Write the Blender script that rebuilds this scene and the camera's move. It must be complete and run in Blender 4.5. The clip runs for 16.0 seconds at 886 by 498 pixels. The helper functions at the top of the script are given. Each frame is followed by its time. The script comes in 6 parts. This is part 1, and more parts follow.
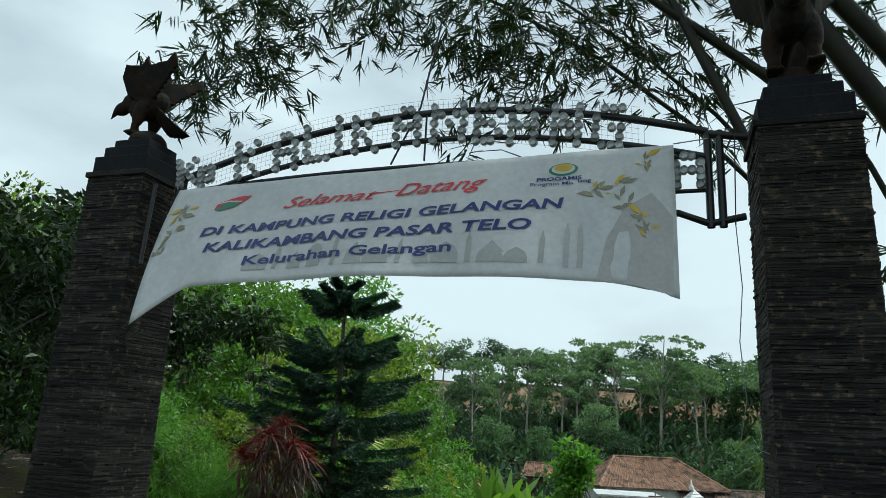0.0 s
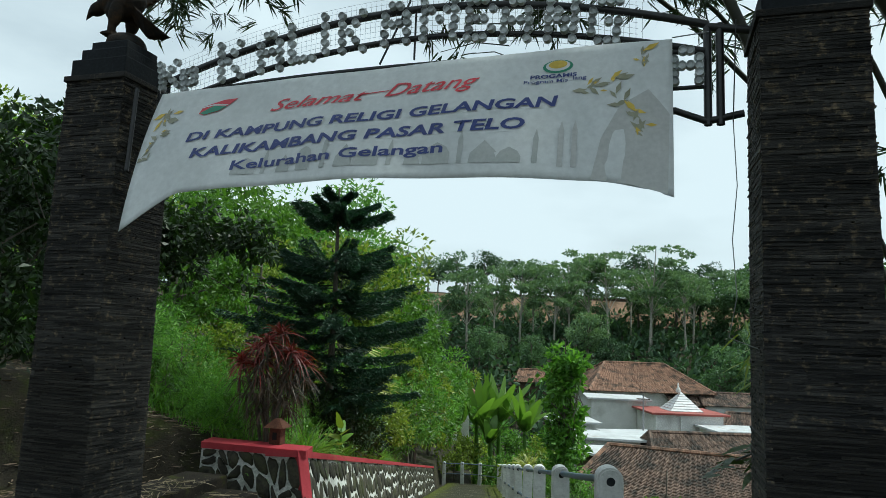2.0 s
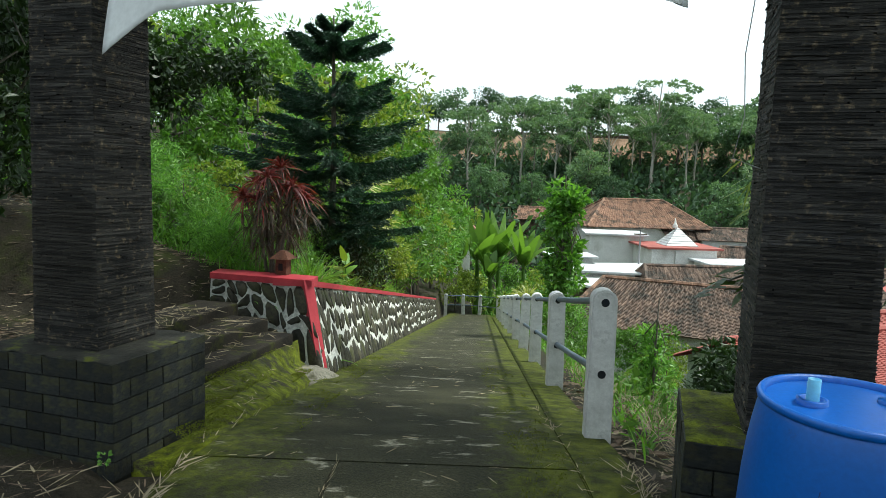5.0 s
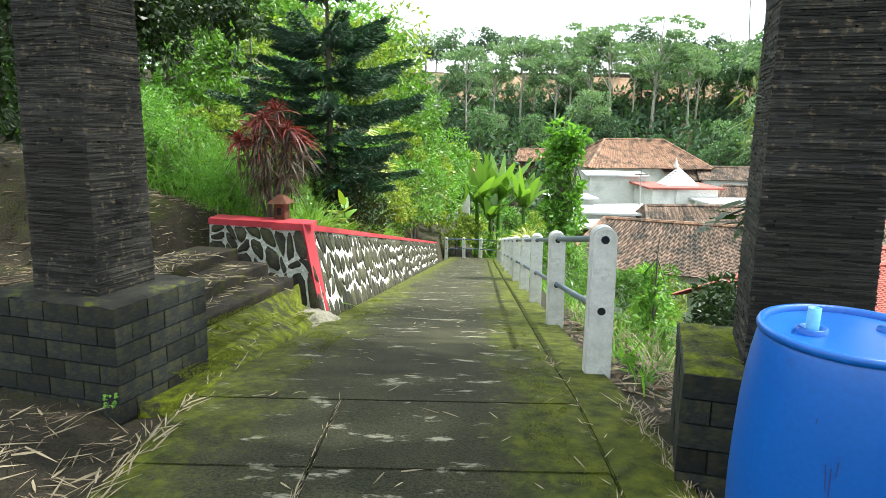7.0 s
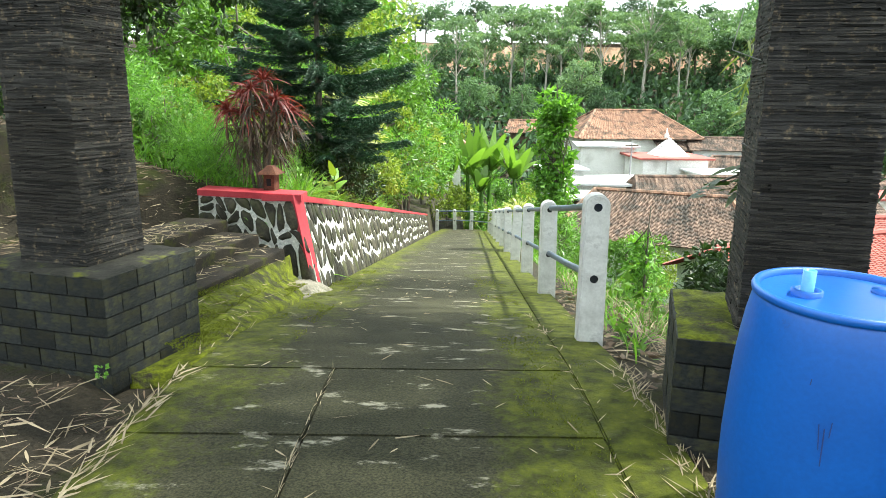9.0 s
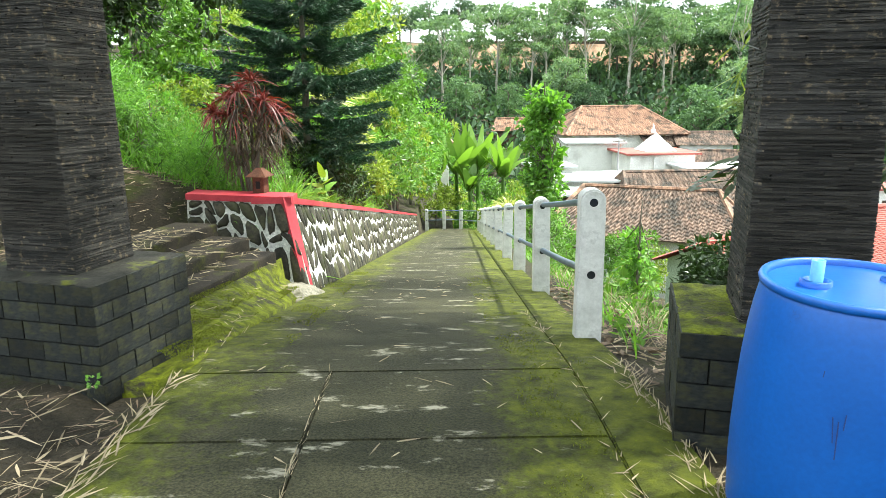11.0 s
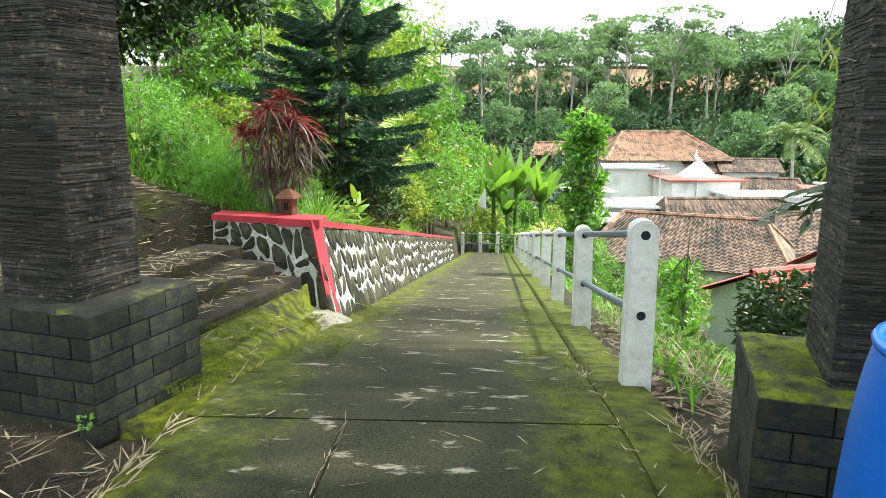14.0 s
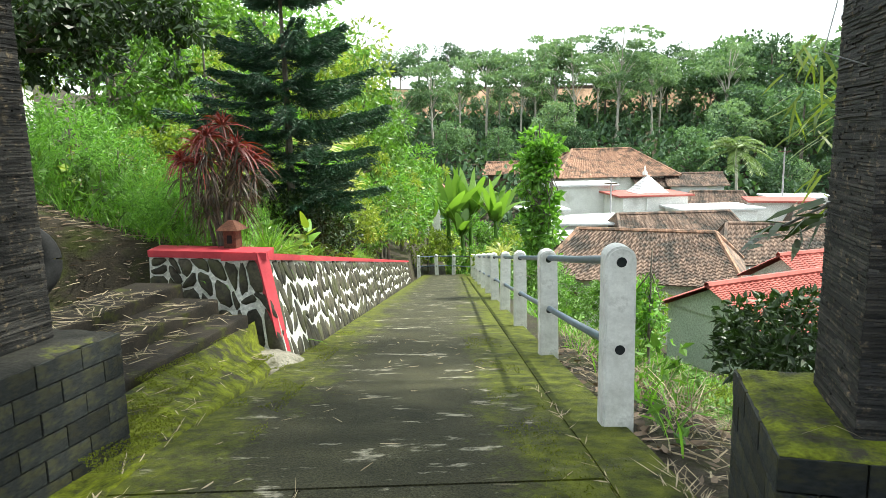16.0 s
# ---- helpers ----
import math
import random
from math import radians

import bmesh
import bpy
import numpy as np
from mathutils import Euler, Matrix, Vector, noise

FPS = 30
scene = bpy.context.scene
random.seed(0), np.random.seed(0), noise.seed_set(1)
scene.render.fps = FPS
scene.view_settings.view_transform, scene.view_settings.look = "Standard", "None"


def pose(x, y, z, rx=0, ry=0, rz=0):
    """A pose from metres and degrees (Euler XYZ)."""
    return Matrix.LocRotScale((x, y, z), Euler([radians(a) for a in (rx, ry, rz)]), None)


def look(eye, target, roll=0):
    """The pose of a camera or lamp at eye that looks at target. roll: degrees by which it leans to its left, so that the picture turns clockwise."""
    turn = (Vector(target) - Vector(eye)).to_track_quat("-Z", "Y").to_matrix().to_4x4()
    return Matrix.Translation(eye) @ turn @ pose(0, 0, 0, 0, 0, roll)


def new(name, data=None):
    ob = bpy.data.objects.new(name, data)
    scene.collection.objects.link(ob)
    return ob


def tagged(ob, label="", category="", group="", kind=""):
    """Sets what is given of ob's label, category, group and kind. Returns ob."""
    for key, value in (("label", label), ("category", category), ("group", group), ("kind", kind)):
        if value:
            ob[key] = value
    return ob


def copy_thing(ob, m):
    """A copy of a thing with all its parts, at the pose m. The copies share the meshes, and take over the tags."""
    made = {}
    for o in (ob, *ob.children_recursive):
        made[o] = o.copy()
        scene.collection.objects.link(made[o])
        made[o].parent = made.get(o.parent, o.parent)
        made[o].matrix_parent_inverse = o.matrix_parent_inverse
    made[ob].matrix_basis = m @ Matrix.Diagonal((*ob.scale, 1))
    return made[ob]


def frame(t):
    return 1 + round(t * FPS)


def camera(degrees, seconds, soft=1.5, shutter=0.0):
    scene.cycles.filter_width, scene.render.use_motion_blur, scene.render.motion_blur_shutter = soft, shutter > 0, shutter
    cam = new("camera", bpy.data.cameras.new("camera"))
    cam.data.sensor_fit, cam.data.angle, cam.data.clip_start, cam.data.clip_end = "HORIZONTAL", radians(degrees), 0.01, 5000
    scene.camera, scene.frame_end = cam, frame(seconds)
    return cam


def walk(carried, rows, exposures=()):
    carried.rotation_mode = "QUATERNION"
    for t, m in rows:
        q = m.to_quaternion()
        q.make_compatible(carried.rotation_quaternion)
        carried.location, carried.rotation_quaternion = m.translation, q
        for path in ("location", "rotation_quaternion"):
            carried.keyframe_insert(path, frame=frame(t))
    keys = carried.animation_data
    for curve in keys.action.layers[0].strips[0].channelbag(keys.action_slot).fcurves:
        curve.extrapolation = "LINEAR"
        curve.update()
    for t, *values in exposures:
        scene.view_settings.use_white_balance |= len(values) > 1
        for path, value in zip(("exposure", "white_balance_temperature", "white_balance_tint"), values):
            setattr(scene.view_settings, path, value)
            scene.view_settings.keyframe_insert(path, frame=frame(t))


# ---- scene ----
cam = camera(65.5, 16.0, soft=0.8)
PATH = [
    (0, (0.181, -0.542, 1.609), (0.105, 1.392, 2.115), 3.0),
    (0.5, (0.184, -0.533, 1.596), (0.113, 1.413, 2.053), 3.0),
    (1, (0.189, -0.512, 1.584), (0.124, 1.448, 1.979), 2.7),
    (1.5, (0.186, -0.52, 1.577), (0.129, 1.45, 1.914), 2.4),
    (2, (0.189, -0.498, 1.565), (0.141, 1.484, 1.825), 2.2),
    (2.5, (0.194, -0.474, 1.554), (0.15, 1.517, 1.746), 2.0),
    (3, (0.191, -0.472, 1.538), (0.156, 1.526, 1.626), 1.8),
    (3.5, (0.199, -0.46, 1.529), (0.165, 1.539, 1.54), 1.9),
    (4, (0.191, -0.473, 1.52), (0.16, 1.525, 1.437), 1.9),
    (4.5, (0.193, -0.467, 1.507), (0.16, 1.527, 1.359), 1.9),
    (7, (0.207, -0.43, 1.461), (0.175, 1.536, 1.098), 0.8),
    (7.5, (0.206, -0.432, 1.455), (0.18, 1.532, 1.078), 0.6),
    (8, (0.207, -0.422, 1.448), (0.191, 1.537, 1.046), 0.8),
    (8.5, (0.202, -0.42, 1.441), (0.191, 1.535, 1.02), 0.7),
    (9, (0.197, -0.41, 1.432), (0.193, 1.54, 0.991), 0.6),
    (11.5, (0.155, -0.316, 1.405), (0.181, 1.635, 0.963), -0.7),
    (12, (0.153, -0.259, 1.395), (0.139, 1.692, 0.957), -0.8),
    (12.5, (0.16, -0.194, 1.395), (0.095, 1.766, 1.005), -1.4),
    (13, (0.174, -0.106, 1.39), (0.098, 1.861, 1.038), -0.5),
    (13.5, (0.181, -0.042, 1.388), (0.099, 1.923, 1.027), -0.3),
    (14, (0.182, 0.049, 1.389), (0.104, 2.011, 1.011), 0.2),
    (14.5, (0.184, 0.131, 1.387), (0.136, 2.099, 1.033), 0.1),
    (15, (0.163, 0.236, 1.384), (0.171, 2.215, 1.097), 0.1),
    (15.5, (0.157, 0.327, 1.382), (0.181, 2.306, 1.097), -1.2),
    (16, (0.157, 0.439, 1.387), (0.209, 2.413, 1.069), -1.2),
]
EXPOSURES = [(0.0, -0.40, 5800, -6), (3.0, -0.34, 5850, -5), (4.7, 0.05, 6000, -3), (6.8, 1.20, 6250, 0), (9.0, 1.50, 6350, 0), (11.5, 1.64, 6380, 0), (13.5, 1.56, 6400, 1), (16.0, 1.22, 6400, 1)]
walk(cam, [(t, look(eye, target, roll)) for t, eye, target, roll in PATH], EXPOSURES)

# ---- light ----
world = bpy.data.worlds.new("sky_world")
scene.world = world
world.use_nodes = True
wn = world.node_tree
SUN_ELEV, SUN_AZ = radians(60), radians(82)
sky = wn.nodes.new("ShaderNodeTexSky")
sky.sky_type, sky.sun_disc = "NISHITA", False
sky.sun_elevation, sky.sun_rotation = SUN_ELEV, SUN_AZ
sky.dust_density, sky.air_density = 4.0, 1.4
wtc = wn.nodes.new("ShaderNodeTexCoord")
wmap = wn.nodes.new("ShaderNodeMapping")
wmap.inputs["Scale"].default_value = (1, 1, 2.6)
wnoise = wn.nodes.new("ShaderNodeTexNoise")
wnoise.inputs["Scale"].default_value, wnoise.inputs["Detail"].default_value = 1.6, 7
wramp = wn.nodes.new("ShaderNodeValToRGB")
wramp.color_ramp.elements[0].position, wramp.color_ramp.elements[1].position = 0.36, 0.62
wramp.color_ramp.elements[0].color, wramp.color_ramp.elements[1].color = (0.45, 0.45, 0.45, 1), (1, 1, 1, 1)
wmix = wn.nodes.new("ShaderNodeMixRGB")
wmix.inputs[2].default_value = (11.5, 11.9, 12.4, 1)
wn.links.new(wtc.outputs["Generated"], wmap.inputs["Vector"])
wn.links.new(wmap.outputs[0], wnoise.inputs["Vector"])
wn.links.new(wnoise.outputs["Fac"], wramp.inputs[0])
wn.links.new(wramp.outputs[0], wmix.inputs[0])
wn.links.new(sky.outputs[0], wmix.inputs[1])
wn.links.new(wmix.outputs[0], wn.nodes["Background"].inputs["Color"])
wn.nodes["Background"].inputs["Strength"].default_value = 0.096
sun_data = bpy.data.lights.new("sun", "SUN")
sun_data.energy, sun_data.angle, sun_data.color = 5.0, radians(2.0), (1.0, 0.95, 0.86)
sun = new("sun", sun_data)
sun.matrix_world = look((math.sin(SUN_AZ) * 50, math.cos(SUN_AZ) * 50, math.tan(SUN_ELEV) * 50), (0, 0, 0))


# ---- mesh and material helpers ----
def np_mesh(name, verts, faces, smooth=False):
    """A mesh from an array of vertices and arrays of faces of one size each."""
    if not isinstance(faces, list):
        faces = [faces]
    verts = np.asarray(verts, dtype=np.float32).reshape(-1, 3)
    faces = [np.asarray(f, dtype=np.int32) for f in faces if len(f)]
    me = bpy.data.meshes.new(name)
    me.vertices.add(len(verts))
    me.vertices.foreach_set("co", verts.ravel())
    sizes = np.concatenate([np.full(len(f), f.shape[1], dtype=np.int32) for f in faces])
    idx = np.concatenate([f.ravel() for f in faces])
    me.loops.add(len(idx))
    me.loops.foreach_set("vertex_index", idx)
    me.polygons.add(len(sizes))
    me.polygons.foreach_set("loop_start", np.concatenate([[0], np.cumsum(sizes)[:-1]]).astype(np.int32))
    me.polygons.foreach_set("loop_total", sizes)
    me.polygons.foreach_set("use_smooth", np.full(len(sizes), smooth))
    me.update(calc_edges=True)
    return me


def bm_mesh(name, bm, smooth=False):
    me = bpy.data.meshes.new(name)
    bmesh.ops.recalc_face_normals(bm, faces=bm.faces)
    for f in bm.faces:
        f.smooth = smooth
    bm.to_mesh(me)
    bm.free()
    return me


def part(name, mesh, mat, parent=None, label="", loc=(0, 0, 0), rz=0.0, smooth=False, m=None):
    """One mesh object under a thing or under a part."""
    if isinstance(mesh, bmesh.types.BMesh):
        mesh = bm_mesh(name, mesh, smooth)
    if mat is not None and not mesh.materials:
        mesh.materials.append(mat)
    ob = new(name, mesh)
    if parent is not None:
        ob.parent = parent
    ob.matrix_basis = m if m is not None else pose(*loc, 0, 0, rz)
    if label:
        ob["label"] = label
    return ob


def thing(name, label, category, m=None, group="", kind=""):
    ob = new(name)
    ob.empty_display_size = 0.1
    ob.matrix_basis = m if m is not None else Matrix()
    return tagged(ob, label, category, group, kind)


def add_box(bm, size, m=None, bevel=0.0):
    r = bmesh.ops.create_cube(bm, size=1.0, matrix=(m or Matrix()) @ Matrix.Diagonal((*size, 1)))
    if bevel:
        es = list({e for v in r["verts"] for e in v.link_edges})
        bmesh.ops.bevel(bm, geom=es, offset=bevel, segments=2, affect="EDGES", profile=0.6)


def box_bm(size, loc=(0, 0, 0), bevel=0.0, m=None):
    bm = bmesh.new()
    add_box(bm, size, m or Matrix.Translation(loc), bevel)
    return bm


def tube(points, radii, sides=8, cap=True):
    """Vertices and faces of a tapering tube along points."""
    P = np.asarray(points, dtype=float)
    R = np.broadcast_to(np.asarray(radii, dtype=float), (len(P),))
    T = np.gradient(P, axis=0)
    T /= np.linalg.norm(T, axis=1)[:, None] + 1e-9
    ref = np.array([0, 0, 1.0]) if abs(T[:, 2]).mean() < 0.8 else np.array([1.0, 0, 0])
    A = np.cross(T, ref)
    A /= np.linalg.norm(A, axis=1)[:, None] + 1e-9
    B = np.cross(T, A)
    ang = np.linspace(0, 2 * np.pi, sides, endpoint=False)
    V = P[:, None] + R[:, None, None] * (np.cos(ang)[None, :, None] * A[:, None] + np.sin(ang)[None, :, None] * B[:, None])
    i = np.arange(len(P) - 1)[:, None] * sides
    j = np.arange(sides)[None]
    k = (j + 1) % sides
    quads = np.stack([i + j, i + k, i + sides + k, i + sides + j], -1).reshape(-1, 4)
    return V.reshape(-1, 3), quads


def join(pieces):
    """Joins pairs of vertices and quads."""
    vs, fs, n = [], [], 0
    for v, f in pieces:
        vs.append(np.asarray(v).reshape(-1, 3))
        fs.append(np.asarray(f) + n)
        n += len(vs[-1])
    return np.concatenate(vs), np.concatenate(fs)


def unit(v):
    return v / (np.linalg.norm(v, axis=-1, keepdims=True) + 1e-9)


def leaves(P, D, L, W, rng, fold=0.25):
    """Pointed leaves, one quad each: base, side, tip, side."""
    n = len(P)
    D = unit(D)
    side = unit(np.cross(D, rng.normal(size=(n, 3))))
    nor = np.cross(side, D)
    L, W = np.broadcast_to(L, (n,))[:, None], np.broadcast_to(W, (n,))[:, None]
    mid = P + D * L * 0.45
    V = np.stack([P, mid + side * W / 2 + nor * W * fold, P + D * L, mid - side * W / 2 + nor * W * fold], 1)
    return V.reshape(-1, 3), np.arange(4 * n).reshape(n, 4)


def blades(P, D, L, W, droop, rng, seg=3):
    """Narrow bending blades: strips that sag by droop (a share of their length)."""
    n = len(P)
    D = unit(D)
    side = unit(np.cross(D, np.array([0, 0, 1.0]) + rng.normal(size=(n, 3)) * 0.5))
    L, W = np.broadcast_to(L, (n,))[:, None], np.broadcast_to(W, (n,))[:, None]
    droop = np.broadcast_to(droop, (n,))[:, None]
    rows = []
    for s in np.linspace(0, 1, seg + 1):
        c = P + D * L * s - np.array([0, 0, 1.0]) * L * droop * s * s
        w = W * (0.5 if s == 0 else (1 - s) ** 0.6 + 0.03) / 2
        rows += [c - side * w, c + side * w]
    V = np.stack(rows, 1)
    k = 2 * (seg + 1)
    base = np.arange(n)[:, None, None] * k
    q = np.array([[2 * i, 2 * i + 1, 2 * i + 3, 2 * i + 2] for i in range(seg)])[None]
    return V.reshape(-1, 3), (base + q).reshape(-1, 4)


def nodes_of(name):
    mat = bpy.data.materials.new(name)
    mat.use_nodes = True
    nt = mat.node_tree
    return mat, nt, nt.nodes["Principled BSDF"]


def noise_node(nt, scale, detail=5, stretch=None, coord="Object", rough=0.6):
    tc = nt.nodes.new("ShaderNodeTexCoord")
    out = tc.outputs[coord]
    if stretch:
        mp = nt.nodes.new("ShaderNodeMapping")
        mp.inputs["Scale"].default_value = stretch
        nt.links.new(out, mp.inputs["Vector"])
        out = mp.outputs[0]
    no = nt.nodes.new("ShaderNodeTexNoise")
    no.inputs["Scale"].default_value, no.inputs["Detail"].default_value, no.inputs["Roughness"].default_value = scale, detail, rough
    nt.links.new(out, no.inputs["Vector"])
    return no.outputs["Fac"]


def ramp(nt, fac, stops):
    r = nt.nodes.new("ShaderNodeValToRGB")
    el = r.color_ramp.elements
    el[0].position, el[0].color = stops[0][0], (*stops[0][1], 1)
    el[1].position, el[1].color = stops[-1][0], (*stops[-1][1], 1)
    for p, c in stops[1:-1]:
        e = el.new(p)
        e.color = (*c, 1)
    nt.links.new(fac, r.inputs[0])
    return r.outputs[0]


def mix(nt, fac, a, b, mode="MIX"):
    m = nt.nodes.new("ShaderNodeMixRGB")
    m.blend_type = mode
    for i, v in ((0, fac), (1, a), (2, b)):
        if isinstance(v, (int, float)):
            m.inputs[i].default_value = v
        elif isinstance(v, tuple):
            m.inputs[i].default_value = (*v, 1)
        else:
            nt.links.new(v, m.inputs[i])
    return m.outputs[0]


def calc(nt, op, a, b=0.0, clamp=False):
    m = nt.nodes.new("ShaderNodeMath")
    m.operation, m.use_clamp = op, clamp
    for i, v in enumerate((a, b)):
        if isinstance(v, (int, float)):
            m.inputs[i].default_value = v
        else:
            nt.links.new(v, m.inputs[i])
    return m.outputs[0]


def bump(nt, bsdf, height, strength, dist=0.01):
    b = nt.nodes.new("ShaderNodeBump")
    b.inputs["Strength"].default_value, b.inputs["Distance"].default_value = strength, dist
    nt.links.new(height, b.inputs["Height"])
    nt.links.new(b.outputs[0], bsdf.inputs["Normal"])


def surface(name, c1, c2, scale=3.0, grain=40.0, rough=0.8, bump_s=0.3, bump_d=0.01, metal=0.0, stain=None, stain_scale=1.2, stain_at=(0.5, 0.62), island=0.0, stretch=None):
    """A worn surface: colour at two scales, optional stains, fine relief."""
    mat, nt, b = nodes_of(name)
    big, fine = noise_node(nt, scale, 6, stretch), noise_node(nt, grain, 4, stretch)
    col = ramp(nt, big, [(0.3, c1), (0.7, c2)])
    lo, hi = (0.6, 1.3) if rough > 0.65 else (0.9, 1.07)
    g = ramp(nt, fine, [(0.3, (lo,) * 3), (0.7, (hi,) * 3)])
    col = mix(nt, 1.0, col, g, "MULTIPLY")
    if stain:
        st = ramp(nt, noise_node(nt, stain_scale, 8, None, "Object", 0.7), [(stain_at[0], (0, 0, 0)), (stain_at[1], (1, 1, 1))])
        col = mix(nt, st, col, stain)
    if island:
        oi = nt.nodes.new("ShaderNodeObjectInfo")
        geo = nt.nodes.new("ShaderNodeNewGeometry")
        r = calc(nt, "FRACT", calc(nt, "ADD", oi.outputs["Random"], geo.outputs["Random Per Island"]))
        v = calc(nt, "ADD", calc(nt, "MULTIPLY", r, 2 * island), 1 - island)
        col = mix(nt, 1.0, col, v, "MULTIPLY")
    nt.links.new(col, b.inputs["Base Color"])
    b.inputs["Roughness"].default_value, b.inputs["Metallic"].default_value = rough, metal
    if rough > 0.55:
        b.inputs["Specular IOR Level"].default_value = 0.28
    if bump_s:
        bump(nt, b, mix(nt, 0.5, big, fine), bump_s, bump_d)
    return mat


def leaf_material(name, dark, light, translucent=0.35, rough=0.45, tip=None):
    """Leaves that vary one by one and let some light through."""
    mat, nt, b = nodes_of(name)
    geo = nt.nodes.new("ShaderNodeNewGeometry")
    stops = [(0.0, dark), (0.75, light), (1.0, tip or light)]
    patch = noise_node(nt, 0.7, 4)
    r = calc(nt, "ADD", calc(nt, "MULTIPLY", geo.outputs["Random Per Island"], 0.6), calc(nt, "MULTIPLY", patch, 0.45), True)
    col = ramp(nt, r, stops)
    nt.links.new(col, b.inputs["Base Color"])
    b.inputs["Roughness"].default_value = rough
    tr = nt.nodes.new("ShaderNodeBsdfTranslucent")
    nt.links.new(mix(nt, 1.0, col, (1.5, 1.6, 0.7), "MULTIPLY"), tr.inputs["Color"])
    ms = nt.nodes.new("ShaderNodeMixShader")
    ms.inputs[0].default_value = translucent
    nt.links.new(b.outputs[0], ms.inputs[1])
    nt.links.new(tr.outputs[0], ms.inputs[2])
    nt.links.new(ms.outputs[0], nt.nodes["Material Output"].inputs["Surface"])
    return mat


def road_material(name, edge):
    """Dark old concrete, moss towards both edges, pale worn scuffs across it."""
    mat, nt, b = nodes_of(name)
    big, fine = noise_node(nt, 1.3, 8, None, "Object", 0.7), noise_node(nt, 95, 5)
    col = ramp(nt, big, [(0.3, (0.015, 0.0155, 0.007)), (0.7, (0.046, 0.044, 0.022))])
    col = mix(nt, 1.0, col, ramp(nt, fine, [(0.35, (0.35,) * 3), (0.65, (1.6,) * 3)]), "MULTIPLY")
    sc = noise_node(nt, 2.6, 9, (1.0, 2.3, 1.0), "Object", 0.70)
    col = mix(nt, ramp(nt, sc, [(0.585, (0, 0, 0)), (0.645, (0.85,) * 3)]), col, (0.30, 0.28, 0.22))
    tc = nt.nodes.new("ShaderNodeTexCoord")
    sep = nt.nodes.new("ShaderNodeSeparateXYZ")
    nt.links.new(tc.outputs["Object"], sep.inputs[0])
    x = calc(nt, "SUBTRACT", sep.outputs["X"], calc(nt, "MULTIPLY", calc(nt, "SUBTRACT", sep.outputs["Y"], 4.0), 0.04))
    off = calc(nt, "ABSOLUTE", calc(nt, "ADD", x, 0.12))
    m = calc(nt, "ADD", calc(nt, "MULTIPLY", off, 0.52), calc(nt, "MULTIPLY", noise_node(nt, 2.4, 8, (1, 0.5, 1), "Object", 0.7), 0.9))
    m = calc(nt, "ADD", m, calc(nt, "MULTIPLY", calc(nt, "SUBTRACT", noise_node(nt, 26, 6, None, "Object", 0.7), 0.5), 0.55))
    moss = ramp(nt, m, [(edge, (0, 0, 0)), (edge + 0.2, (0.9,) * 3)])
    mossc = ramp(nt, noise_node(nt, 9, 5), [(0.3, (0.014, 0.018, 0.002)), (0.7, (0.108, 0.126, 0.005))])
    col = mix(nt, moss, col, mossc)
    nt.links.new(col, b.inputs["Base Color"])
    b.inputs["Roughness"].default_value = 0.9
    b.inputs["Specular IOR Level"].default_value = 0.25
    bump(nt, b, mix(nt, 0.7, big, fine), 0.8, 0.015)
    return mat


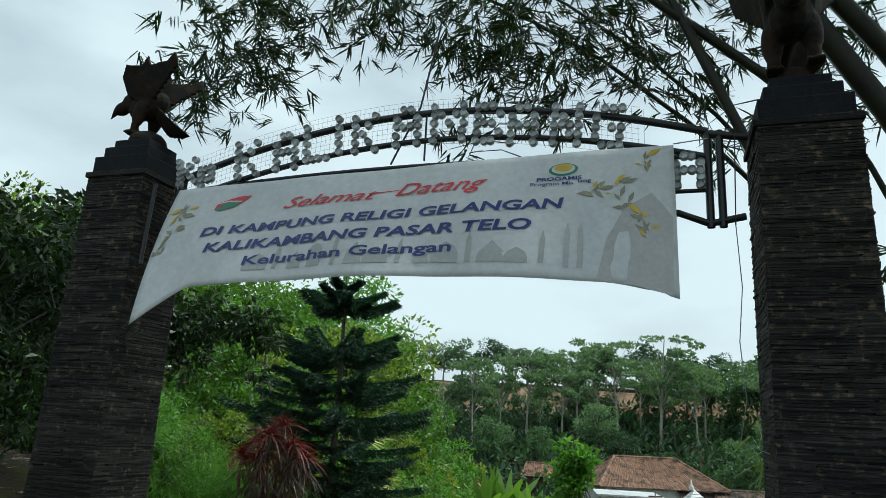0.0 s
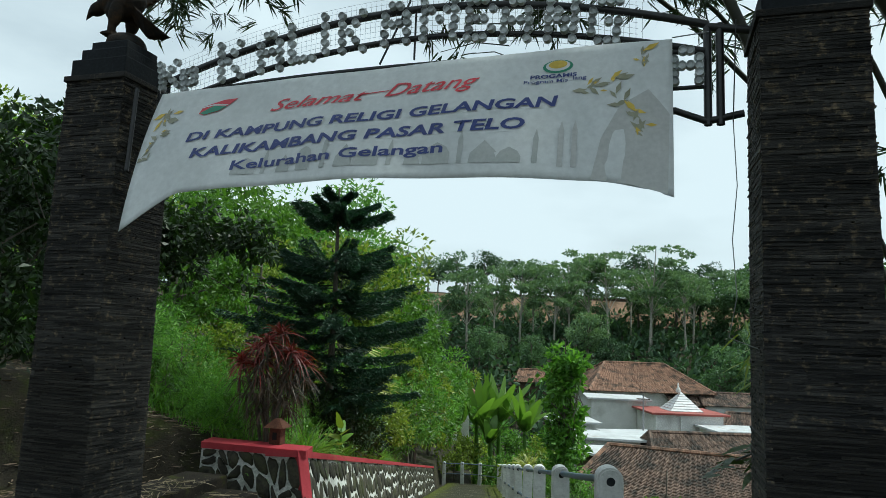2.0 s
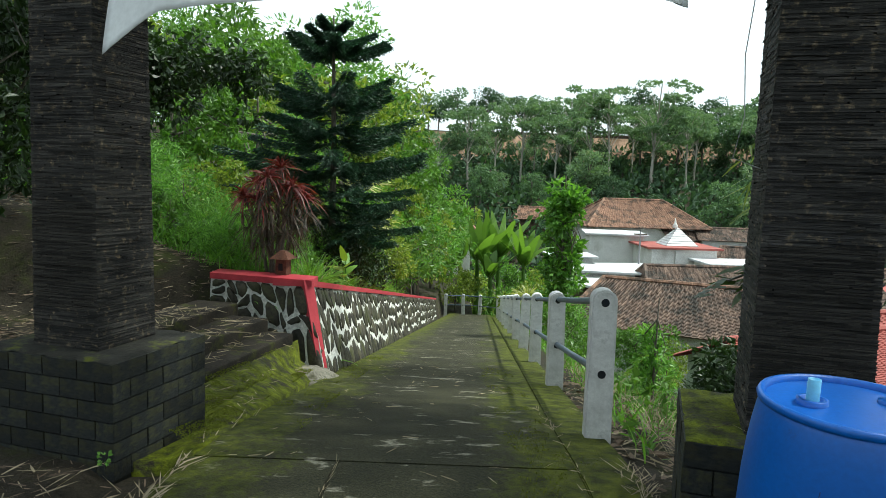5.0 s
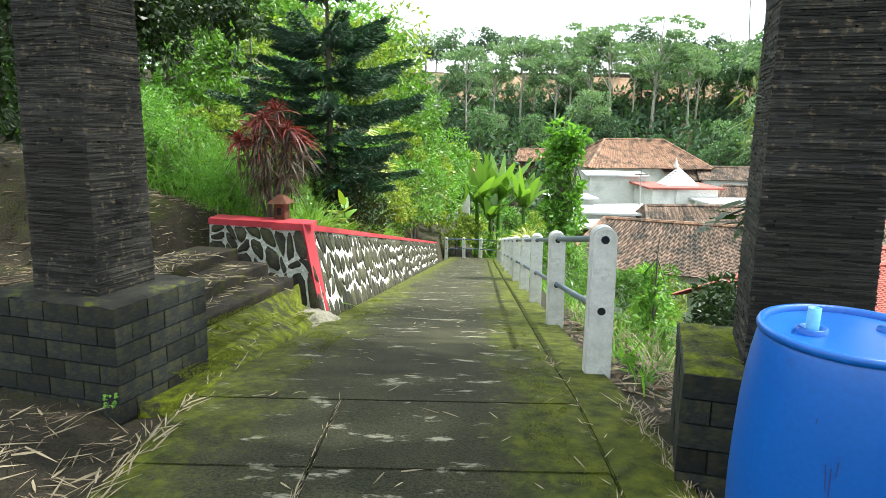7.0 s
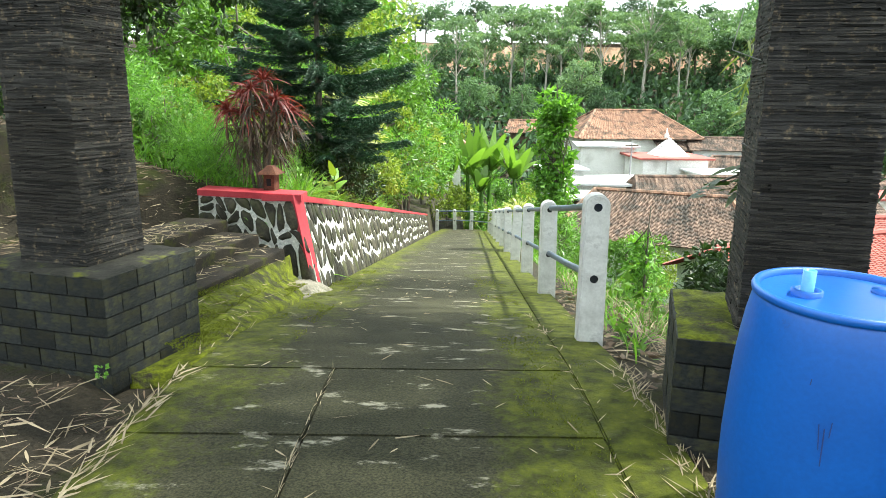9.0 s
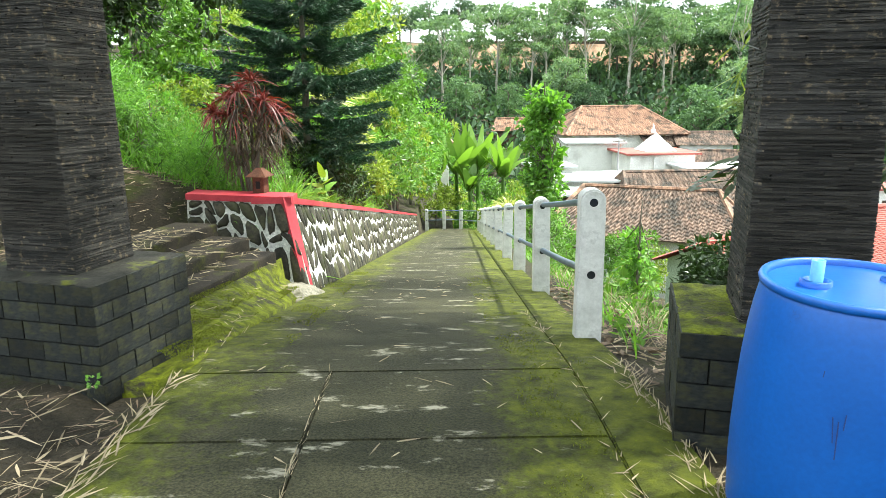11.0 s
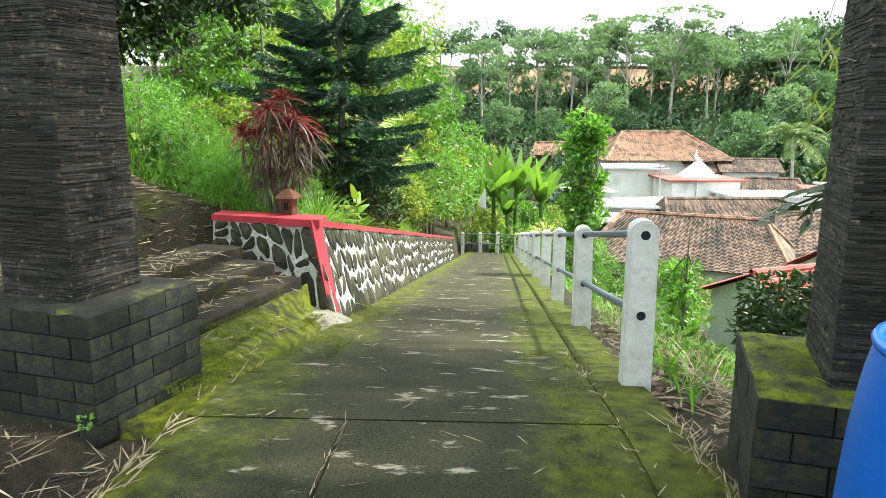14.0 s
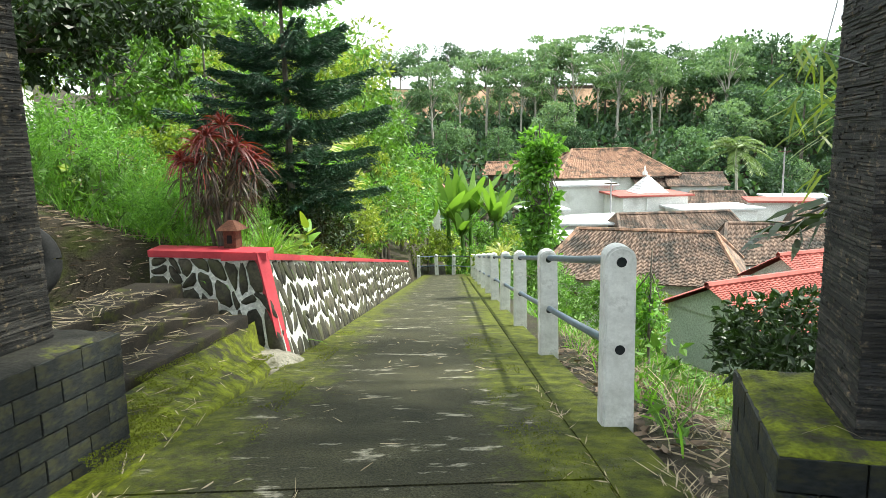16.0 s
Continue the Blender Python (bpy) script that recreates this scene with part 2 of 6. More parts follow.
M = {
    "road": road_material("mossy_concrete", 0.74),
    "apron": road_material("mossy_apron", 0.5),
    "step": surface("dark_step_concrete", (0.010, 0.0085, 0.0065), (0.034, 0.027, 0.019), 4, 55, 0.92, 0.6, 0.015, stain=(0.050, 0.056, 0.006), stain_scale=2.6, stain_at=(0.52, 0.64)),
    "pale_patch": surface("pale_worn_concrete", (0.12, 0.11, 0.085), (0.26, 0.245, 0.20), 5, 50, 0.9, 0.5, 0.012, stain=(0.035, 0.035, 0.012), stain_scale=4, stain_at=(0.5, 0.66)),
    "concrete": surface("grey_concrete", (0.035, 0.033, 0.026), (0.085, 0.08, 0.066), 4, 60, 0.85, 0.35, stain=(0.035, 0.045, 0.012), stain_scale=3, stain_at=(0.48, 0.7)),
    "post": surface("whitewashed_concrete", (0.50, 0.50, 0.48), (0.74, 0.74, 0.72), 7, 60, 0.64, 0.3, stain=(0.15, 0.145, 0.13), stain_scale=5, stain_at=(0.56, 0.78)),
    "block": surface("dark_block", (0.006, 0.0072, 0.0072), (0.027, 0.031, 0.031), 6, 70, 0.72, 0.7, stain=(0.046, 0.043, 0.014), stain_scale=1.6, stain_at=(0.47, 0.66), island=0.5),
    "mortar": surface("dark_mortar", (0.008, 0.008, 0.007), (0.022, 0.022, 0.019), 8, 70, 0.9, 0.5),
    "moss": surface("moss", (0.018, 0.024, 0.003), (0.175, 0.205, 0.008), 9, 60, 0.95, 0.9, 0.02, stain=(0.035, 0.032, 0.022), stain_scale=5, stain_at=(0.5, 0.62)),
    "thin_moss": surface("dark_cement_with_moss", (0.010, 0.010, 0.008), (0.040, 0.038, 0.030), 5, 60, 0.92, 0.8, 0.015, stain=(0.085, 0.095, 0.006), stain_scale=5, stain_at=(0.54, 0.66)),
    "slate": surface("slate_strips", (0.0065, 0.0066, 0.0066), (0.050, 0.046, 0.041), 3, 70, 0.75, 1.0, 0.008, stain=(0.15, 0.115, 0.072), stain_scale=22, stain_at=(0.54, 0.68), island=0.75, stretch=(1, 1, 5)),
    "cap": surface("dark_cap_paint", (0.005, 0.006, 0.008), (0.014, 0.017, 0.021), 5, 60, 0.85, 0.3),
    "bronze": surface("dark_statue_paint", (0.004, 0.0035, 0.003), (0.070, 0.036, 0.012), 13, 60, 0.85, 0.6, stain=(0.01, 0.01, 0.01), stain_scale=7, stain_at=(0.35, 0.6)),
    "steel": surface("black_steel", (0.010, 0.010, 0.011), (0.025, 0.025, 0.027), 8, 80, 0.4, 0.1),
    "wire": surface("grey_wire", (0.2, 0.2, 0.2), (0.35, 0.35, 0.36), 30, 80, 0.5, 0.0),
    "rail": surface("blue_grey_pipe", (0.055, 0.085, 0.13), (0.11, 0.15, 0.21), 6, 70, 0.4, 0.2, stain=(0.12, 0.07, 0.045), stain_scale=8, stain_at=(0.66, 0.75)),
    "red": surface("red_paint", (0.34, 0.03, 0.045), (0.50, 0.06, 0.075), 4, 50, 0.6, 0.25, stain=(0.15, 0.03, 0.03), stain_scale=4, stain_at=(0.58, 0.78)),
    "white_mortar": surface("white_painted_mortar", (0.45, 0.45, 0.40), (0.74, 0.74, 0.70), 4, 40, 0.85, 0.6, stain=(0.16, 0.17, 0.08), stain_scale=1.9, stain_at=(0.56, 0.8)),
    "stone": surface("dark_wall_stone", (0.016, 0.017, 0.012), (0.085, 0.074, 0.052), 6, 40, 0.75, 0.8, 0.02, stain=(0.05, 0.06, 0.016), stain_scale=3.0, stain_at=(0.5, 0.7), island=0.4),
    "banner": surface("white_vinyl", (0.58, 0.60, 0.61), (0.70, 0.71, 0.71), 1.6, 30, 0.5, 0.12, 0.004, stain=(0.46, 0.475, 0.47), stain_scale=1.5, stain_at=(0.45, 0.8)),
    "navy": surface("navy_print", (0.022, 0.035, 0.16), (0.03, 0.05, 0.21), 5, 50, 0.5, 0.0),
    "crimson": surface("red_print", (0.5, 0.03, 0.05), (0.6, 0.05, 0.07), 5, 50, 0.5, 0.0),
    "sage": surface("pale_print", (0.36, 0.38, 0.37), (0.46, 0.47, 0.46), 5, 50, 0.5, 0.0),
    "taupe": surface("grey_print", (0.43, 0.43, 0.42), (0.54, 0.54, 0.53), 3, 50, 0.5, 0.0),
    "olive": surface("olive_print", (0.20, 0.20, 0.13), (0.34, 0.33, 0.24), 9, 50, 0.5, 0.0),
    "ochre": surface("yellow_print", (0.55, 0.38, 0.04), (0.66, 0.48, 0.08), 9, 50, 0.5, 0.0),
    "green_print": surface("green_print", (0.03, 0.20, 0.12), (0.05, 0.27, 0.16), 9, 50, 0.5, 0.0),
    "disc": surface("bottle_base_plastic", (0.34, 0.36, 0.37), (0.62, 0.64, 0.65), 14, 70, 0.35, 0.3, island=0.3),
    "barrel": surface("blue_plastic", (0.004, 0.082, 0.38), (0.006, 0.108, 0.48), 2.5, 60, 0.42, 0.06, stain=(0.02, 0.06, 0.25), stain_scale=7, stain_at=(0.66, 0.73)),
    "pipe": surface("pale_blue_pipe", (0.10, 0.36, 0.62), (0.15, 0.44, 0.70), 8, 60, 0.4, 0.1),
    "soil": surface("dark_soil", (0.013, 0.011, 0.007), (0.045, 0.036, 0.023), 2.2, 45, 0.95, 0.9, 0.03, stain=(0.030, 0.036, 0.006), stain_scale=1.6, stain_at=(0.5, 0.62)),
    "straw": leaf_material("dry_leaf", (0.11, 0.082, 0.05), (0.36, 0.295, 0.20), 0.1, 0.8),
    "brown_leaf": leaf_material("brown_litter", (0.04, 0.027, 0.019), (0.18, 0.125, 0.085), 0.1, 0.8),
    "bark": surface("grey_bark", (0.07, 0.06, 0.045), (0.20, 0.18, 0.15), 6, 40, 0.9, 0.8, 0.02, stretch=(1, 1, 0.3)),
    "pale_bark": surface("pale_bark", (0.25, 0.23, 0.19), (0.45, 0.43, 0.38), 2, 20, 0.9, 0.4, 0.02, stretch=(1, 1, 0.3)),
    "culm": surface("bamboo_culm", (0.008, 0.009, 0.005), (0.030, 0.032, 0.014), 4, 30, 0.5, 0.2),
    "tile": surface("terracotta_tiles", (0.17, 0.095, 0.064), (0.38, 0.225, 0.155), 0.9, 7, 0.85, 0.8, 0.05, stain=(0.075, 0.055, 0.042), stain_scale=1.1, stain_at=(0.47, 0.60), stretch=(4, 1, 1)),
    "old_tile": surface("weathered_brown_tiles", (0.080, 0.056, 0.045), (0.26, 0.180, 0.140), 1.2, 7, 0.9, 0.8, 0.05, stain=(0.05, 0.045, 0.04), stain_scale=1.3, stain_at=(0.45, 0.6), stretch=(4, 1, 1)),
    "red_tile": surface("red_metal_roof", (0.22, 0.055, 0.045), (0.36, 0.105, 0.085), 1.2, 9, 0.6, 0.2, 0.02),
    "white_wall": surface("white_plaster", (0.60, 0.60, 0.57), (0.78, 0.78, 0.76), 0.8, 20, 0.85, 0.2, stain=(0.40, 0.39, 0.36), stain_scale=0.6, stain_at=(0.52, 0.75)),
    "green_wall": surface("pale_green_plaster", (0.34, 0.41, 0.31), (0.44, 0.51, 0.40), 0.9, 20, 0.85, 0.2),
    "zinc": surface("zinc_sheet", (0.40, 0.41, 0.42), (0.66, 0.67, 0.68), 1.0, 12, 0.5, 0.3, stain=(0.22, 0.17, 0.13), stain_scale=0.9, stain_at=(0.55, 0.72)),
    "glass": surface("dark_window_and_opening", (0.012, 0.014, 0.016), (0.03, 0.033, 0.035), 2, 20, 0.15, 0.0),
    "timber": surface("dark_timber", (0.05, 0.035, 0.025), (0.13, 0.09, 0.06), 3, 30, 0.8, 0.3),
    "tyre": surface("tyre_rubber", (0.010, 0.010, 0.010), (0.025, 0.025, 0.025), 9, 60, 0.8, 0.3),
    "yellow": surface("yellow_paint", (0.30, 0.25, 0.03), (0.42, 0.36, 0.06), 6, 60, 0.7, 0.3),
    "clay": surface("brown_lantern", (0.05, 0.02, 0.012), (0.15, 0.06, 0.035), 9, 60, 0.8, 0.4),
    "earth_cut": surface("bare_red_earth", (0.22, 0.135, 0.085), (0.38, 0.25, 0.17), 0.25, 3, 0.95, 0.6, 0.3, stain=(0.07, 0.06, 0.03), stain_scale=0.16, stain_at=(0.5, 0.66)),
}
LEAF = {
    "grass": leaf_material("fresh_grass", (0.025, 0.075, 0.010), (0.16, 0.33, 0.045), 0.45),
    "fern": leaf_material("feathery_green", (0.018, 0.065, 0.012), (0.16, 0.33, 0.05), 0.4),
    "shrub": leaf_material("shrub_leaf", (0.014, 0.045, 0.008), (0.11, 0.22, 0.03), 0.35),
    "yellow": leaf_material("yellow_green_leaf", (0.025, 0.065, 0.010), (0.24, 0.31, 0.045), 0.4),
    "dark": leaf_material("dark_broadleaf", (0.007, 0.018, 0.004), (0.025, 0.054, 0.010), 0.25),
    "needle": leaf_material("dark_needles", (0.005, 0.020, 0.011), (0.026, 0.074, 0.039), 0.16),
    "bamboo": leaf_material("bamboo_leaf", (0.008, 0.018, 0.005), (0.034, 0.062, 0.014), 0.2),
    "red": leaf_material("red_cordyline_leaf", (0.045, 0.008, 0.009), (0.22, 0.030, 0.026), 0.3, tip=(0.40, 0.13, 0.06)),
    "brown": leaf_material("dark_brown_leaf", (0.025, 0.014, 0.012), (0.10, 0.065, 0.04), 0.2),
    "striped": leaf_material("cream_striped_leaf", (0.16, 0.20, 0.06), (0.46, 0.46, 0.20), 0.4),
    "banana": leaf_material("banana_leaf", (0.05, 0.11, 0.016), (0.15, 0.26, 0.05), 0.4, 0.35),
    # Distance haze is mixed into the three far leaf colours: paler and bluer.
    "far": leaf_material("hazed_far_leaf", (0.040, 0.090, 0.042), (0.115, 0.20, 0.092), 0.3, 0.7),
    "far_dark": leaf_material("hazed_far_dark_leaf", (0.016, 0.042, 0.022), (0.060, 0.115, 0.055), 0.25, 0.7),
    "far_pale": leaf_material("hazed_far_pale_leaf", (0.060, 0.115, 0.062), (0.165, 0.25, 0.14), 0.35, 0.7),
    "palm": leaf_material("palm_leaf", (0.045, 0.085, 0.025), (0.17, 0.24, 0.085), 0.35),
}

# ---- plan ----
GATE = radians(-16.0)            # turn of the gate's line
GC = Vector((-0.11, 3.045, 0))   # middle of the gate on the ground
PL, PR = Vector((-1.94, 3.57, 0)), Vector((1.72, 2.52, 0))


def gate_pose(s, off, z, rz=0.0):
    """A pose on the gate's plane: s along it, off behind it."""
    return Matrix.Translation(GC) @ pose(0, 0, 0, 0, 0, math.degrees(GATE)) @ pose(s, off, z, 0, 0, rz)


def road_z(y):
    s = 0.172
    k = 0.35
    d = (y - 3.05) / k
    soft = k * (d if d > 20 else math.log1p(math.exp(d)))
    return -s * soft


def road_mid(y):
    return 0.03 + 0.04 * (y - 4.0)


def wall_top(y):
    return 0.34 + (y - 6.84) * (-3.49 - 0.34) / (27.94 - 6.84)


def smooth(a, b, x):
    t = min(1.0, max(0.0, (x - a) / (b - a)))
    return t * t * (3 - 2 * t)


def ground_z(x, y):
    """The height of the ground sheet: hill beside the lane, valley, far slope."""
    zr = road_z(min(y, 34.0)) - 0.05
    xm = road_mid(min(y, 34.0))
    if x < xm:
        d = max(0.0, xm - 1.15 - x)
        flat = zr - 0.02 + 0.11 * max(0.0, y - 3.0) * smooth(0.1, 1.6, d) + 0.05 * d + 0.10 * max(0, d - 3.0)
        behind = wall_top(min(y, 30.0)) - 0.12 + 0.30 * max(0.0, d - 0.7) + 0.10 * max(0.0, d - 8.0)
        t = smooth(6.75, 7.6, y + 0.06 * d)
        zl = flat * (1 - t) + behind * t if d > 0.52 else zr - 0.1
        if y > 30:
            t = smooth(30, 48, y)
            low = -5.6 + 0.40 * max(0.0, d - 1.0)
            zl = zl * (1 - t) + low * t
        z = min(zl, 16.0)
    else:
        d = max(0.0, x - xm - 1.2)
        drop = -0.62 * min(d, 2.2) - 0.30 * max(0.0, min(d, 16.0) - 2.2) - 0.02 * max(0.0, d - 16.0)
        z = zr + drop * smooth(0.2, 1.5, d) * smooth(-6.0, 4.5, y)
        z = max(z, -9.5)
        if y > 28:
            t = smooth(28, 40, y)
            z = z * (1 - t) + -8.6 * t
    if y > 62:
        slope = -8.0 + (min(y, 116.0) - 64.0) * 0.25 + 4.9 * smooth(116.0, 121.0, y)
        t = smooth(62, 72, y)
        z = z * (1 - t) + slope * t
    bumpy = noise.noise((x * 0.35, y * 0.35, 3.0)) * 0.18 + noise.noise((x * 1.3, y * 1.3, 7.0)) * 0.05
    near = smooth(0.2, 1.6, abs(x - xm) - 1.15)
    return z + bumpy * near


# ---- ground, road, kerb ----
xs = np.unique(np.concatenate([np.linspace(-400, -40, 19), np.linspace(-40, -10, 31), np.linspace(-10, 8, 91), np.linspace(8, 45, 50), np.linspace(45, 420, 20)]))
ys = np.unique(np.concatenate([np.linspace(-300, -8, 16), np.linspace(-8, 14, 111), np.linspace(14, 45, 63), np.linspace(45, 150, 43), np.linspace(150, 900, 12)]))
gv = np.array([(x, y, ground_z(x, y)) for y in ys for x in xs])
nx = len(xs)
gi, gj = np.meshgrid(np.arange(len(ys) - 1), np.arange(nx - 1), indexing="ij")
gq = np.stack([gi * nx + gj, gi * nx + gj + 1, (gi + 1) * nx + gj + 1, (gi + 1) * nx + gj], -1).reshape(-1, 4)
ground = tagged(part("ground", np_mesh("ground", gv, gq, True), M["soil"]), "dark soil slope with moss and dry litter", "ground", kind="structure")


def slab(y0, y1, x0, x1, n=1, lift=0.0, drift=True, thick=0.14, left_up=0.0):
    """A concrete slab of the lane that follows its slope."""
    rows = []
    for i in range(n + 1):
        y = y0 + (y1 - y0) * i / n
        dx = 0.04 * (y - 4.0) if drift and y > 4 else 0.0
        z = road_z(y) + lift
        zl = z + left_up
        rows += [(x0 + dx, y, zl), (x1 + dx, y, z), (x1 + dx, y, z - thick), (x0 + dx, y, zl - thick)]
    q = []
    for i in range(n):
        a, b = 4 * i, 4 * i + 4
        q += [(a + k, b + k, b + (k + 1) % 4, a + (k + 1) % 4) for k in range(4)]
    q += [(0, 1, 2, 3), (4 * n + 3, 4 * n + 2, 4 * n + 1, 4 * n)]
    bm = bmesh.new()
    vs = [bm.verts.new(v) for v in rows]
    for f in q:
        bm.faces.new([vs[k] for k in f])
    bmesh.ops.recalc_face_normals(bm, faces=bm.faces)
    es = [e for e in bm.edges if abs(e.calc_face_angle(0)) > 0.8]
    bmesh.ops.bevel(bm, geom=es, offset=0.008, segments=2, affect="EDGES")
    return bm


road = thing("road", "steep narrow concrete lane with moss and worn patches", "road", kind="structure")
g = 0.0035
for y0, y1 in ((-9.0, -1.2), (-1.2, 0.3), (0.3, 1.45), (1.45, 2.30), (2.30, 3.14)):
    for x0, x1 in ((-1.22, -0.40), (-0.40, 0.90)):
        part("slab", slab(y0 + g, y1 - g, x0 + g, x1 - g, 4 if y1 > 2 else 1), M["road"], road)
part("joint_filling", slab(-9, 3.13, -1.21, 0.89, 6, -0.011, thick=0.1), M["apron"], road, "mossy joint filling")
part("slab", slab(3.14 + g, 34.6, -1.20, 0.90, 60), M["road"], road)
kerb = thing("kerb", "mossy concrete shoulder strip beside the lane", "kerb", kind="structure")
part("shoulder", slab(-9, 34.6, 0.906, 1.22, 80, -0.010, thick=0.3), M["apron"], kerb)


# ---- retaining wall, steps, posts ----
def quad_patch(corners):
    """A function from (u, v) in 0..1 to a point of a skewed quad: corners bottom-left, bottom-right, top-right, top-left."""
    a, b, c, d = [Vector(p) for p in corners]
    return lambda u, v: (a.lerp(b, u)).lerp(d.lerp(c, u), v)


def slab_between(front, depth, nu=1):
    """A thick sheet behind a skewed quad."""
    f = quad_patch(front)
    bm = bmesh.new()
    rows = []
    dv = Vector(depth)
    for i in range(nu + 1):
        u = i / nu
        rows.append([bm.verts.new(p) for p in (f(u, 0), f(u, 1), f(u, 1) + dv, f(u, 0) + dv)])
    for a, b in zip(rows, rows[1:]):
        for k in range(4):
            bm.faces.new((a[k], b[k], b[(k + 1) % 4], a[(k + 1) % 4]))
    bm.faces.new(rows[0])
    bm.faces.new(rows[-1][::-1])
    return bm


def stone_mesh(f, u0, u1, v0, v1, jit, rng, proud, shrink):
    """One irregular field stone on the skewed quad f, rounded and a little proud."""
    ring = []
    cs = [(u0, v0), (u1, v0), (u1, v1), (u0, v1)]
    cs = [jit(*c) for c in cs]
    pts = []
    for k in range(4):
        a, b = cs[k], cs[(k + 1) % 4]
        for s in (0.22, 0.5, 0.78):
            pts.append((a[0] + (b[0] - a[0]) * s + rng.uniform(-0.04, 0.04) * (u1 - u0), a[1] + (b[1] - a[1]) * s + rng.uniform(-0.04, 0.04) * (v1 - v0)))
    cu, cv = sum(p[0] for p in pts) / 12, sum(p[1] for p in pts) / 12
    nor = (f(0.5, 1) - f(0.5, 0)).cross(f(1, 0.5) - f(0, 0.5)).normalized()
    if nor.y > 0 and abs(nor.y) > abs(nor.x) or (nor.x < 0 and abs(nor.x) > abs(nor.y)):
        nor = -nor
    bm = bmesh.new()
    for sc, up in ((shrink, -0.02), (shrink, proud * 0.4), (shrink * 0.82, proud), (shrink * 0.4, proud * 1.25)):
        ring.append([bm.verts.new(f(cu + (p[0] - cu) * sc, cv + (p[1] - cv) * sc) + nor * up) for p in pts])
    for a, b in zip(ring, ring[1:]):
        for k in range(12):
            bm.faces.new((a[k], a[(k + 1) % 12], b[(k + 1) % 12], b[k]))
    bm.faces.new(ring[-1])
    return bm


def stone_face(parent, corners, cols, rows, seed, proud=0.014, fill=(0.64, 0.84), joined=False):
    f = quad_patch(corners)
    rng = random.Random(seed)
    jit_table = {}
    all_v, all_f = [], []

    def jit(u, v):
        key = (round(u * 997), round(v * 997))
        if key not in jit_table:
            du = 0 if u < 1e-4 or u > 1 - 1e-4 else rng.uniform(-0.40, 0.40) / cols
            dv = 0 if v < 1e-4 or v > 1 - 1e-4 else rng.uniform(-0.46, 0.46) / rows
            if dv and round(u * cols) % 2:
                dv += 0.42 / rows
            jit_table[key] = (u + du, v + dv)
        return jit_table[key]
    for i in range(cols):
        for j in range(rows):
            bm = stone_mesh(f, i / cols, (i + 1) / cols, j / rows, (j + 1) / rows, jit, rng, proud, rng.uniform(*fill))
            if joined:
                bm.verts.index_update()
                piece = ([tuple(v.co) for v in bm.verts], [[v.index for v in f_.verts] for f_ in bm.faces])
                bm.free()
                base = len(all_v)
                all_v.extend(piece[0])
                all_f.extend([[base + k for k in f_] for f_ in piece[1]])
            else:
                part("stone", bm, M["stone"], parent, smooth=True)
    if joined:
        me = bpy.data.meshes.new("far_stones")
        me.from_pydata(all_v, [], all_f)
        part("far_stones", me, M["stone"], parent)["kind"] = "stuff"


WB, WT = Vector((-1.10, 6.60, -0.74)), Vector((-1.36, 6.84, 0.30))
FB, FT = Vector((-0.44, 28.0, -4.55)), Vector((-0.56, 28.0, -3.56))
RB, RT = Vector((-2.50, 7.02, 0.02)), Vector((-2.50, 7.06, 0.32))
wall = thing("retaining_wall", "field stone retaining wall with white painted joints and red coping", "wall", kind="structure")
part("mortar_face", slab_between((WB, FB, FT, WT), (-0.35, 0.30, 0), 80), M["white_mortar"], wall, "white painted mortar")
part("return_face", slab_between((RB, WB, WT, RT), (0, 0.28, 0), 40), M["white_mortar"], wall, "white painted mortar")
NEAR = 0.42
mid_b, mid_t = WB.lerp(FB, NEAR), WT.lerp(FT, NEAR)
stone_face(wall, (WB, mid_b, mid_t, WT), 40, 4, 3, 0.016, (0.58, 0.96))
stone_face(wall, (mid_b, FB, FT, mid_t), 56, 4, 4, 0.02, (0.56, 0.84), True)
stone_face(wall, (RB, WB, WT, RT), 8, 3, 5, 0.03, (0.74, 0.96))
cop = [part("coping", slab_between((a, b, b + Vector((0, 0, 0.065)), a + Vector((0, 0, 0.065))), d, n), M["red"], wall, "red painted coping")
       for a, b, d, n in ((WT + Vector((0.035, -0.03, 0)), FT + Vector((0.035, 0, 0)), (-0.42, 0, 0), 20), (RT + Vector((0, -0.035, 0)), WT + Vector((0.035, -0.03, 0)), (0, 0.34, 0), 4))]
edge = slab_between((WB + Vector((-0.045, -0.025, -0.05)), WB + Vector((0.03, 0.04, -0.05)), WT + Vector((0.035, 0.03, 0.07)), WT + Vector((-0.05, -0.036, 0.07))), (-0.05, 0.05, 0))
part("corner_band", edge, M["red"], wall, "red painted corner")

steps = thing("garden_steps", "low mossy concrete steps strewn with dry leaves", "steps", kind="structure")
for i, (x, y0, y1, z) in enumerate(((-1.90, 4.3, 6.55, -0.12), (-2.22, 4.35, 6.7, 0.0), (-2.58, 4.4, 6.9, 0.11))):
    bm = bmesh.new()
    add_box(bm, (0.62 if i < 2 else 0.5, y1 - y0, 0.5), Matrix.Translation((-0.31, (y1 - y0) / 2, -0.25)), 0.02)
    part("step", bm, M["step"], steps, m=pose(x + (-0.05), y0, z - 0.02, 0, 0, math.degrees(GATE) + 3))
apron = bmesh.new()
rows_ = []
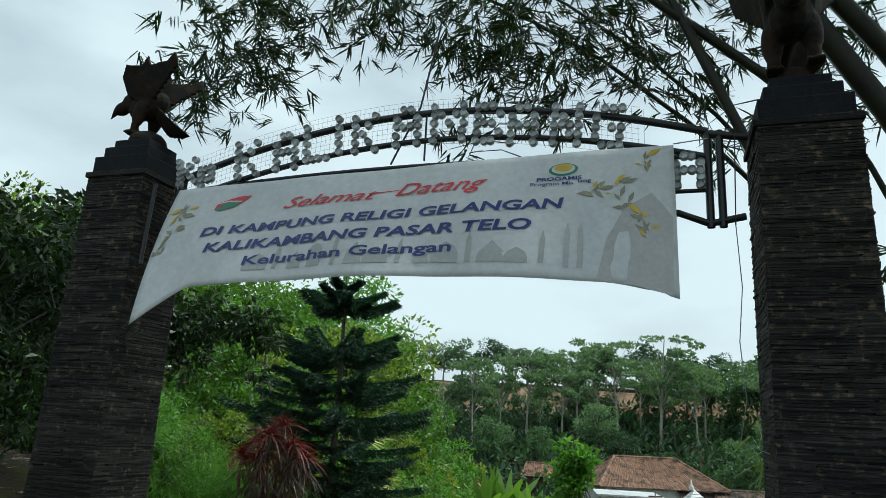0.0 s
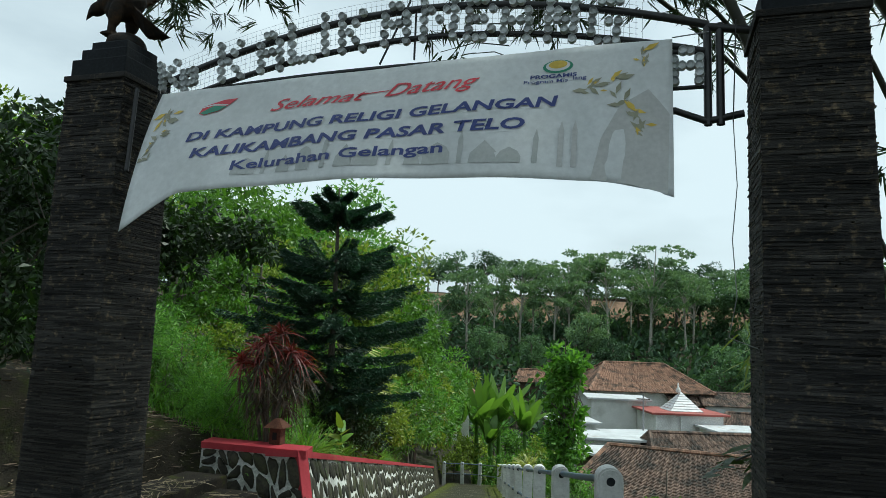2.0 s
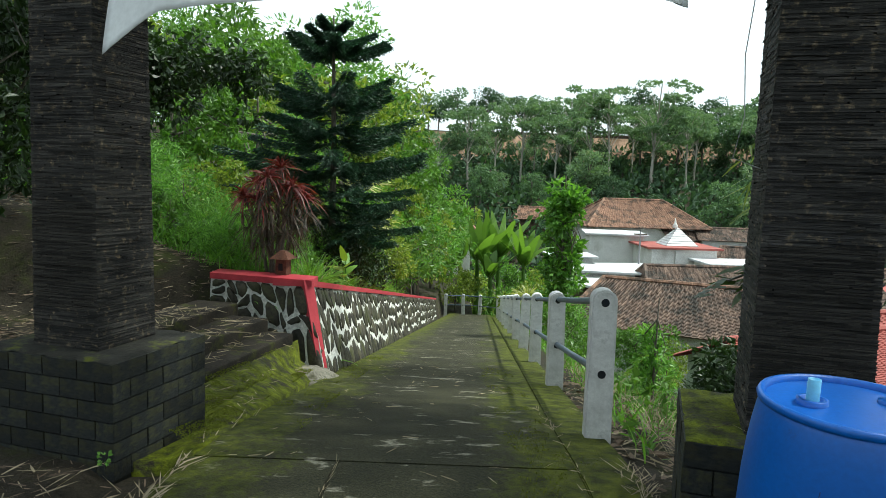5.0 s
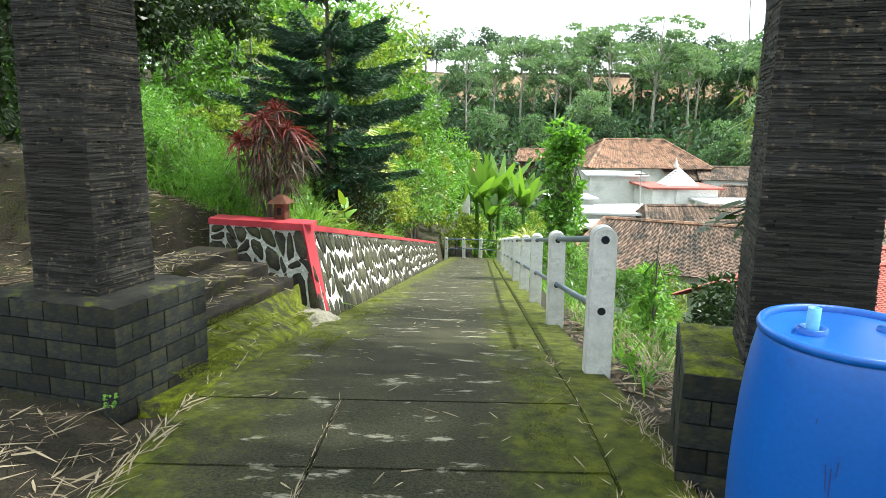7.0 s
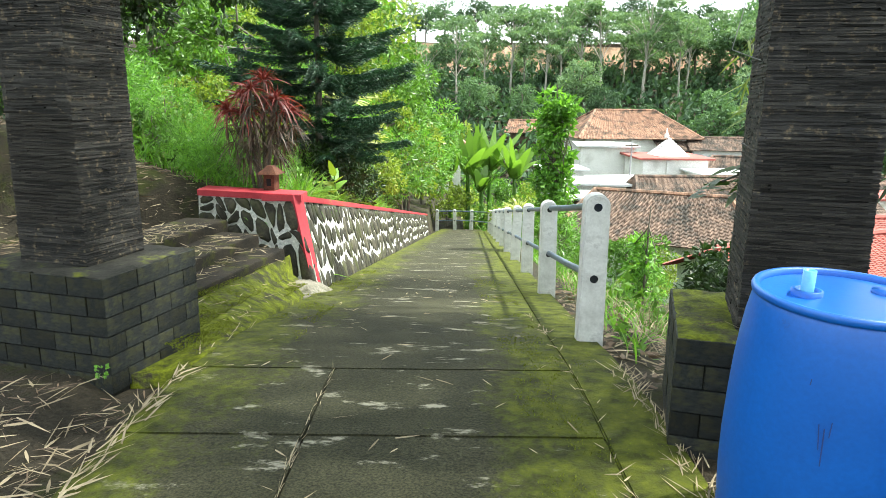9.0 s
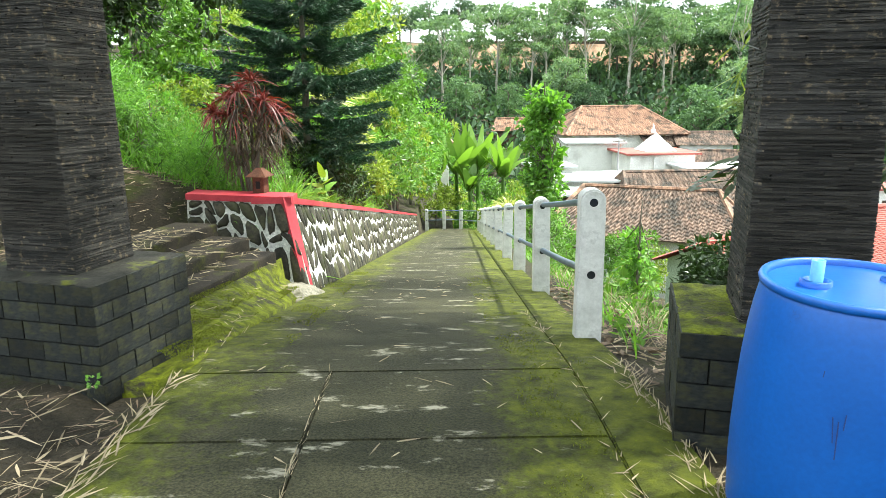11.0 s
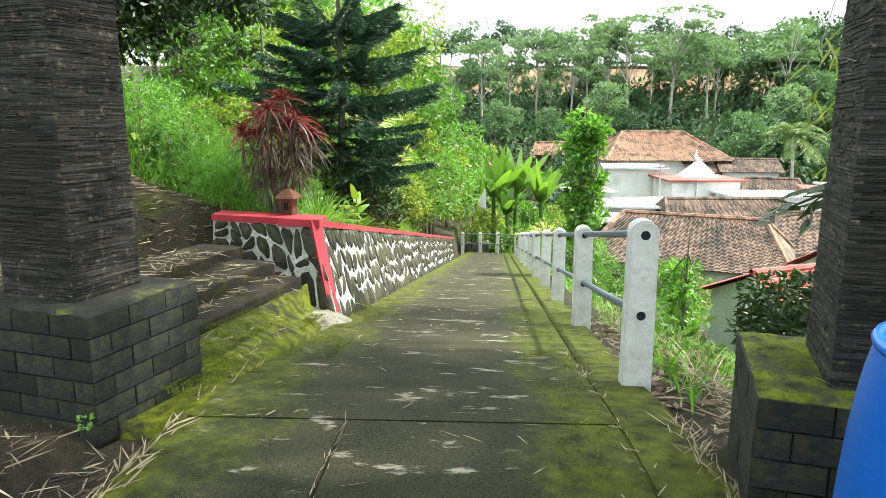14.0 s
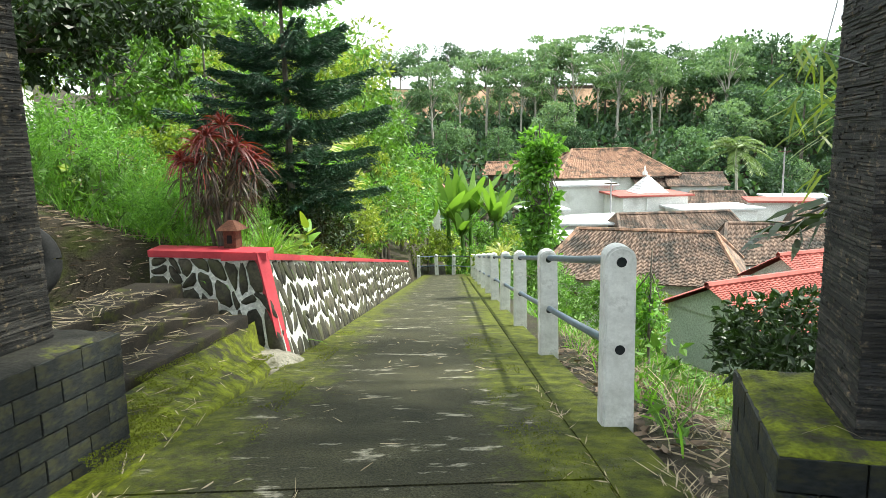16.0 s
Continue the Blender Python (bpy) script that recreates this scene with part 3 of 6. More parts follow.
for i in range(12):
    y = 3.2 + 3.45 * i / 11
    f_ = min(1.0, i / 4)
    rows_.append([apron.verts.new((x, y, (road_z(y) - 0.07) * (1 - f_) + z * f_ if x < -1.2 and z > -0.5 else z)) for x, z in ((-1.195, road_z(y) + 0.004), (-1.40, road_z(y) * 0.8 + 0.03), (-1.98 + 0.05 * i, -0.09 - 0.014 * i), (-1.98 + 0.05 * i, -0.9), (-1.195, -1.0))])
for a, b in zip(rows_, rows_[1:]):
    for k in range(5):
        apron.faces.new((a[k], b[k], b[(k + 1) % 5], a[(k + 1) % 5]))
apron.faces.new(rows_[0]), apron.faces.new(rows_[-1][::-1])
patch = bmesh.new()
rims = []
for k in range(6):
    r = k / 5
    rims.append([patch.verts.new((-1.30 + r * 0.34 * math.cos(a) * (1 + 0.15 * math.sin(3 * a)), 6.42 + r * 0.50 * math.sin(a), road_z(6.55) + 0.125 - 0.16 * r * r + 0.012 * math.sin(5 * a + 9 * r)))
                 for a in [math.tau * i / 20 for i in range(20)]])
for a, b in zip(rims[1:], rims[2:]):
    for k in range(20):
        patch.faces.new((a[k], a[(k + 1) % 20], b[(k + 1) % 20], b[k]))
patch.faces.new(rims[1])
for v in rims[0]:
    patch.verts.remove(v)
bmesh.ops.recalc_face_normals(patch, faces=patch.faces)
tagged(part("pavement_patch", patch, M["pale_patch"], smooth=True), "worn pale concrete patch at the foot of the wall", "pavement", kind="structure")
tagged(part("apron", apron, M["moss"], smooth=True), "mossy sloping concrete strip between lane and steps", "pavement", kind="structure")


def guard_post(hole=True):
    """A round-headed concrete post; dark discs set on it later stand for its two pipe holes."""
    bm = bmesh.new()
    w, d, h = 0.16, 0.15, 0.99
    prof = [(-w / 2 * 1.08, -0.25), (w / 2 * 1.08, -0.25)] + [(w / 2 * math.cos(a), h - w / 2 + w / 2 * math.sin(a) * 0.9) for a in np.linspace(0, math.pi, 11)]
    a = [bm.verts.new((x, -d / 2, z)) for x, z in prof]
    b = [bm.verts.new((x, d / 2, z)) for x, z in prof]
    bm.faces.new(a), bm.faces.new(b[::-1])
    for k in range(len(prof)):
        bm.faces.new((a[k], b[k], b[(k + 1) % len(prof)], a[(k + 1) % len(prof)]))
    bmesh.ops.recalc_face_normals(bm, faces=bm.faces)
    es = [e for e in bm.edges if e.is_manifold and 1.2 < e.calc_face_angle(0) and abs(e.verts[0].co.y - e.verts[1].co.y) < 1e-4]
    bmesh.ops.bevel(bm, geom=es, offset=0.012, segments=2, affect="EDGES")
    return bm_mesh("post", bm)


# Flat disc whose dark colour stands for the shade inside a pipe hole.
def socket_mesh():
    bm = bmesh.new()
    bmesh.ops.create_circle(bm, segments=14, radius=0.027, cap_ends=True, matrix=pose(0, -0.003, 0, 90))
    return bm_mesh("socket", bm)


POST_MESH, SOCKET = guard_post(), socket_mesh()
POST_MESH.materials.append(M["post"])
SOCKET.materials.append(M["glass"])
H1, H2 = 0.90, 0.43
post_at = []
railing = thing("guard_railing", "blue-grey pipe railing through round-headed concrete posts", "railing", kind="structure")
for k in range(11):
    y = 3.99 + 2.6 * k
    post_at.append(Vector((road_mid(y) + 1.145, y, road_z(y))))
for p in ((1.52, 33.5), (0.70, 33.6), (-0.18, 33.5)):
    post_at.append(Vector((p[0], p[1], road_z(33.3))))
first_post = None
for k, p in enumerate(post_at):
    m = pose(*p, 0, 0, -3 + 3 * math.sin(k * 2.1))
    if k:
        m = m @ pose(0, 0, 0, math.sin(k * 1.7) * 1.2, math.cos(k * 2.3) * 1.4, 0)
    post = tagged(part("guard_post", POST_MESH, None, m=m), "white concrete guard post with open pipe holes" if k == 0 else "white round-headed concrete guard post beside the lane", "post", "guard posts")
    for z in (H1, H2):
        part("socket", SOCKET, None, post, "dark disc for the shaded inside of a pipe hole", m=pose(0, -0.0765, z))
for z in (H1, H2):
    pts = [p + Vector((0, 0, z)) for p in post_at]
    for a, b in zip(pts, pts[1:]):
        if (a - b).length > 4:
            continue
        rails = tube([a, a.lerp(b, 0.5) - Vector((0, 0, 0.006)), b], 0.026, 10)
        part("rail", np_mesh("rail", *rails, True), M["rail"], railing)

# ---- gate ----
BLOCK = bm_mesh("block", box_bm((1, 1, 1), bevel=0.03))
BLOCK.materials.append(M["block"])


def gate_base(centre, ground_at, label, top_mat):
    """A pedestal of dark blocks in stretcher bond under one pillar, with a mossy top."""
    m = Matrix.Translation(centre) @ pose(0, 0, 0, 0, 0, math.degrees(GATE))
    base = thing("pedestal", label, "pedestal", m, "gate pedestals")
    w, d, top = 0.95, 0.79, 0.462
    hcore = top - ground_at + 0.2
    part("core", box_bm((w - 0.03, d - 0.03, hcore - 0.02), (0, 0, top - hcore / 2 - 0.012)), M["mortar"], base, "dark mortar")
    rng = random.Random(int(centre.x * 10))
    course = 0.108
    for c in range(6):
        z = top - course * (c + 0.5)
        for side in range(4):
            length = w if side % 2 == 0 else d
            n_ = 4 if side % 2 == 0 else 3
            bl = length / n_
            off = 0.5 * bl * (c % 2)
            edges = sorted({-length / 2, length / 2, *[-length / 2 + off + bl * i for i in range(n_ + 1) if -length / 2 + 0.03 < -length / 2 + off + bl * i < length / 2 - 0.03]})
            for a, b in zip(edges, edges[1:]):
                size = (b - a - 0.007, 0.05, course - 0.007)
                dist = (d if side % 2 == 0 else w) / 2 - 0.0255 + rng.uniform(-0.002, 0.003)
                mm = pose(0, 0, 0, 0, 0, 90 * side) @ Matrix.Translation(((a + b) / 2, -dist, z)) @ pose(0, 0, 0, 0, rng.uniform(-0.4, 0.4), rng.uniform(-0.4, 0.4))
                part("block", BLOCK, None, base, m=mm @ Matrix.Diagonal((*size, 1)))
    bm = bmesh.new()
    bmesh.ops.create_grid(bm, x_segments=24, y_segments=20, size=0.5)
    for v in bm.verts:
        v.co.x *= w - 0.015
        v.co.y *= d - 0.015
        rim = min(w / 2 - abs(v.co.x), d / 2 - abs(v.co.y))
        v.co.z = top - 0.004 + min(rim * 0.4, 0.012) + 0.010 * noise.noise((v.co.x * 14, v.co.y * 14, centre.x))
    part("moss_top", bm, M[top_mat], base, "mossy cement top", smooth=True)
    return base


gate_base(PL, -0.09, "dark block pedestal with a mossy top under a gate pillar", "thin_moss")
gate_base(PR, 0.0, "dark block pedestal with bright moss under a gate pillar", "moss")
STRIP = [bm_mesh("slate_strip", box_bm((1, 1, 1), bevel=0.08)) for _ in range(1)][0]
STRIP.materials.append(M["slate"])


def pillar(centre, label, seed):
    """A tall pillar clad in thin ragged slate strips, with a stepped dark cap."""
    m = Matrix.Translation(centre) @ pose(0, 0, 0, 0, 0, math.degrees(GATE))
    col = thing("gate_pillar", label, "pillar", m, "gate pillars")
    rng = random.Random(seed)
    z0, z1, w0, w1 = 0.455, 3.01, 0.455, 0.415
    bm = bmesh.new()
    bmesh.ops.create_cone(bm, cap_ends=True, segments=4, radius1=(w0 / 2 - 0.012) * math.sqrt(2), radius2=(w1 / 2 - 0.012) * math.sqrt(2), depth=z1 - z0, matrix=pose(0, 0, (z0 + z1) / 2, 0, 0, 45))
    part("core", bm, M["mortar"], col, "dark mortar")
    verts, quads = [], []
    cube_v = np.array([(x, y, z) for x in (-0.5, 0.5) for y in (-0.5, 0.5) for z in (-0.5, 0.5)])
    cube_q = np.array([(0, 1, 3, 2), (4, 6, 7, 5), (0, 4, 5, 1), (2, 3, 7, 6), (0, 2, 6, 4), (1, 5, 7, 3)])
    z, made = z0, 0
    while z < z1 - 0.004:
        h = min(rng.uniform(0.0042, 0.0095), z1 - z)
        w = w0 + (w1 - w0) * (z - z0) / (z1 - z0)
        for side in range(4):
            cuts = [-w / 2] + sorted(rng.uniform(-w / 2 + 0.05, w / 2 - 0.05) for _ in range(rng.choice((1, 2, 2, 3, 4)))) + [w / 2]
            for a, b in zip(cuts, cuts[1:]):
                if b - a < 0.02:
                    continue
                out = rng.uniform(-0.002, 0.003) + (0.004 if rng.random() < 0.12 else 0)
                mm = pose(0, 0, 0, 0, 0, 90 * side) @ pose((a + b) / 2, -(w / 2 - 0.012 + out), z + h / 2, rng.uniform(-5, 5), rng.uniform(-0.7, 0.7), rng.uniform(-1.2, 1.2)) @ Matrix.Diagonal((b - a + 0.004, 0.028, h - 0.0006, 1))
                if side == 0 and 0.7 < z < 2.4 and made < 260:
                    part("slate_strip", STRIP, None, col, m=mm)
                    made += 1
                else:
                    quads.append(cube_q + 8 * len(verts))
                    verts.append(np.c_[cube_v, np.ones(8)] @ np.array(mm).T[:, :3])
        z += h
    clad = part("slate_cladding", np_mesh("slate_cladding", np.concatenate(verts), np.concatenate(quads)), M["slate"], col, "thin stacked dark slate strips")
    clad["kind"] = "stuff"
    part("slate_rim", box_bm((w1 + 0.035, w1 + 0.035, 0.035), (0, 0, z1 + 0.014), 0.006), M["slate"], col, "thin pale slate rim")
    for k, (wk, zk, hk) in enumerate(((w1 - 0.015, z1 + 0.03, 0.11), (w1 - 0.08, z1 + 0.14, 0.075), (w1 - 0.15, z1 + 0.215, 0.06))):
        part("cap_tier", box_bm((wk, wk, hk), (0, 0, zk + hk / 2), 0.008), M["cap"], col, "dark painted stepped cap")
    return col


pillar(PL, "square gate pillar clad in thin dark slate strips", 11)
pillar(PR, "square gate pillar clad in thin dark slate strips beside the drum", 12)


def eagle(m, label, rock=1.0):
    """A bird of prey stooping on a rock, both wings raised behind it, as one plain mesh."""
    bm = bmesh.new()

    def blob(c, r, turn=(0, 0, 0)):
        bmesh.ops.create_uvsphere(bm, u_segments=12, v_segments=8, radius=1.0, matrix=pose(*c, *turn) @ Matrix.Diagonal((*r, 1)))
    blob((0, 0, 0.02), (0.13 * rock, 0.12 * rock, 0.085))
    blob((-0.03, 0, 0.30), (0.15, 0.085, 0.095), (0, -24, 0))
    blob((-0.15, 0, 0.32), (0.085, 0.06, 0.07), (0, 35, 0))
    blob((-0.225, 0, 0.285), (0.062, 0.045, 0.046), (0, -30, 0))
    for s in (-1, 1):
        blob((-0.03 + 0.02 * s, 0.066 * s, 0.22), (0.050, 0.040, 0.10), (0, 8, 0))
        blob((-0.05 + 0.02 * s, 0.066 * s, 0.115), (0.028, 0.026, 0.07))
        for k in (-1, 0, 1):
            blob((-0.075 + 0.02 * s, (0.066 + 0.022 * k) * s, 0.078), (0.042, 0.011, 0.014))
    bmesh.ops.create_cone(bm, cap_ends=True, segments=8, radius1=0.026, radius2=0.003, depth=0.075, matrix=pose(-0.285, 0, 0.238, 0, -150, 0))

    def plate(pts, t):
        a = [bm.verts.new(Vector(p) + Vector((0, t, 0))) for p in pts]
        b = [bm.verts.new(Vector(p) - Vector((0, t, 0))) for p in pts]
        bm.faces.new(a), bm.faces.new(b[::-1])
        for k in range(len(pts)):
            bm.faces.new((a[k], b[k], b[(k + 1) % len(pts)], a[(k + 1) % len(pts)]))
    for s in (-1, 1):
        rim = [(-0.15, 0.34), (-0.19, 0.46), (-0.16, 0.545), (-0.05, 0.535), (0.0, 0.60), (0.015, 0.54), (0.16, 0.55), (0.22, 0.60), (0.235, 0.55)]
        for i in range(7):
            a = i / 6
            rim += [(0.24 - 0.17 * a, 0.50 - 0.17 * a), (0.195 - 0.16 * a, 0.49 - 0.17 * a)]
        plate([(x, (0.06 + 0.30 * max(0.0, z - 0.30) + 0.22 * max(0.0, x)) * s, z) for x, z in rim + [(0.02, 0.26)]], 0.014)
    plate([(0.05, -0.02, 0.28), (0.14, -0.05, 0.20), (0.26, -0.06, 0.10), (0.29, 0.0, 0.085), (0.25, 0.06, 0.08), (0.11, 0.06, 0.10), (0.03, 0.03, 0.20)], 0.028)
    ob = part("eagle_statue", bm, M["bronze"], smooth=True, m=m)
    fuse = ob.modifiers.new("fuse", "REMESH")
    fuse.mode, fuse.voxel_size, fuse.use_smooth_shade = "VOXEL", 0.008, True
    return tagged(ob, label, "statue", "eagle statues")


gz = math.degrees(GATE)
eagle(Matrix.Translation(PL + Vector((0, 0, 3.285))) @ pose(0, 0, 0, 0, 0, gz + 10) @ Matrix.Scale(0.96, 4), "dark painted eagle statue with half raised wings on a pillar")
eagle(Matrix.Translation(PR + Vector((0.0, 0, 3.25))) @ pose(0, 0, 0, 0, 0, gz + 84) @ Matrix.Scale(1.3, 4), "large brown eagle statue standing on a pillar cap", 0.7)


# arch of two bent tubes with a box frame at each end
def arch_z(s, top):
    if top:
        return 3.335 - 0.29 * (abs(s - 0.05) / 1.6) ** 1.9
    return 3.17 - 0.107 * abs(s - 0.08) ** 1.9


frame_ob = thing("gate_arch", "black welded steel tube arch between the pillars", "gate arch", gate_pose(0, 0, 0))


def bar(points, r=0.022, name="bar", mat=None, label="", sides=8):
    return part(name, np_mesh(name, *tube(points, r, sides), True), mat or M["steel"], frame_ob, label)


ss = np.linspace(-1.62, 1.50, 33)
bar([(s, 0, arch_z(s, True)) for s in ss], 0.021, "top_tube")
bar([(s, 0, arch_z(s, False)) for s in np.linspace(-1.62, 1.50, 29)], 0.017, "lower_tube")
bar([(s, 0, 3.02 - 0.06 * (s / 1.5) ** 2) for s in np.linspace(-1.62, 1.50, 21)], 0.013, "middle_tube")
bar([(-1.62, 0, 2.62), (-1.2, 0, 2.63), (1.35, 0, 2.68), (1.49, 0, 2.62), (1.65, 0, 2.65)], 0.018, "bottom_tube")
bar([(1.35 - 2.8, 0, 2.79), (1.49, 0, 2.79)], 0.011, "cross_tube")
for s in (1.495, 1.55, -1.60):
    bar([(s, 0, 2.60), (s, 0, arch_z(min(s, 1.5), True))], 0.019, "upright")
bar([(1.49, 0, 3.085), (1.68, 0, 3.05)], 0.021, "end_tube")
bar([(0.02, 0, 3.05), (0.02, 0, 3.35)], 0.006, "strut")
bar([(-0.18, 0, 3.04), (-0.02, 0, 3.38), (0.05, 0.0, 3.75), (0.13, 0.02, 4.3)], 0.006, "stay_wire")
bar([(1.60, -0.03, 2.60), (1.61, -0.05, 2.3), (1.585, -0.06, 2.05), (1.60, -0.06, 1.80), (1.565, -0.06, 1.62), (1.72, -0.08, 1.56)], 0.0022, "hanging_wire", M["wire"], "thin hanging wire", 4)
bar([(1.60, -0.03, 2.6), (1.62, -0.02, 3.1)], 0.003, "cable", None, "", 4)
for s in (-1.63,):
    bar([(s, -0.17, 2.95), (s + 0.0, -0.19, 2.45)], 0.012, "cleat")

mesh_lines = []
for s in np.arange(-1.62, 1.2, 0.03):
    c = 3.27 - 0.30 * (abs(s) / 1.66) ** 1.9
    mesh_lines.append(tube([(s, -0.012, c - 0.13), (s, -0.012, c + 0.13)], 0.0009, 3))
for k in np.arange(-0.13, 0.14, 0.03):
    mesh_lines.append(tube([(s, -0.012, 3.27 - 0.30 * (abs(s) / 1.66) ** 1.9 + k) for s in np.arange(-1.62, 1.2, 0.1)], 0.0009, 3))
part("wire_mesh", np_mesh("wire_mesh", *join(mesh_lines)), M["wire"], frame_ob, "fine grey wire mesh")["kind"] = "stuff"

GLYPH = {
    "K": ("1001", "1010", "1100", "1010", "1001"), "p": ("0000", "1110", "1010", "1110", "1000"), "A": ("0110", "1001", "1111", "1001", "1001"),
    "L": ("1000", "1000", "1000", "1000", "1111"), "I": ("1", "1", "1", "1", "1"), "M": ("10001", "11011", "10101", "10001", "10001"),
    "B": ("1110", "1001", "1110", "1001", "1110"), "N": ("1001", "1101", "1111", "1011", "1001"), "G": ("0111", "1000", "1011", "1001", "0111"),
}
disc_bm = bmesh.new()
bmesh.ops.create_cone(disc_bm, cap_ends=True, segments=12, radius1=0.0235, radius2=0.020, depth=0.03, matrix=pose(0, 0, 0, 90))
top_face = min(disc_bm.faces, key=lambda f_: f_.calc_center_median().y)
inner = bmesh.ops.inset_region(disc_bm, faces=[top_face], thickness=0.006)
bmesh.ops.translate(disc_bm, verts=top_face.verts, vec=(0, 0.010, 0))
DISC = bm_mesh("bottle_base", disc_bm)
DISC.materials.append(M["disc"])


def dot_letter(ch, s, z, tilt, step=0.037, name="sign_letter"):
    rows_g = GLYPH[ch]
    let = thing("sign_letter", f"sign letter {ch} made of grey plastic bottle bases", "sign letter", gate_pose(s, -0.035, z) @ pose(0, 0, 0, 0, tilt, 0), "bottle base letters")
    rng = random.Random(ch + str(s))
    for r, row in enumerate(rows_g):
        for c, on in enumerate(row):
            if on == "1":
                part("bottle_base", DISC, None, let, m=pose((c - (len(row) - 1) / 2) * step + rng.uniform(-0.003, 0.003), rng.uniform(-0.004, 0.004), (2 - r) * step * (1.22 if step > 0.038 else 1.0) + rng.uniform(-0.003, 0.003), rng.uniform(-8, 8), 0, rng.uniform(-8, 8)))


for ch, s, zc in (("K", -1.526, 3.074), ("p", -1.368, 3.052), ("K", -1.104, 3.127), ("A", -0.847, 3.155), ("L", -0.648, 3.196), ("I", -0.503, 3.23), ("K", -0.338, 3.227), ("A", -0.084, 3.249), ("M", 0.163, 3.249), ("B", 0.39, 3.228), ("A", 0.58, 3.20), ("N", 0.81, 3.179), ("G", 1.022, 3.149)):
    lean_deg = math.degrees(math.atan(0.25 * (abs(s) / 1.55) ** 0.9)) * (1 if s > 0 else -1)
    dot_letter(ch, s, zc, lean_deg * 0.5, 0.036 if abs(s) > 1.3 else 0.042)
dot_letter("A", 1.40, 2.886, 0)

# ---- banner ----
BW = 2.805


def banner_point(u, v):
    """A point of the hanging cloth: u along it, v up it, in the gate's own axes."""
    left, right = -1.47, 1.335
    s = left + (right - left) * u + (0.06 * (1 - v) - 0.16 * (1 - v) * v) * max(0, 1 - u * 6)
    top = 2.911 + 0.068 * u + 0.006 * math.sin(math.pi * u * 3)
    bot = 2.245 + 0.048 * math.sin(math.pi * min(1, u * 1.05)) - 0.19 * max(0, 1 - u * 8) ** 1.4 + 0.01 * u - 0.035 * smooth(0.88, 1.0, u) - 0.03 * smooth(0.97, 1.0, u)
    z = bot + (top - bot) * v
    off = -0.30 - 0.10 * (1 - v) + 0.016 * math.sin(u * 23 + v * 3) * (0.3 + 0.7 * (1 - v)) + 0.02 * math.sin(u * 7 + 1) - 0.06 * max(0, 1 - u * 6) * (1 - v)
    off += 0.05 * smooth(0.9, 1.0, u) * (1 - v)
    return Vector((s, off + 0.14 * v, z))


banner = thing("banner", "white printed vinyl banner hanging slack from the arch", "banner", gate_pose(0, 0, 0))
bv = np.array([banner_point(i / 80, j / 20) for j in range(21) for i in range(81)])
bi, bj = np.meshgrid(np.arange(20), np.arange(80), indexing="ij")
bq = np.stack([bi * 81 + bj, bi * 81 + bj + 1, (bi + 1) * 81 + bj + 1, (bi + 1) * 81 + bj], -1).reshape(-1, 4)
cloth = part("cloth", np_mesh("cloth", bv, bq, True), M["banner"], banner, "white creased vinyl")
sol = cloth.modifiers.new("thickness", "SOLIDIFY")
sol.thickness = 0.0016


def on_banner(ob_mesh, mat, name, label=""):
    """Bends a flat mesh, drawn in metres from the banner's lower left, on to the cloth."""
    for v in ob_mesh.vertices:
        p = banner_point(v.co.x / BW, v.co.y / 0.68)
        v.co = p + Vector((0, -0.0035 - v.co.z, 0))
    return part(name, ob_mesh, mat, banner, label)


def text_mesh(body, size, x, y, width=None, shear=0.0, slope=0.0, bold=0.0):
    cu = bpy.data.curves.new("lettering", "FONT")
    cu.body, cu.size, cu.shear, cu.offset = body, size, shear, bold
    cu.resolution_u = 3
    tmp = bpy.data.objects.new("lettering", cu)
    scene.collection.objects.link(tmp)
    me = bpy.data.meshes.new_from_object(tmp.evaluated_get(bpy.context.evaluated_depsgraph_get()))
    bpy.data.objects.remove(tmp)
    bpy.data.curves.remove(cu)
    bm = bmesh.new()
    bm.from_mesh(me)
    bmesh.ops.triangulate(bm, faces=bm.faces)
    bmesh.ops.subdivide_edges(bm, edges=[e for e in bm.edges if e.calc_length() > 0.05], cuts=1)
    bm.to_mesh(me)
    bm.free()
    w = max(v.co.x for v in me.vertices)
    k = (width / w) if width else 1.0
    for v in me.vertices:
        v.co.x = v.co.x * k + x
        v.co.y = v.co.y + y + slope * (v.co.x - x)
        v.co.z = 0.0022
    me.materials.clear()
    return me


def flat_shape(pts, lift=0.0):
    bm = bmesh.new()
    bm.faces.new([bm.verts.new((x, y, lift)) for x, y in pts])
    bmesh.ops.triangulate(bm, faces=bm.faces)
    bmesh.ops.subdivide_edges(bm, edges=[e for e in bm.edges if e.calc_length() > 0.06], cuts=1)
    return bm_mesh("print", bm)


def ellipse(cx, cy, rx, ry, n=18, a0=0, a1=2 * math.pi):
    return [(cx + rx * math.cos(a), cy + ry * math.sin(a)) for a in np.linspace(a0, a1, n, endpoint=a1 - a0 < 6.2)]


on_banner(text_mesh("Selamat", 0.100, 0.76, 0.468, 0.58, 0.5, 0.02, 0.0006), M["crimson"], "lettering", "red script lettering")
on_banner(text_mesh("Datang", 0.108, 1.42, 0.490, 0.50, 0.5, 0.02, 0.0006), M["crimson"], "lettering", "red script lettering")
on_banner(flat_shape([(1.30, 0.515), (1.45, 0.525), (1.45, 0.530), (1.30, 0.522)]), M["crimson"], "flourish", "red stroke")
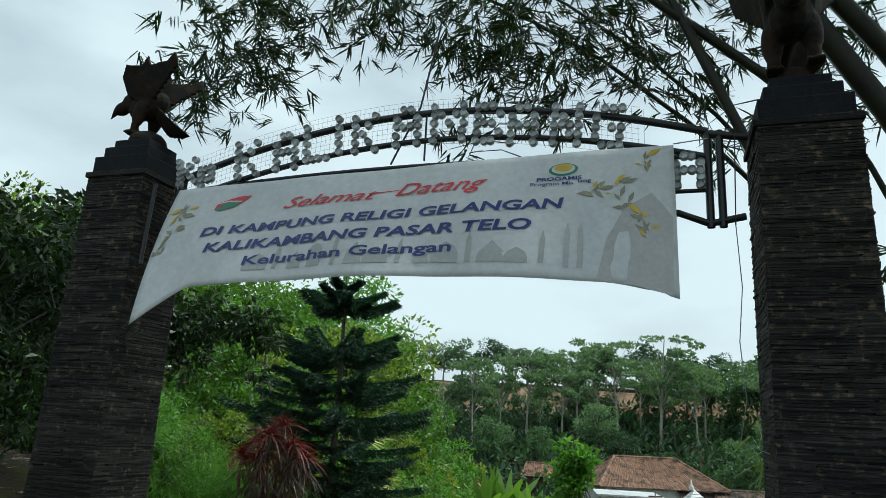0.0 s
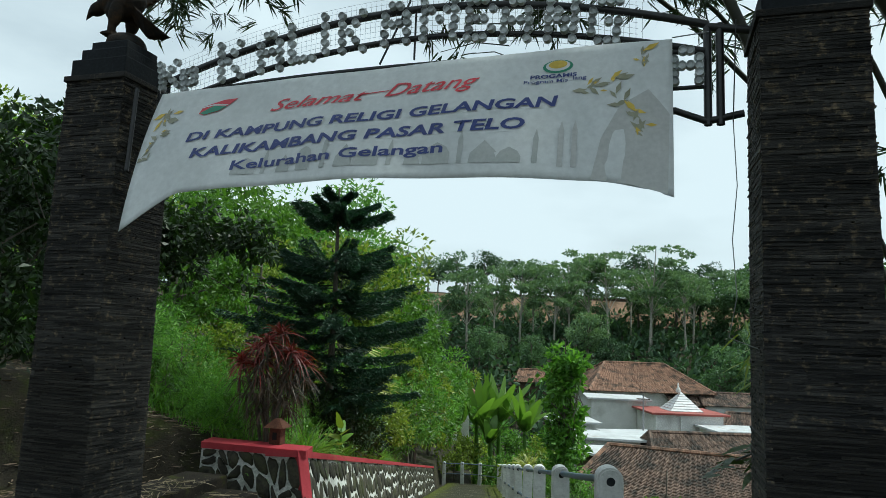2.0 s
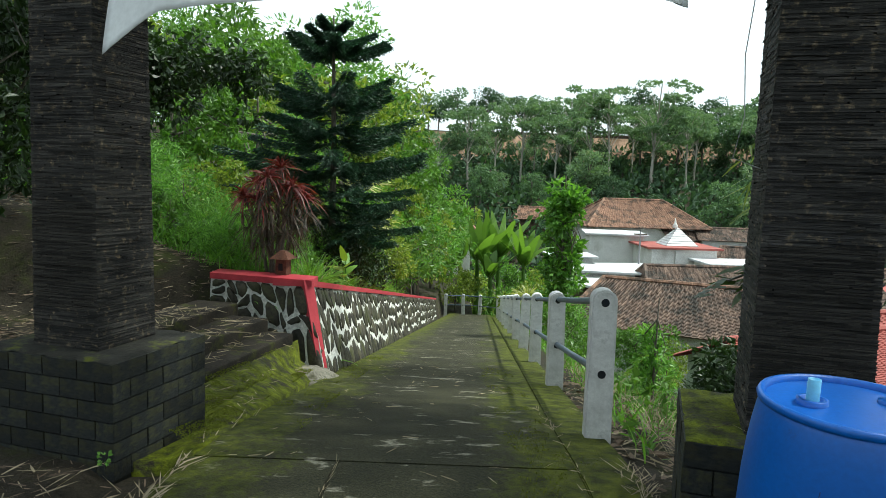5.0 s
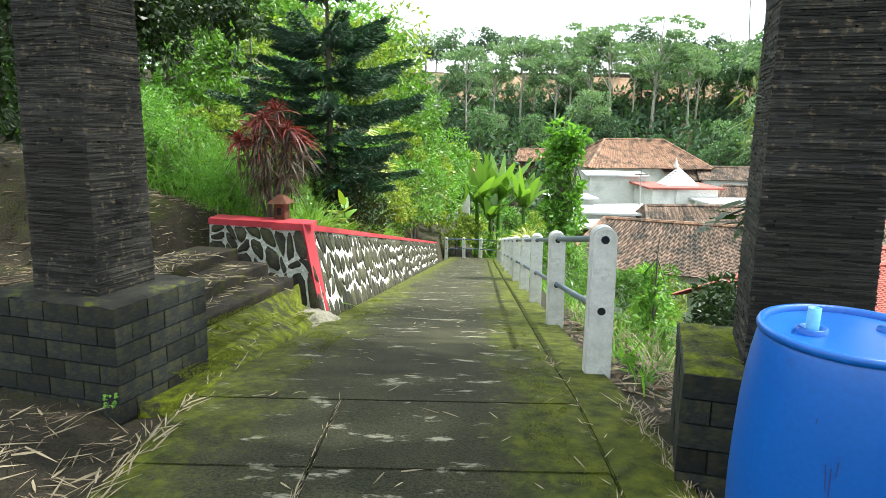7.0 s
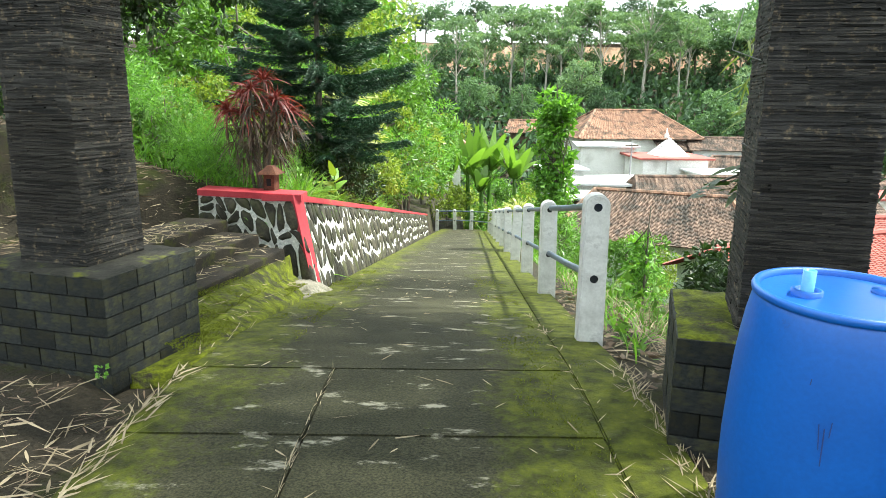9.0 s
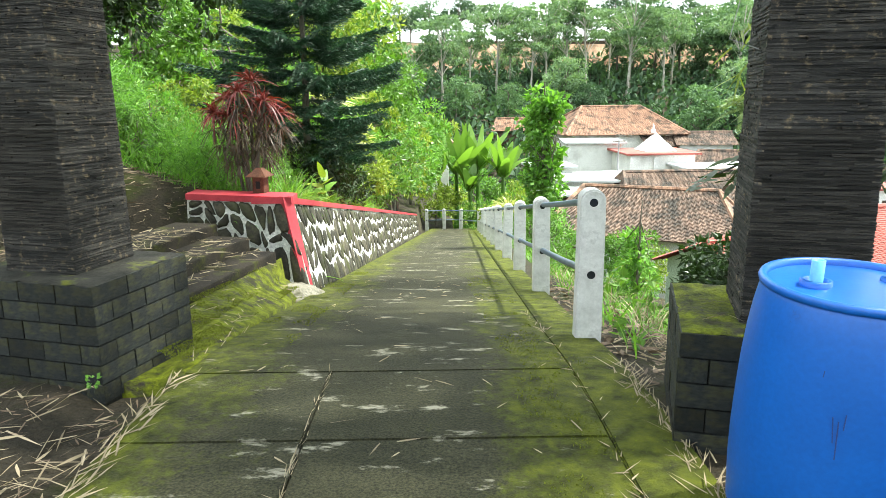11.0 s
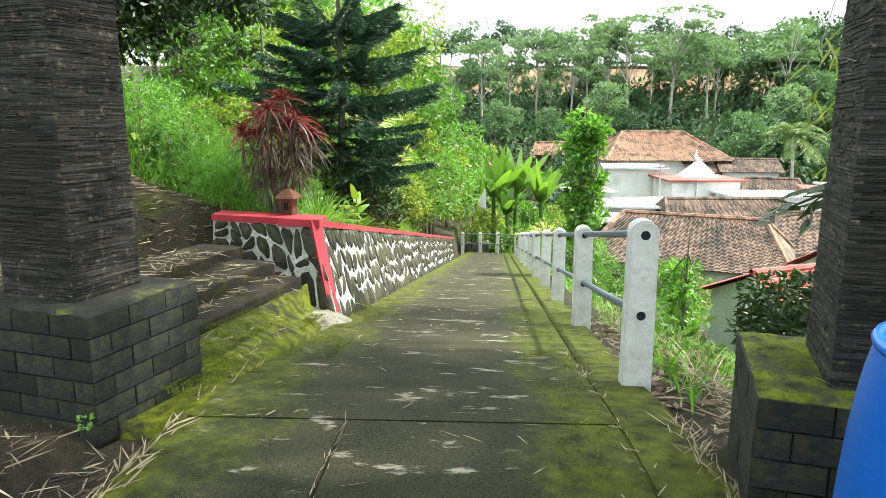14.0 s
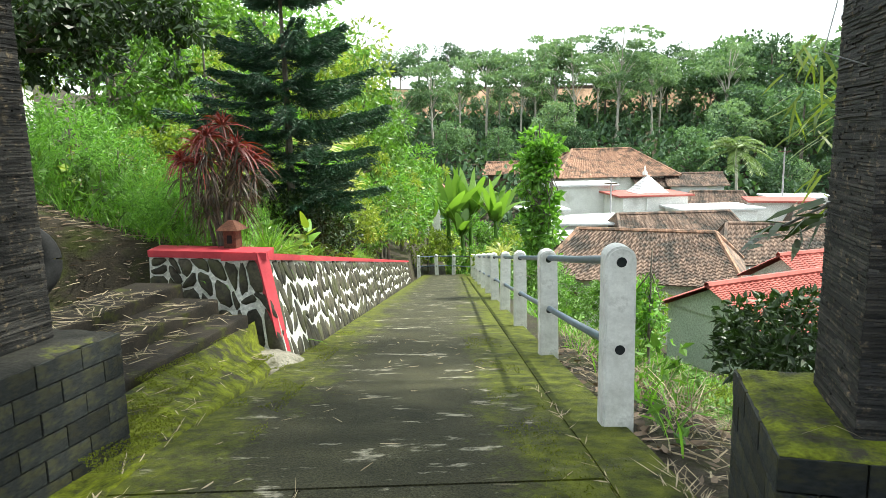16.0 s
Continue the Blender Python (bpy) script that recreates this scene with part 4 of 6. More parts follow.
on_banner(text_mesh("DI KAMPUNG RELIGI GELANGAN", 0.076, 0.30, 0.319, 2.0, 0.12, 0.0245, 0.0022), M["navy"], "lettering", "bold navy lettering")
on_banner(text_mesh("KALIKAMBANG PASAR TELO", 0.082, 0.358, 0.208, 1.80, 0.12, 0.025, 0.0024), M["navy"], "lettering", "bold navy lettering")
on_banner(text_mesh("Kelurahan Gelangan", 0.080, 0.635, 0.108, 1.15, 0.0, 0.025, 0.0018), M["navy"], "lettering", "bold navy lettering")
on_banner(text_mesh("PROGAMIS", 0.028, 2.16, 0.519, 0.22, 0, 0.0, 0.0008), M["navy"], "lettering", "small navy lettering")
on_banner(text_mesh("Program Mis", 0.026, 2.13, 0.493, 0.21, 0, 0.0, 0.0003), M["navy"], "lettering", "small navy lettering")
on_banner(text_mesh("lang", 0.028, 2.36, 0.500, 0.065, 0, 0.0, 0.0003), M["navy"], "lettering", "small navy lettering")
on_banner(flat_shape(ellipse(2.289, 0.580, 0.072, 0.036)), M["green_print"], "emblem_ring", "green emblem ring")
on_banner(flat_shape(ellipse(2.289, 0.584, 0.058, 0.029), 0.0012), M["banner"], "emblem_gap", "white emblem middle")
on_banner(flat_shape(ellipse(2.289, 0.590, 0.044, 0.022), 0.0024), M["ochre"], "emblem_sun", "yellow emblem middle")
on_banner(flat_shape([(0.335, 0.545), (0.325, 0.50), (0.36, 0.485), (0.44, 0.505), (0.50, 0.55), (0.535, 0.585), (0.45, 0.582)]), M["crimson"], "shield", "small red shield print")
on_banner(flat_shape([(0.33, 0.502), (0.36, 0.488), (0.44, 0.508), (0.48, 0.535), (0.40, 0.545)], 0.0012), M["green_print"], "shield_field", "green shield field")
on_banner(flat_shape([(0.335, 0.535), (0.40, 0.547), (0.475, 0.540), (0.49, 0.548), (0.40, 0.556), (0.336, 0.543)], 0.0018), M["banner"], "shield_band", "pale shield band")
on_banner(flat_shape([(2.46, 0.006), (2.78, 0.006), (2.79, 0.34), (2.70, 0.44), (2.58, 0.36), (2.50, 0.20)]), M["taupe"], "grey_print_field", "faded grey print")
rng = random.Random(8)
for k in range(14):
    x = 0.72 + 0.115 * k
    h, w = rng.uniform(0.05, 0.13), rng.uniform(0.03, 0.07)
    kind_ = k % 3
    if kind_ == 0:
        pts = [(x - w, 0.075), (x + w, 0.075), (x + w, h + 0.05), (x + w * 0.7, h + 0.05 + w * 0.5), (x, h + 0.05 + w * 0.9), (x - w * 0.7, h + 0.05 + w * 0.5), (x - w, h + 0.05)]
    elif kind_ == 1:
        pts = [(x - 0.012, 0.075), (x + 0.012, 0.075), (x + 0.012, h + 0.12), (x, h + 0.17), (x - 0.012, h + 0.12)]
    else:
        pts = [(x - w, 0.075), (x + w, 0.075), (x + w * 0.7, 0.09 + h * 0.5), (x + w * 0.9, 0.09 + h * 0.5), (x, h + 0.12), (x - w * 0.9, 0.09 + h * 0.5), (x - w * 0.7, 0.09 + h * 0.5)]
    on_banner(flat_shape(pts), M["sage"], "skyline_print", "pale grey skyline print")
for x in (2.325, 2.385):
    on_banner(flat_shape([(x - 0.012, 0.06), (x + 0.012, 0.06), (x + 0.012, 0.24), (x, 0.29), (x - 0.012, 0.24)], 0.001), M["taupe"], "tower_print", "faded grey tower print")
for cx, cy in ((2.62, 0.36), (2.56, 0.46), (2.66, 0.27), (2.46, 0.44), (0.08, 0.44), (0.06, 0.34), (2.68, 0.60), (0.12, 0.54)):
    for k in range(9):
        a, r = rng.uniform(0, 6.3), rng.uniform(0.03, 0.09)
        px, py = cx + 0.03 * math.cos(a * 3), cy + 0.03 * math.sin(a * 2)
        dx, dy = math.cos(a) * r, math.sin(a) * r * 0.8
        on_banner(flat_shape([(px, py), (px + dx * 0.5 - dy * 0.16, py + dy * 0.5 + dx * 0.16), (min(max(px + dx, 0.01), 2.79), min(py + dy, 0.67)), (px + dx * 0.5 + dy * 0.16, py + dy * 0.5 - dx * 0.16)], 0.0008), M["olive"] if k % 4 else M["ochre"], "leaf_print", "faded olive leaf print")
for p, q in (((-1.47, -0.16, 2.91), (-1.60, -0.03, 3.02)), ((1.335, -0.16, 2.975), (1.5, -0.02, 3.05))):
    part("cord", np_mesh("cord", *tube([p, q], 0.003, 4)), M["wire"], banner, "thin tie cord")


# ---- blue drum ----
def lathe(profile, seg=40):
    v = np.array([(r * math.cos(a), r * math.sin(a), z) for r, z in profile for a in np.linspace(0, 2 * math.pi, seg, endpoint=False)])
    i, j = np.meshgrid(np.arange(len(profile) - 1), np.arange(seg), indexing="ij")
    q = np.stack([i * seg + j, i * seg + (j + 1) % seg, (i + 1) * seg + (j + 1) % seg, (i + 1) * seg + j], -1).reshape(-1, 4)
    return v, q


drum = thing("blue_drum", "blue plastic drum with a short pale pipe in its lid", "drum", pose(1.43, 1.66, 0.0, 2.0, 1.0, 0) @ Matrix.Diagonal((1.02, 1.02, 0.985, 1)))
body = [(0.0, 0.004), (0.25, 0.004), (0.275, 0.02), (0.288, 0.06), (0.297, 0.20), (0.300, 0.32), (0.298, 0.46), (0.294, 0.58), (0.287, 0.68), (0.278, 0.76), (0.268, 0.82), (0.262, 0.838), (0.258, 0.842)]
part("body", np_mesh("body", *lathe(body), True), M["barrel"], drum)
part("rim", np_mesh("rim", *lathe([(0.255, 0.835), (0.270, 0.838), (0.274, 0.852), (0.268, 0.864), (0.256, 0.864), (0.250, 0.850), (0.250, 0.835)]), True), M["barrel"], drum, "rolled blue rim")
part("lid", np_mesh("lid", *lathe([(0.252, 0.842), (0.19, 0.848), (0.10, 0.852), (0.0, 0.853)]), True), M["barrel"], drum, "slightly domed blue lid")
part("bung", np_mesh("bung", *lathe([(0.045, 0.845), (0.045, 0.868), (0.032, 0.868), (0.032, 0.858), (0.0, 0.858)], 20), True), M["barrel"], drum, "blue bung collar", loc=(-0.13, 0.0, 0))
part("pipe", np_mesh("pipe", *lathe([(0.019, 0.85), (0.019, 0.93), (0.015, 0.93), (0.015, 0.87), (0.0, 0.87)], 16), True), M["pipe"], drum, "pale blue plastic pipe", loc=(-0.13, 0.0, 0))
part("bung", np_mesh("bung", *lathe([(0.04, 0.845), (0.04, 0.862), (0.0, 0.862)], 20), True), M["barrel"], drum, "blue screw bung", loc=(0.13, 0.03, 0))
for k, (a_, z_, h_, w_) in enumerate(((236, 0.50, 0.08, 0.003), (238.5, 0.47, 0.12, 0.0035), (241, 0.53, 0.05, 0.003), (228, 0.66, 0.02, 0.003))):
    r_ = math.radians(a_)
    part("drip_stain", box_bm((0.002, w_, h_), (0, 0, 0), 0.0008), M["navy"], drum, "dark dried drip", m=pose(0.2975 * math.cos(r_), 0.2975 * math.sin(r_), z_, 6 - 4 * k, 0, a_))


# ---- village houses ----
def roof_slope(a, b, c, d, n, lift=0.028):
    """Courses of a roof slope from the eave a-b to the ridge d-c, each lapping the one below."""
    f = quad_patch((a, b, c, d))
    nor = (b - a).cross(d - a).normalized()
    if nor.z < 0:
        nor = -nor
    length = (b - a).length
    ribs = min(44, int(length / 0.27)) if (c - d).length > 0.3 * length else 1
    m = 2 * ribs + 1
    us = [k / (m - 1) for k in range(m)]
    wave = [0.045 * (k % 2) if ribs > 1 else 0.0 for k in range(m)]
    v, q = [f(u, 0) - nor * 0.03 for u in us], []
    for i in range(n):
        for t, up in ((i / n, lift), ((i + 1) / n, 0.0)):
            v += [f(u, t) + nor * (up + w_) for u, w_ in zip(us, wave)]
            k = len(v) - 2 * m
            q += [(k + j, k + j + 1, k + m + j + 1, k + m + j) for j in range(m - 1)]
    return np.array([tuple(p) for p in v]), np.array(q)


def house(name, label, at, size, eave, rise, wall_h, turn, roof_mat, wall_mat, hip=0.35, over=0.5, courses=16, windows=(), group="village houses", ridge_mat=None):
    """A small house: walls, tiled roof in courses, ridge caps, eave board, windows. hip: share of the length that the hips take (0: gables)."""
    w, d = size
    hs = thing(name, label, "house", pose(*at, 0, 0, turn), group)
    part("wall", box_bm((w, d, wall_h), (0, 0, eave - wall_h / 2), 0.02), M[wall_mat], hs)
    W, D = w / 2 + over, d / 2 + over
    e = [Vector((-W, -D, eave - 0.1)), Vector((W, -D, eave - 0.1)), Vector((W, D, eave - 0.1)), Vector((-W, D, eave - 0.1))]
    rx = W * (1 - hip)
    r0, r1 = Vector((-rx, 0, eave + rise)), Vector((rx, 0, eave + rise))
    slopes = [(e[0], e[1], r1, r0), (e[2], e[3], r0, r1)]
    if hip:
        slopes += [(e[1], e[2], r1, r1), (e[3], e[0], r0, r0)]
    for s in slopes:
        part("roof_slope", np_mesh("roof_slope", *roof_slope(*s, courses * 2)), M[roof_mat], hs)
    if not hip:
        for x in (-w / 2, w / 2):
            bm = bmesh.new()
            pts = [(x, -d / 2, eave - 0.02), (x, d / 2, eave - 0.02), (x, 0, eave + rise * 0.93)]
            va = [bm.verts.new((p[0] - 0.06, p[1], p[2])) for p in pts]
            vb = [bm.verts.new((p[0] + 0.06, p[1], p[2])) for p in pts]
            bm.faces.new(va), bm.faces.new(vb[::-1])
            for k in range(3):
                bm.faces.new((va[k], vb[k], vb[(k + 1) % 3], va[(k + 1) % 3]))
            part("gable", bm, M[wall_mat], hs)
    caps = [(r0, r1)] + ([(e[0], r0), (e[1], r1), (e[2], r1), (e[3], r0)] if hip else [])
    for a, b in caps:
        part("ridge_cap", np_mesh("ridge_cap", *tube([a + Vector((0, 0, 0.05)), b + Vector((0, 0, 0.06))], 0.11, 6)), M[ridge_mat or roof_mat], hs)
    for x, z, ww, hh in windows:
        win = part("window", box_bm((ww, 0.1, hh), (x, -d / 2 - 0.01, eave - wall_h + z), 0.01), M["timber"], hs, "dark framed window")
        part("pane", box_bm((ww - 0.16, 0.04, hh - 0.16), (x, -d / 2 - 0.06, eave - wall_h + z)), M["glass"], win, "dark glass")
    return hs


def flat_building(name, label, at, size, top, wall_h, turn, wall_mat, roof_mat, windows=(), slab_over=0.35, category="building"):
    w, d = size
    hs = thing(name, label, category, pose(*at, 0, 0, turn), "village houses")
    part("wall", box_bm((w, d, wall_h), (0, 0, top - wall_h / 2), 0.02), M[wall_mat], hs)
    part("roof_sheet", box_bm((w + 2 * slab_over, d + 2 * slab_over, 0.14), (0, 0, top + 0.07), 0.02), M[roof_mat], hs)
    for x, z, ww, hh in windows:
        win = part("window", box_bm((ww, 0.1, hh), (x, -d / 2 - 0.02, top - wall_h + z), 0.01), M["timber"], hs, "dark framed window")
        part("pane", box_bm((ww - 0.14, 0.04, hh - 0.14), (x, -d / 2 - 0.07, top - wall_h + z)), M["glass"], win, "dark glass")
    return hs


house("large_house", "large house with a broad weathered orange tiled hip roof", (16.7, 64.5, 0), (9.4, 8.5), -2.15, 2.2, 6.5, 4, "tile", "white_wall", 0.5, 0.8, 18, [(-2, 2.0, 1.2, 1.2), (1.5, 2.0, 1.2, 1.2)])
house("verandah_house", "small tiled annexe with a low brown roof", (20.6, 61.0, 0), (4.0, 3.0), -3.1, 0.9, 5.2, 10, "old_tile", "timber", 0.0, 0.5, 10, [(-1.5, 1.6, 0.9, 1.0)])
flat_building("white_house", "white flat-roofed house with a dark window", (12.9, 55.2, 0), (4.1, 4.2), -2.5, 6.2, -6, "white_wall", "zinc", [(1.55, 2.9, 0.6, 1.1), (-1.2, 2.9, 0.9, 1.0)])
chapel = flat_building("prayer_house", "white prayer house with red eaves and small spire roof", (16.4, 50.7, 0), (4.7, 4.4), -3.0, 5.6, 2, "white_wall", "red_tile", [(2.05, 3.6, 0.35, 0.8)])
for a in range(4):
    k0, k1 = math.radians(45 + 90 * a), math.radians(135 + 90 * a)
    ap = Vector((0.2, 0, -1.55))
    c0, c1 = Vector((0.2 + 1.65 * math.cos(k0), 1.65 * math.sin(k0), -2.85)), Vector((0.2 + 1.65 * math.cos(k1), 1.65 * math.sin(k1), -2.85))
    part("spire_slope", np_mesh("spire_slope", *roof_slope(c0, c1, ap, ap, 8, 0.03)), M["zinc"], chapel)
part("finial", np_mesh("finial", *lathe([(0.16, -1.6), (0.19, -1.4), (0.08, -1.25), (0.05, -1.0), (0.0, -0.85)], 10), True), M["white_wall"], chapel, "white finial")
for x in (-2.3, -0.6):
    part("pillar", box_bm((0.16, 0.16, 2.2), (x, -2.35, -4.2)), M["white_wall"], chapel, "white corner column")
flat_building("long_white_house", "long low house with a pale zinc roof", (19.7, 46.8, 0), (5.0, 3.2), -3.7, 4.9, 3, "white_wall", "zinc", [(-1.5, 2.2, 0.8, 0.7), (0.8, 2.2, 0.8, 0.7)])
house("row_house", "long row house with an old brown tiled roof", (14.9, 40.6, 0), (6.9, 4.2), -4.6, 1.3, 4.1, 2, "old_tile", "white_wall", 0.12, 0.4, 14)
flat_building("zinc_shed", "shed with bright patched zinc roofing", (9.6, 42.5, 0), (3.4, 3.0), -3.9, 3.0, -8, "white_wall", "zinc")
flat_building("lean_to", "lean-to with pale zinc sheets", (8.6, 38.5, 0), (2.6, 2.4), -4.2, 3.0, 5, "timber", "zinc")
house("tiled_house", "house with a wide brown tiled roof and dark gable", (10.6, 32.6, 0), (8.0, 6.0), -4.9, 1.7, 4.0, -24, "old_tile", "white_wall", 0.30, 0.5, 20, [(-3.0, 2.8, 0.9, 0.9)], ridge_mat="tile")
house("side_house", "house with a brown tiled roof and pale ridge", (18.4, 35.5, 0), (5.0, 4.6), -5.0, 1.6, 3.6, -14, "old_tile", "white_wall", 0.2, 0.5, 16)
house("green_house", "pale green house with a red roof and white gable boards", (12.15, 21.9, 0), (7.0, 4.0), -4.15, 0.95, 4.5, 22, "red_tile", "green_wall", 0.0, 0.35, 14)
house("red_roof_house", "small house with a bright red sheet roof", (16.0, 26.0, 0), (5.0, 3.4), -4.2, 1.0, 4.5, 16, "red_tile", "white_wall", 0.0, 0.4, 10)
house("timber_house", "weathered timber house with a low grey roof", (23.8, 60.5, 0), (4.4, 3.4), -3.0, 0.85, 5.5, -6, "old_tile", "zinc", 0.0, 0.4, 8, [(-1.2, 2.0, 0.7, 0.8)])
house("low_house", "low house with a brown tiled roof", (23.0, 53.5, 0), (4.6, 3.6), -4.5, 1.3, 4.1, -20, "old_tile", "white_wall", 0.3, 0.4, 12)
flat_building("awning_house", "house with a bright red and white awning roof", (24.9, 47.6, 0), (3.8, 2.8), -3.4, 5.2, -18, "white_wall", "red_tile")
flat_building("far_shed", "white shed with a zinc roof", (28.0, 51.0, 0), (4.0, 3.0), -3.5, 5.1, -10, "white_wall", "zinc")
house("yellow_house", "small far house with an orange roof among trees", (9.4, 80.0, 0), (4.4, 4.0), -2.7, 1.2, 2.5, 0, "tile", "timber", 0.3, 0.4, 10)
house("pink_house", "far house glimpsed between trees with a tiled roof", (-0.6, 52.0, 0), (3.2, 4.0), -2.2, 0.8, 4.0, 10, "tile", "white_wall", 0.3, 0.4, 10)
flat_building("hill_house", "white house on the hillside behind trees", (-19.0, 30.0, 0), (5.0, 4.0), 4.4, 4.5, 20, "white_wall", "zinc", [(0.5, 2.6, 1.0, 1.0)])

for x, y, top in ((26.6, 50.5, 0.2), (12.9, 47.0, -1.6)):
    pole = thing("utility_pole", "thin grey utility pole among the roofs", "pole", pose(x, y, -8.7))
    part("shaft", np_mesh("shaft", *tube([(0, 0, 0), (0, 0, top + 8.7)], [0.09, 0.05], 8), True), M["wire"], pole)
    part("crossarm", box_bm((0.9, 0.08, 0.08), (0, 0, top + 8.4), 0.01), M["timber"], pole, "short crossarm")
for k, (x, y, z, w, d_, t, mat_, lb) in enumerate(((11.8, 45.8, -4.1, 3.0, 2.4, 12, "zinc", "pale patched zinc roof on a small shed"), (21.6, 41.5, -4.9, 3.6, 2.6, -8, "zinc", "white sheet roof on a low shed"), (22.8, 36.0, -5.0, 3.8, 2.8, -20, "zinc", "grey sheet roof on a low shed"), (17.0, 30.5, -5.2, 3.0, 2.4, -16, "zinc", "small shed with a bright sheet roof"), (26.4, 41.0, -4.4, 3.4, 2.6, 14, "red_tile", "small shed with a red sheet roof"), (8.2, 47.5, -3.6, 2.6, 2.4, 4, "zinc", "white shed between the trees"))):
    flat_building("small_shed", lb, (x, y, 0), (w, d_), z, 4.0, t, "white_wall", mat_, [(0.4, 3.0, 0.6, 0.7)], category="shed")
house("back_house", "house with a mottled brown tiled roof", (21.5, 38.6, 0), (5.2, 3.8), -5.0, 1.2, 3.7, 8, "old_tile", "white_wall", 0.0, 0.4, 10)
house("corner_house", "house with a rusty brown tiled roof", (27.0, 45.0, 0), (5.0, 3.8), -4.9, 1.3, 3.8, -14, "old_tile", "white_wall", 0.25, 0.4, 10)

bank_rng = np.random.RandomState(5)
bx = np.linspace(-6, 62, 60)
bank_v = np.array([(x, 113.6 + 4.2 * t + 0.8 * bank_rng.rand(), 4.0 + 5.4 * t - 0.012 * x + 0.4 * bank_rng.rand() * (0 < t < 1)) for t in np.linspace(0, 1, 8) for x in bx])
bi, bj = np.meshgrid(np.arange(7), np.arange(59), indexing="ij")
tagged(part("earth_bank", np_mesh("earth_bank", bank_v, np.stack([bi * 60 + bj, bi * 60 + bj + 1, (bi + 1) * 60 + bj + 1, (bi + 1) * 60 + bj], -1).reshape(-1, 4), True), M["earth_cut"]), "bare reddish earth bank on the far slope", "bank", kind="structure")
bank_wall = tagged(part("boundary_wall", box_bm((40, 0.5, 0.5), (22, 118.6, 9.45)), M["timber"]), "long low dark wall along the top of the bank", "wall", kind="structure")

# ---- plants ----
R = np.random.RandomState(7)


def veg(name, pieces, mat, parent=None, label=""):
    v, f = join(pieces) if isinstance(pieces, list) else pieces
    return part(name, np_mesh(name, v, f), LEAF[mat] if isinstance(mat, str) else mat, parent, label)


def ball(n, centre, radii, shell=0.55):
    """Points in an ellipsoid, most of them near its skin, and their outward ways."""
    d = unit(R.normal(size=(n, 3)))
    r = (shell + (1 - shell) * R.rand(n)) ** 0.6
    return np.asarray(centre) + d * r[:, None] * np.asarray(radii), d


def clumps(centres, radii, per, L, W, spread=0.8, sag=0.2):
    out = []
    for c, r in zip(centres, radii):
        p, d = ball(per, c, r)
        way = d + R.normal(size=(per, 3)) * spread - np.array([0, 0, sag])
        out.append(leaves(p, way, L * R.uniform(0.6, 1.3, per), W * R.uniform(0.7, 1.2, per), R))
    return join(out)


def crown_centres(n, centre, radii, lump):
    p, _ = ball(n, centre, radii, 0.35)
    rr = lump * R.uniform(0.6, 1.25, n)
    return p, np.stack([rr, rr, rr * 0.72], 1)


def tree(name, label, base, height, r0, crown, lumps, lump, per, leaf, L, W, bark="bark", lean=(0, 0), group="", sag=0.2, limbs=7, category="tree"):
    """A tapered trunk with limbs into a crown of leaf clumps. crown: (height of its middle, radii)."""
    th = thing(name, label, category, Matrix.Translation(base), group)
    mid = np.array([lean[0], lean[1], crown[0]])
    t = np.linspace(0, 1, 9)[:, None]
    wob = np.cumsum(R.normal(size=(9, 3)) * 0.035 * height / 9, 0)
    wob[0] = 0
    trunk = np.array([0, 0, -0.3]) + (np.array([lean[0], lean[1], height]) - np.array([0, 0, -0.3])) * t + wob
    centres, rr = crown_centres(lumps, mid, crown[1], lump)
    wood = [tube(trunk, r0 * (1 - 0.75 * t[:, 0]), 7)]
    for c in centres[:limbs]:
        s = trunk[4 + R.randint(0, 4)]
        m_ = (s + c) / 2 + R.normal(size=3) * 0.05 * height - np.array([0, 0, 0.03 * height])
        wood.append(tube([s, m_, c], [r0 * 0.4, r0 * 0.25, r0 * 0.1], 5))
    part("trunk", np_mesh("trunk", *join(wood), True), M[bark], th)
    veg("crown", clumps(centres, rr, per, L, W, 0.8, sag), leaf, th)
    return th


def shifted_back(piece, at):
    return piece[0] - np.asarray(at), piece[1]


def put(ob, base, scale=1.0, turn=0.0, tilt=0.0):
    return copy_thing(ob, Matrix.Translation(base) @ pose(0, 0, 0, tilt, 0, turn) @ Matrix.Scale(scale, 4))


def G(x, y, up=0.0):
    return (x, y, ground_z(x, y) + up)


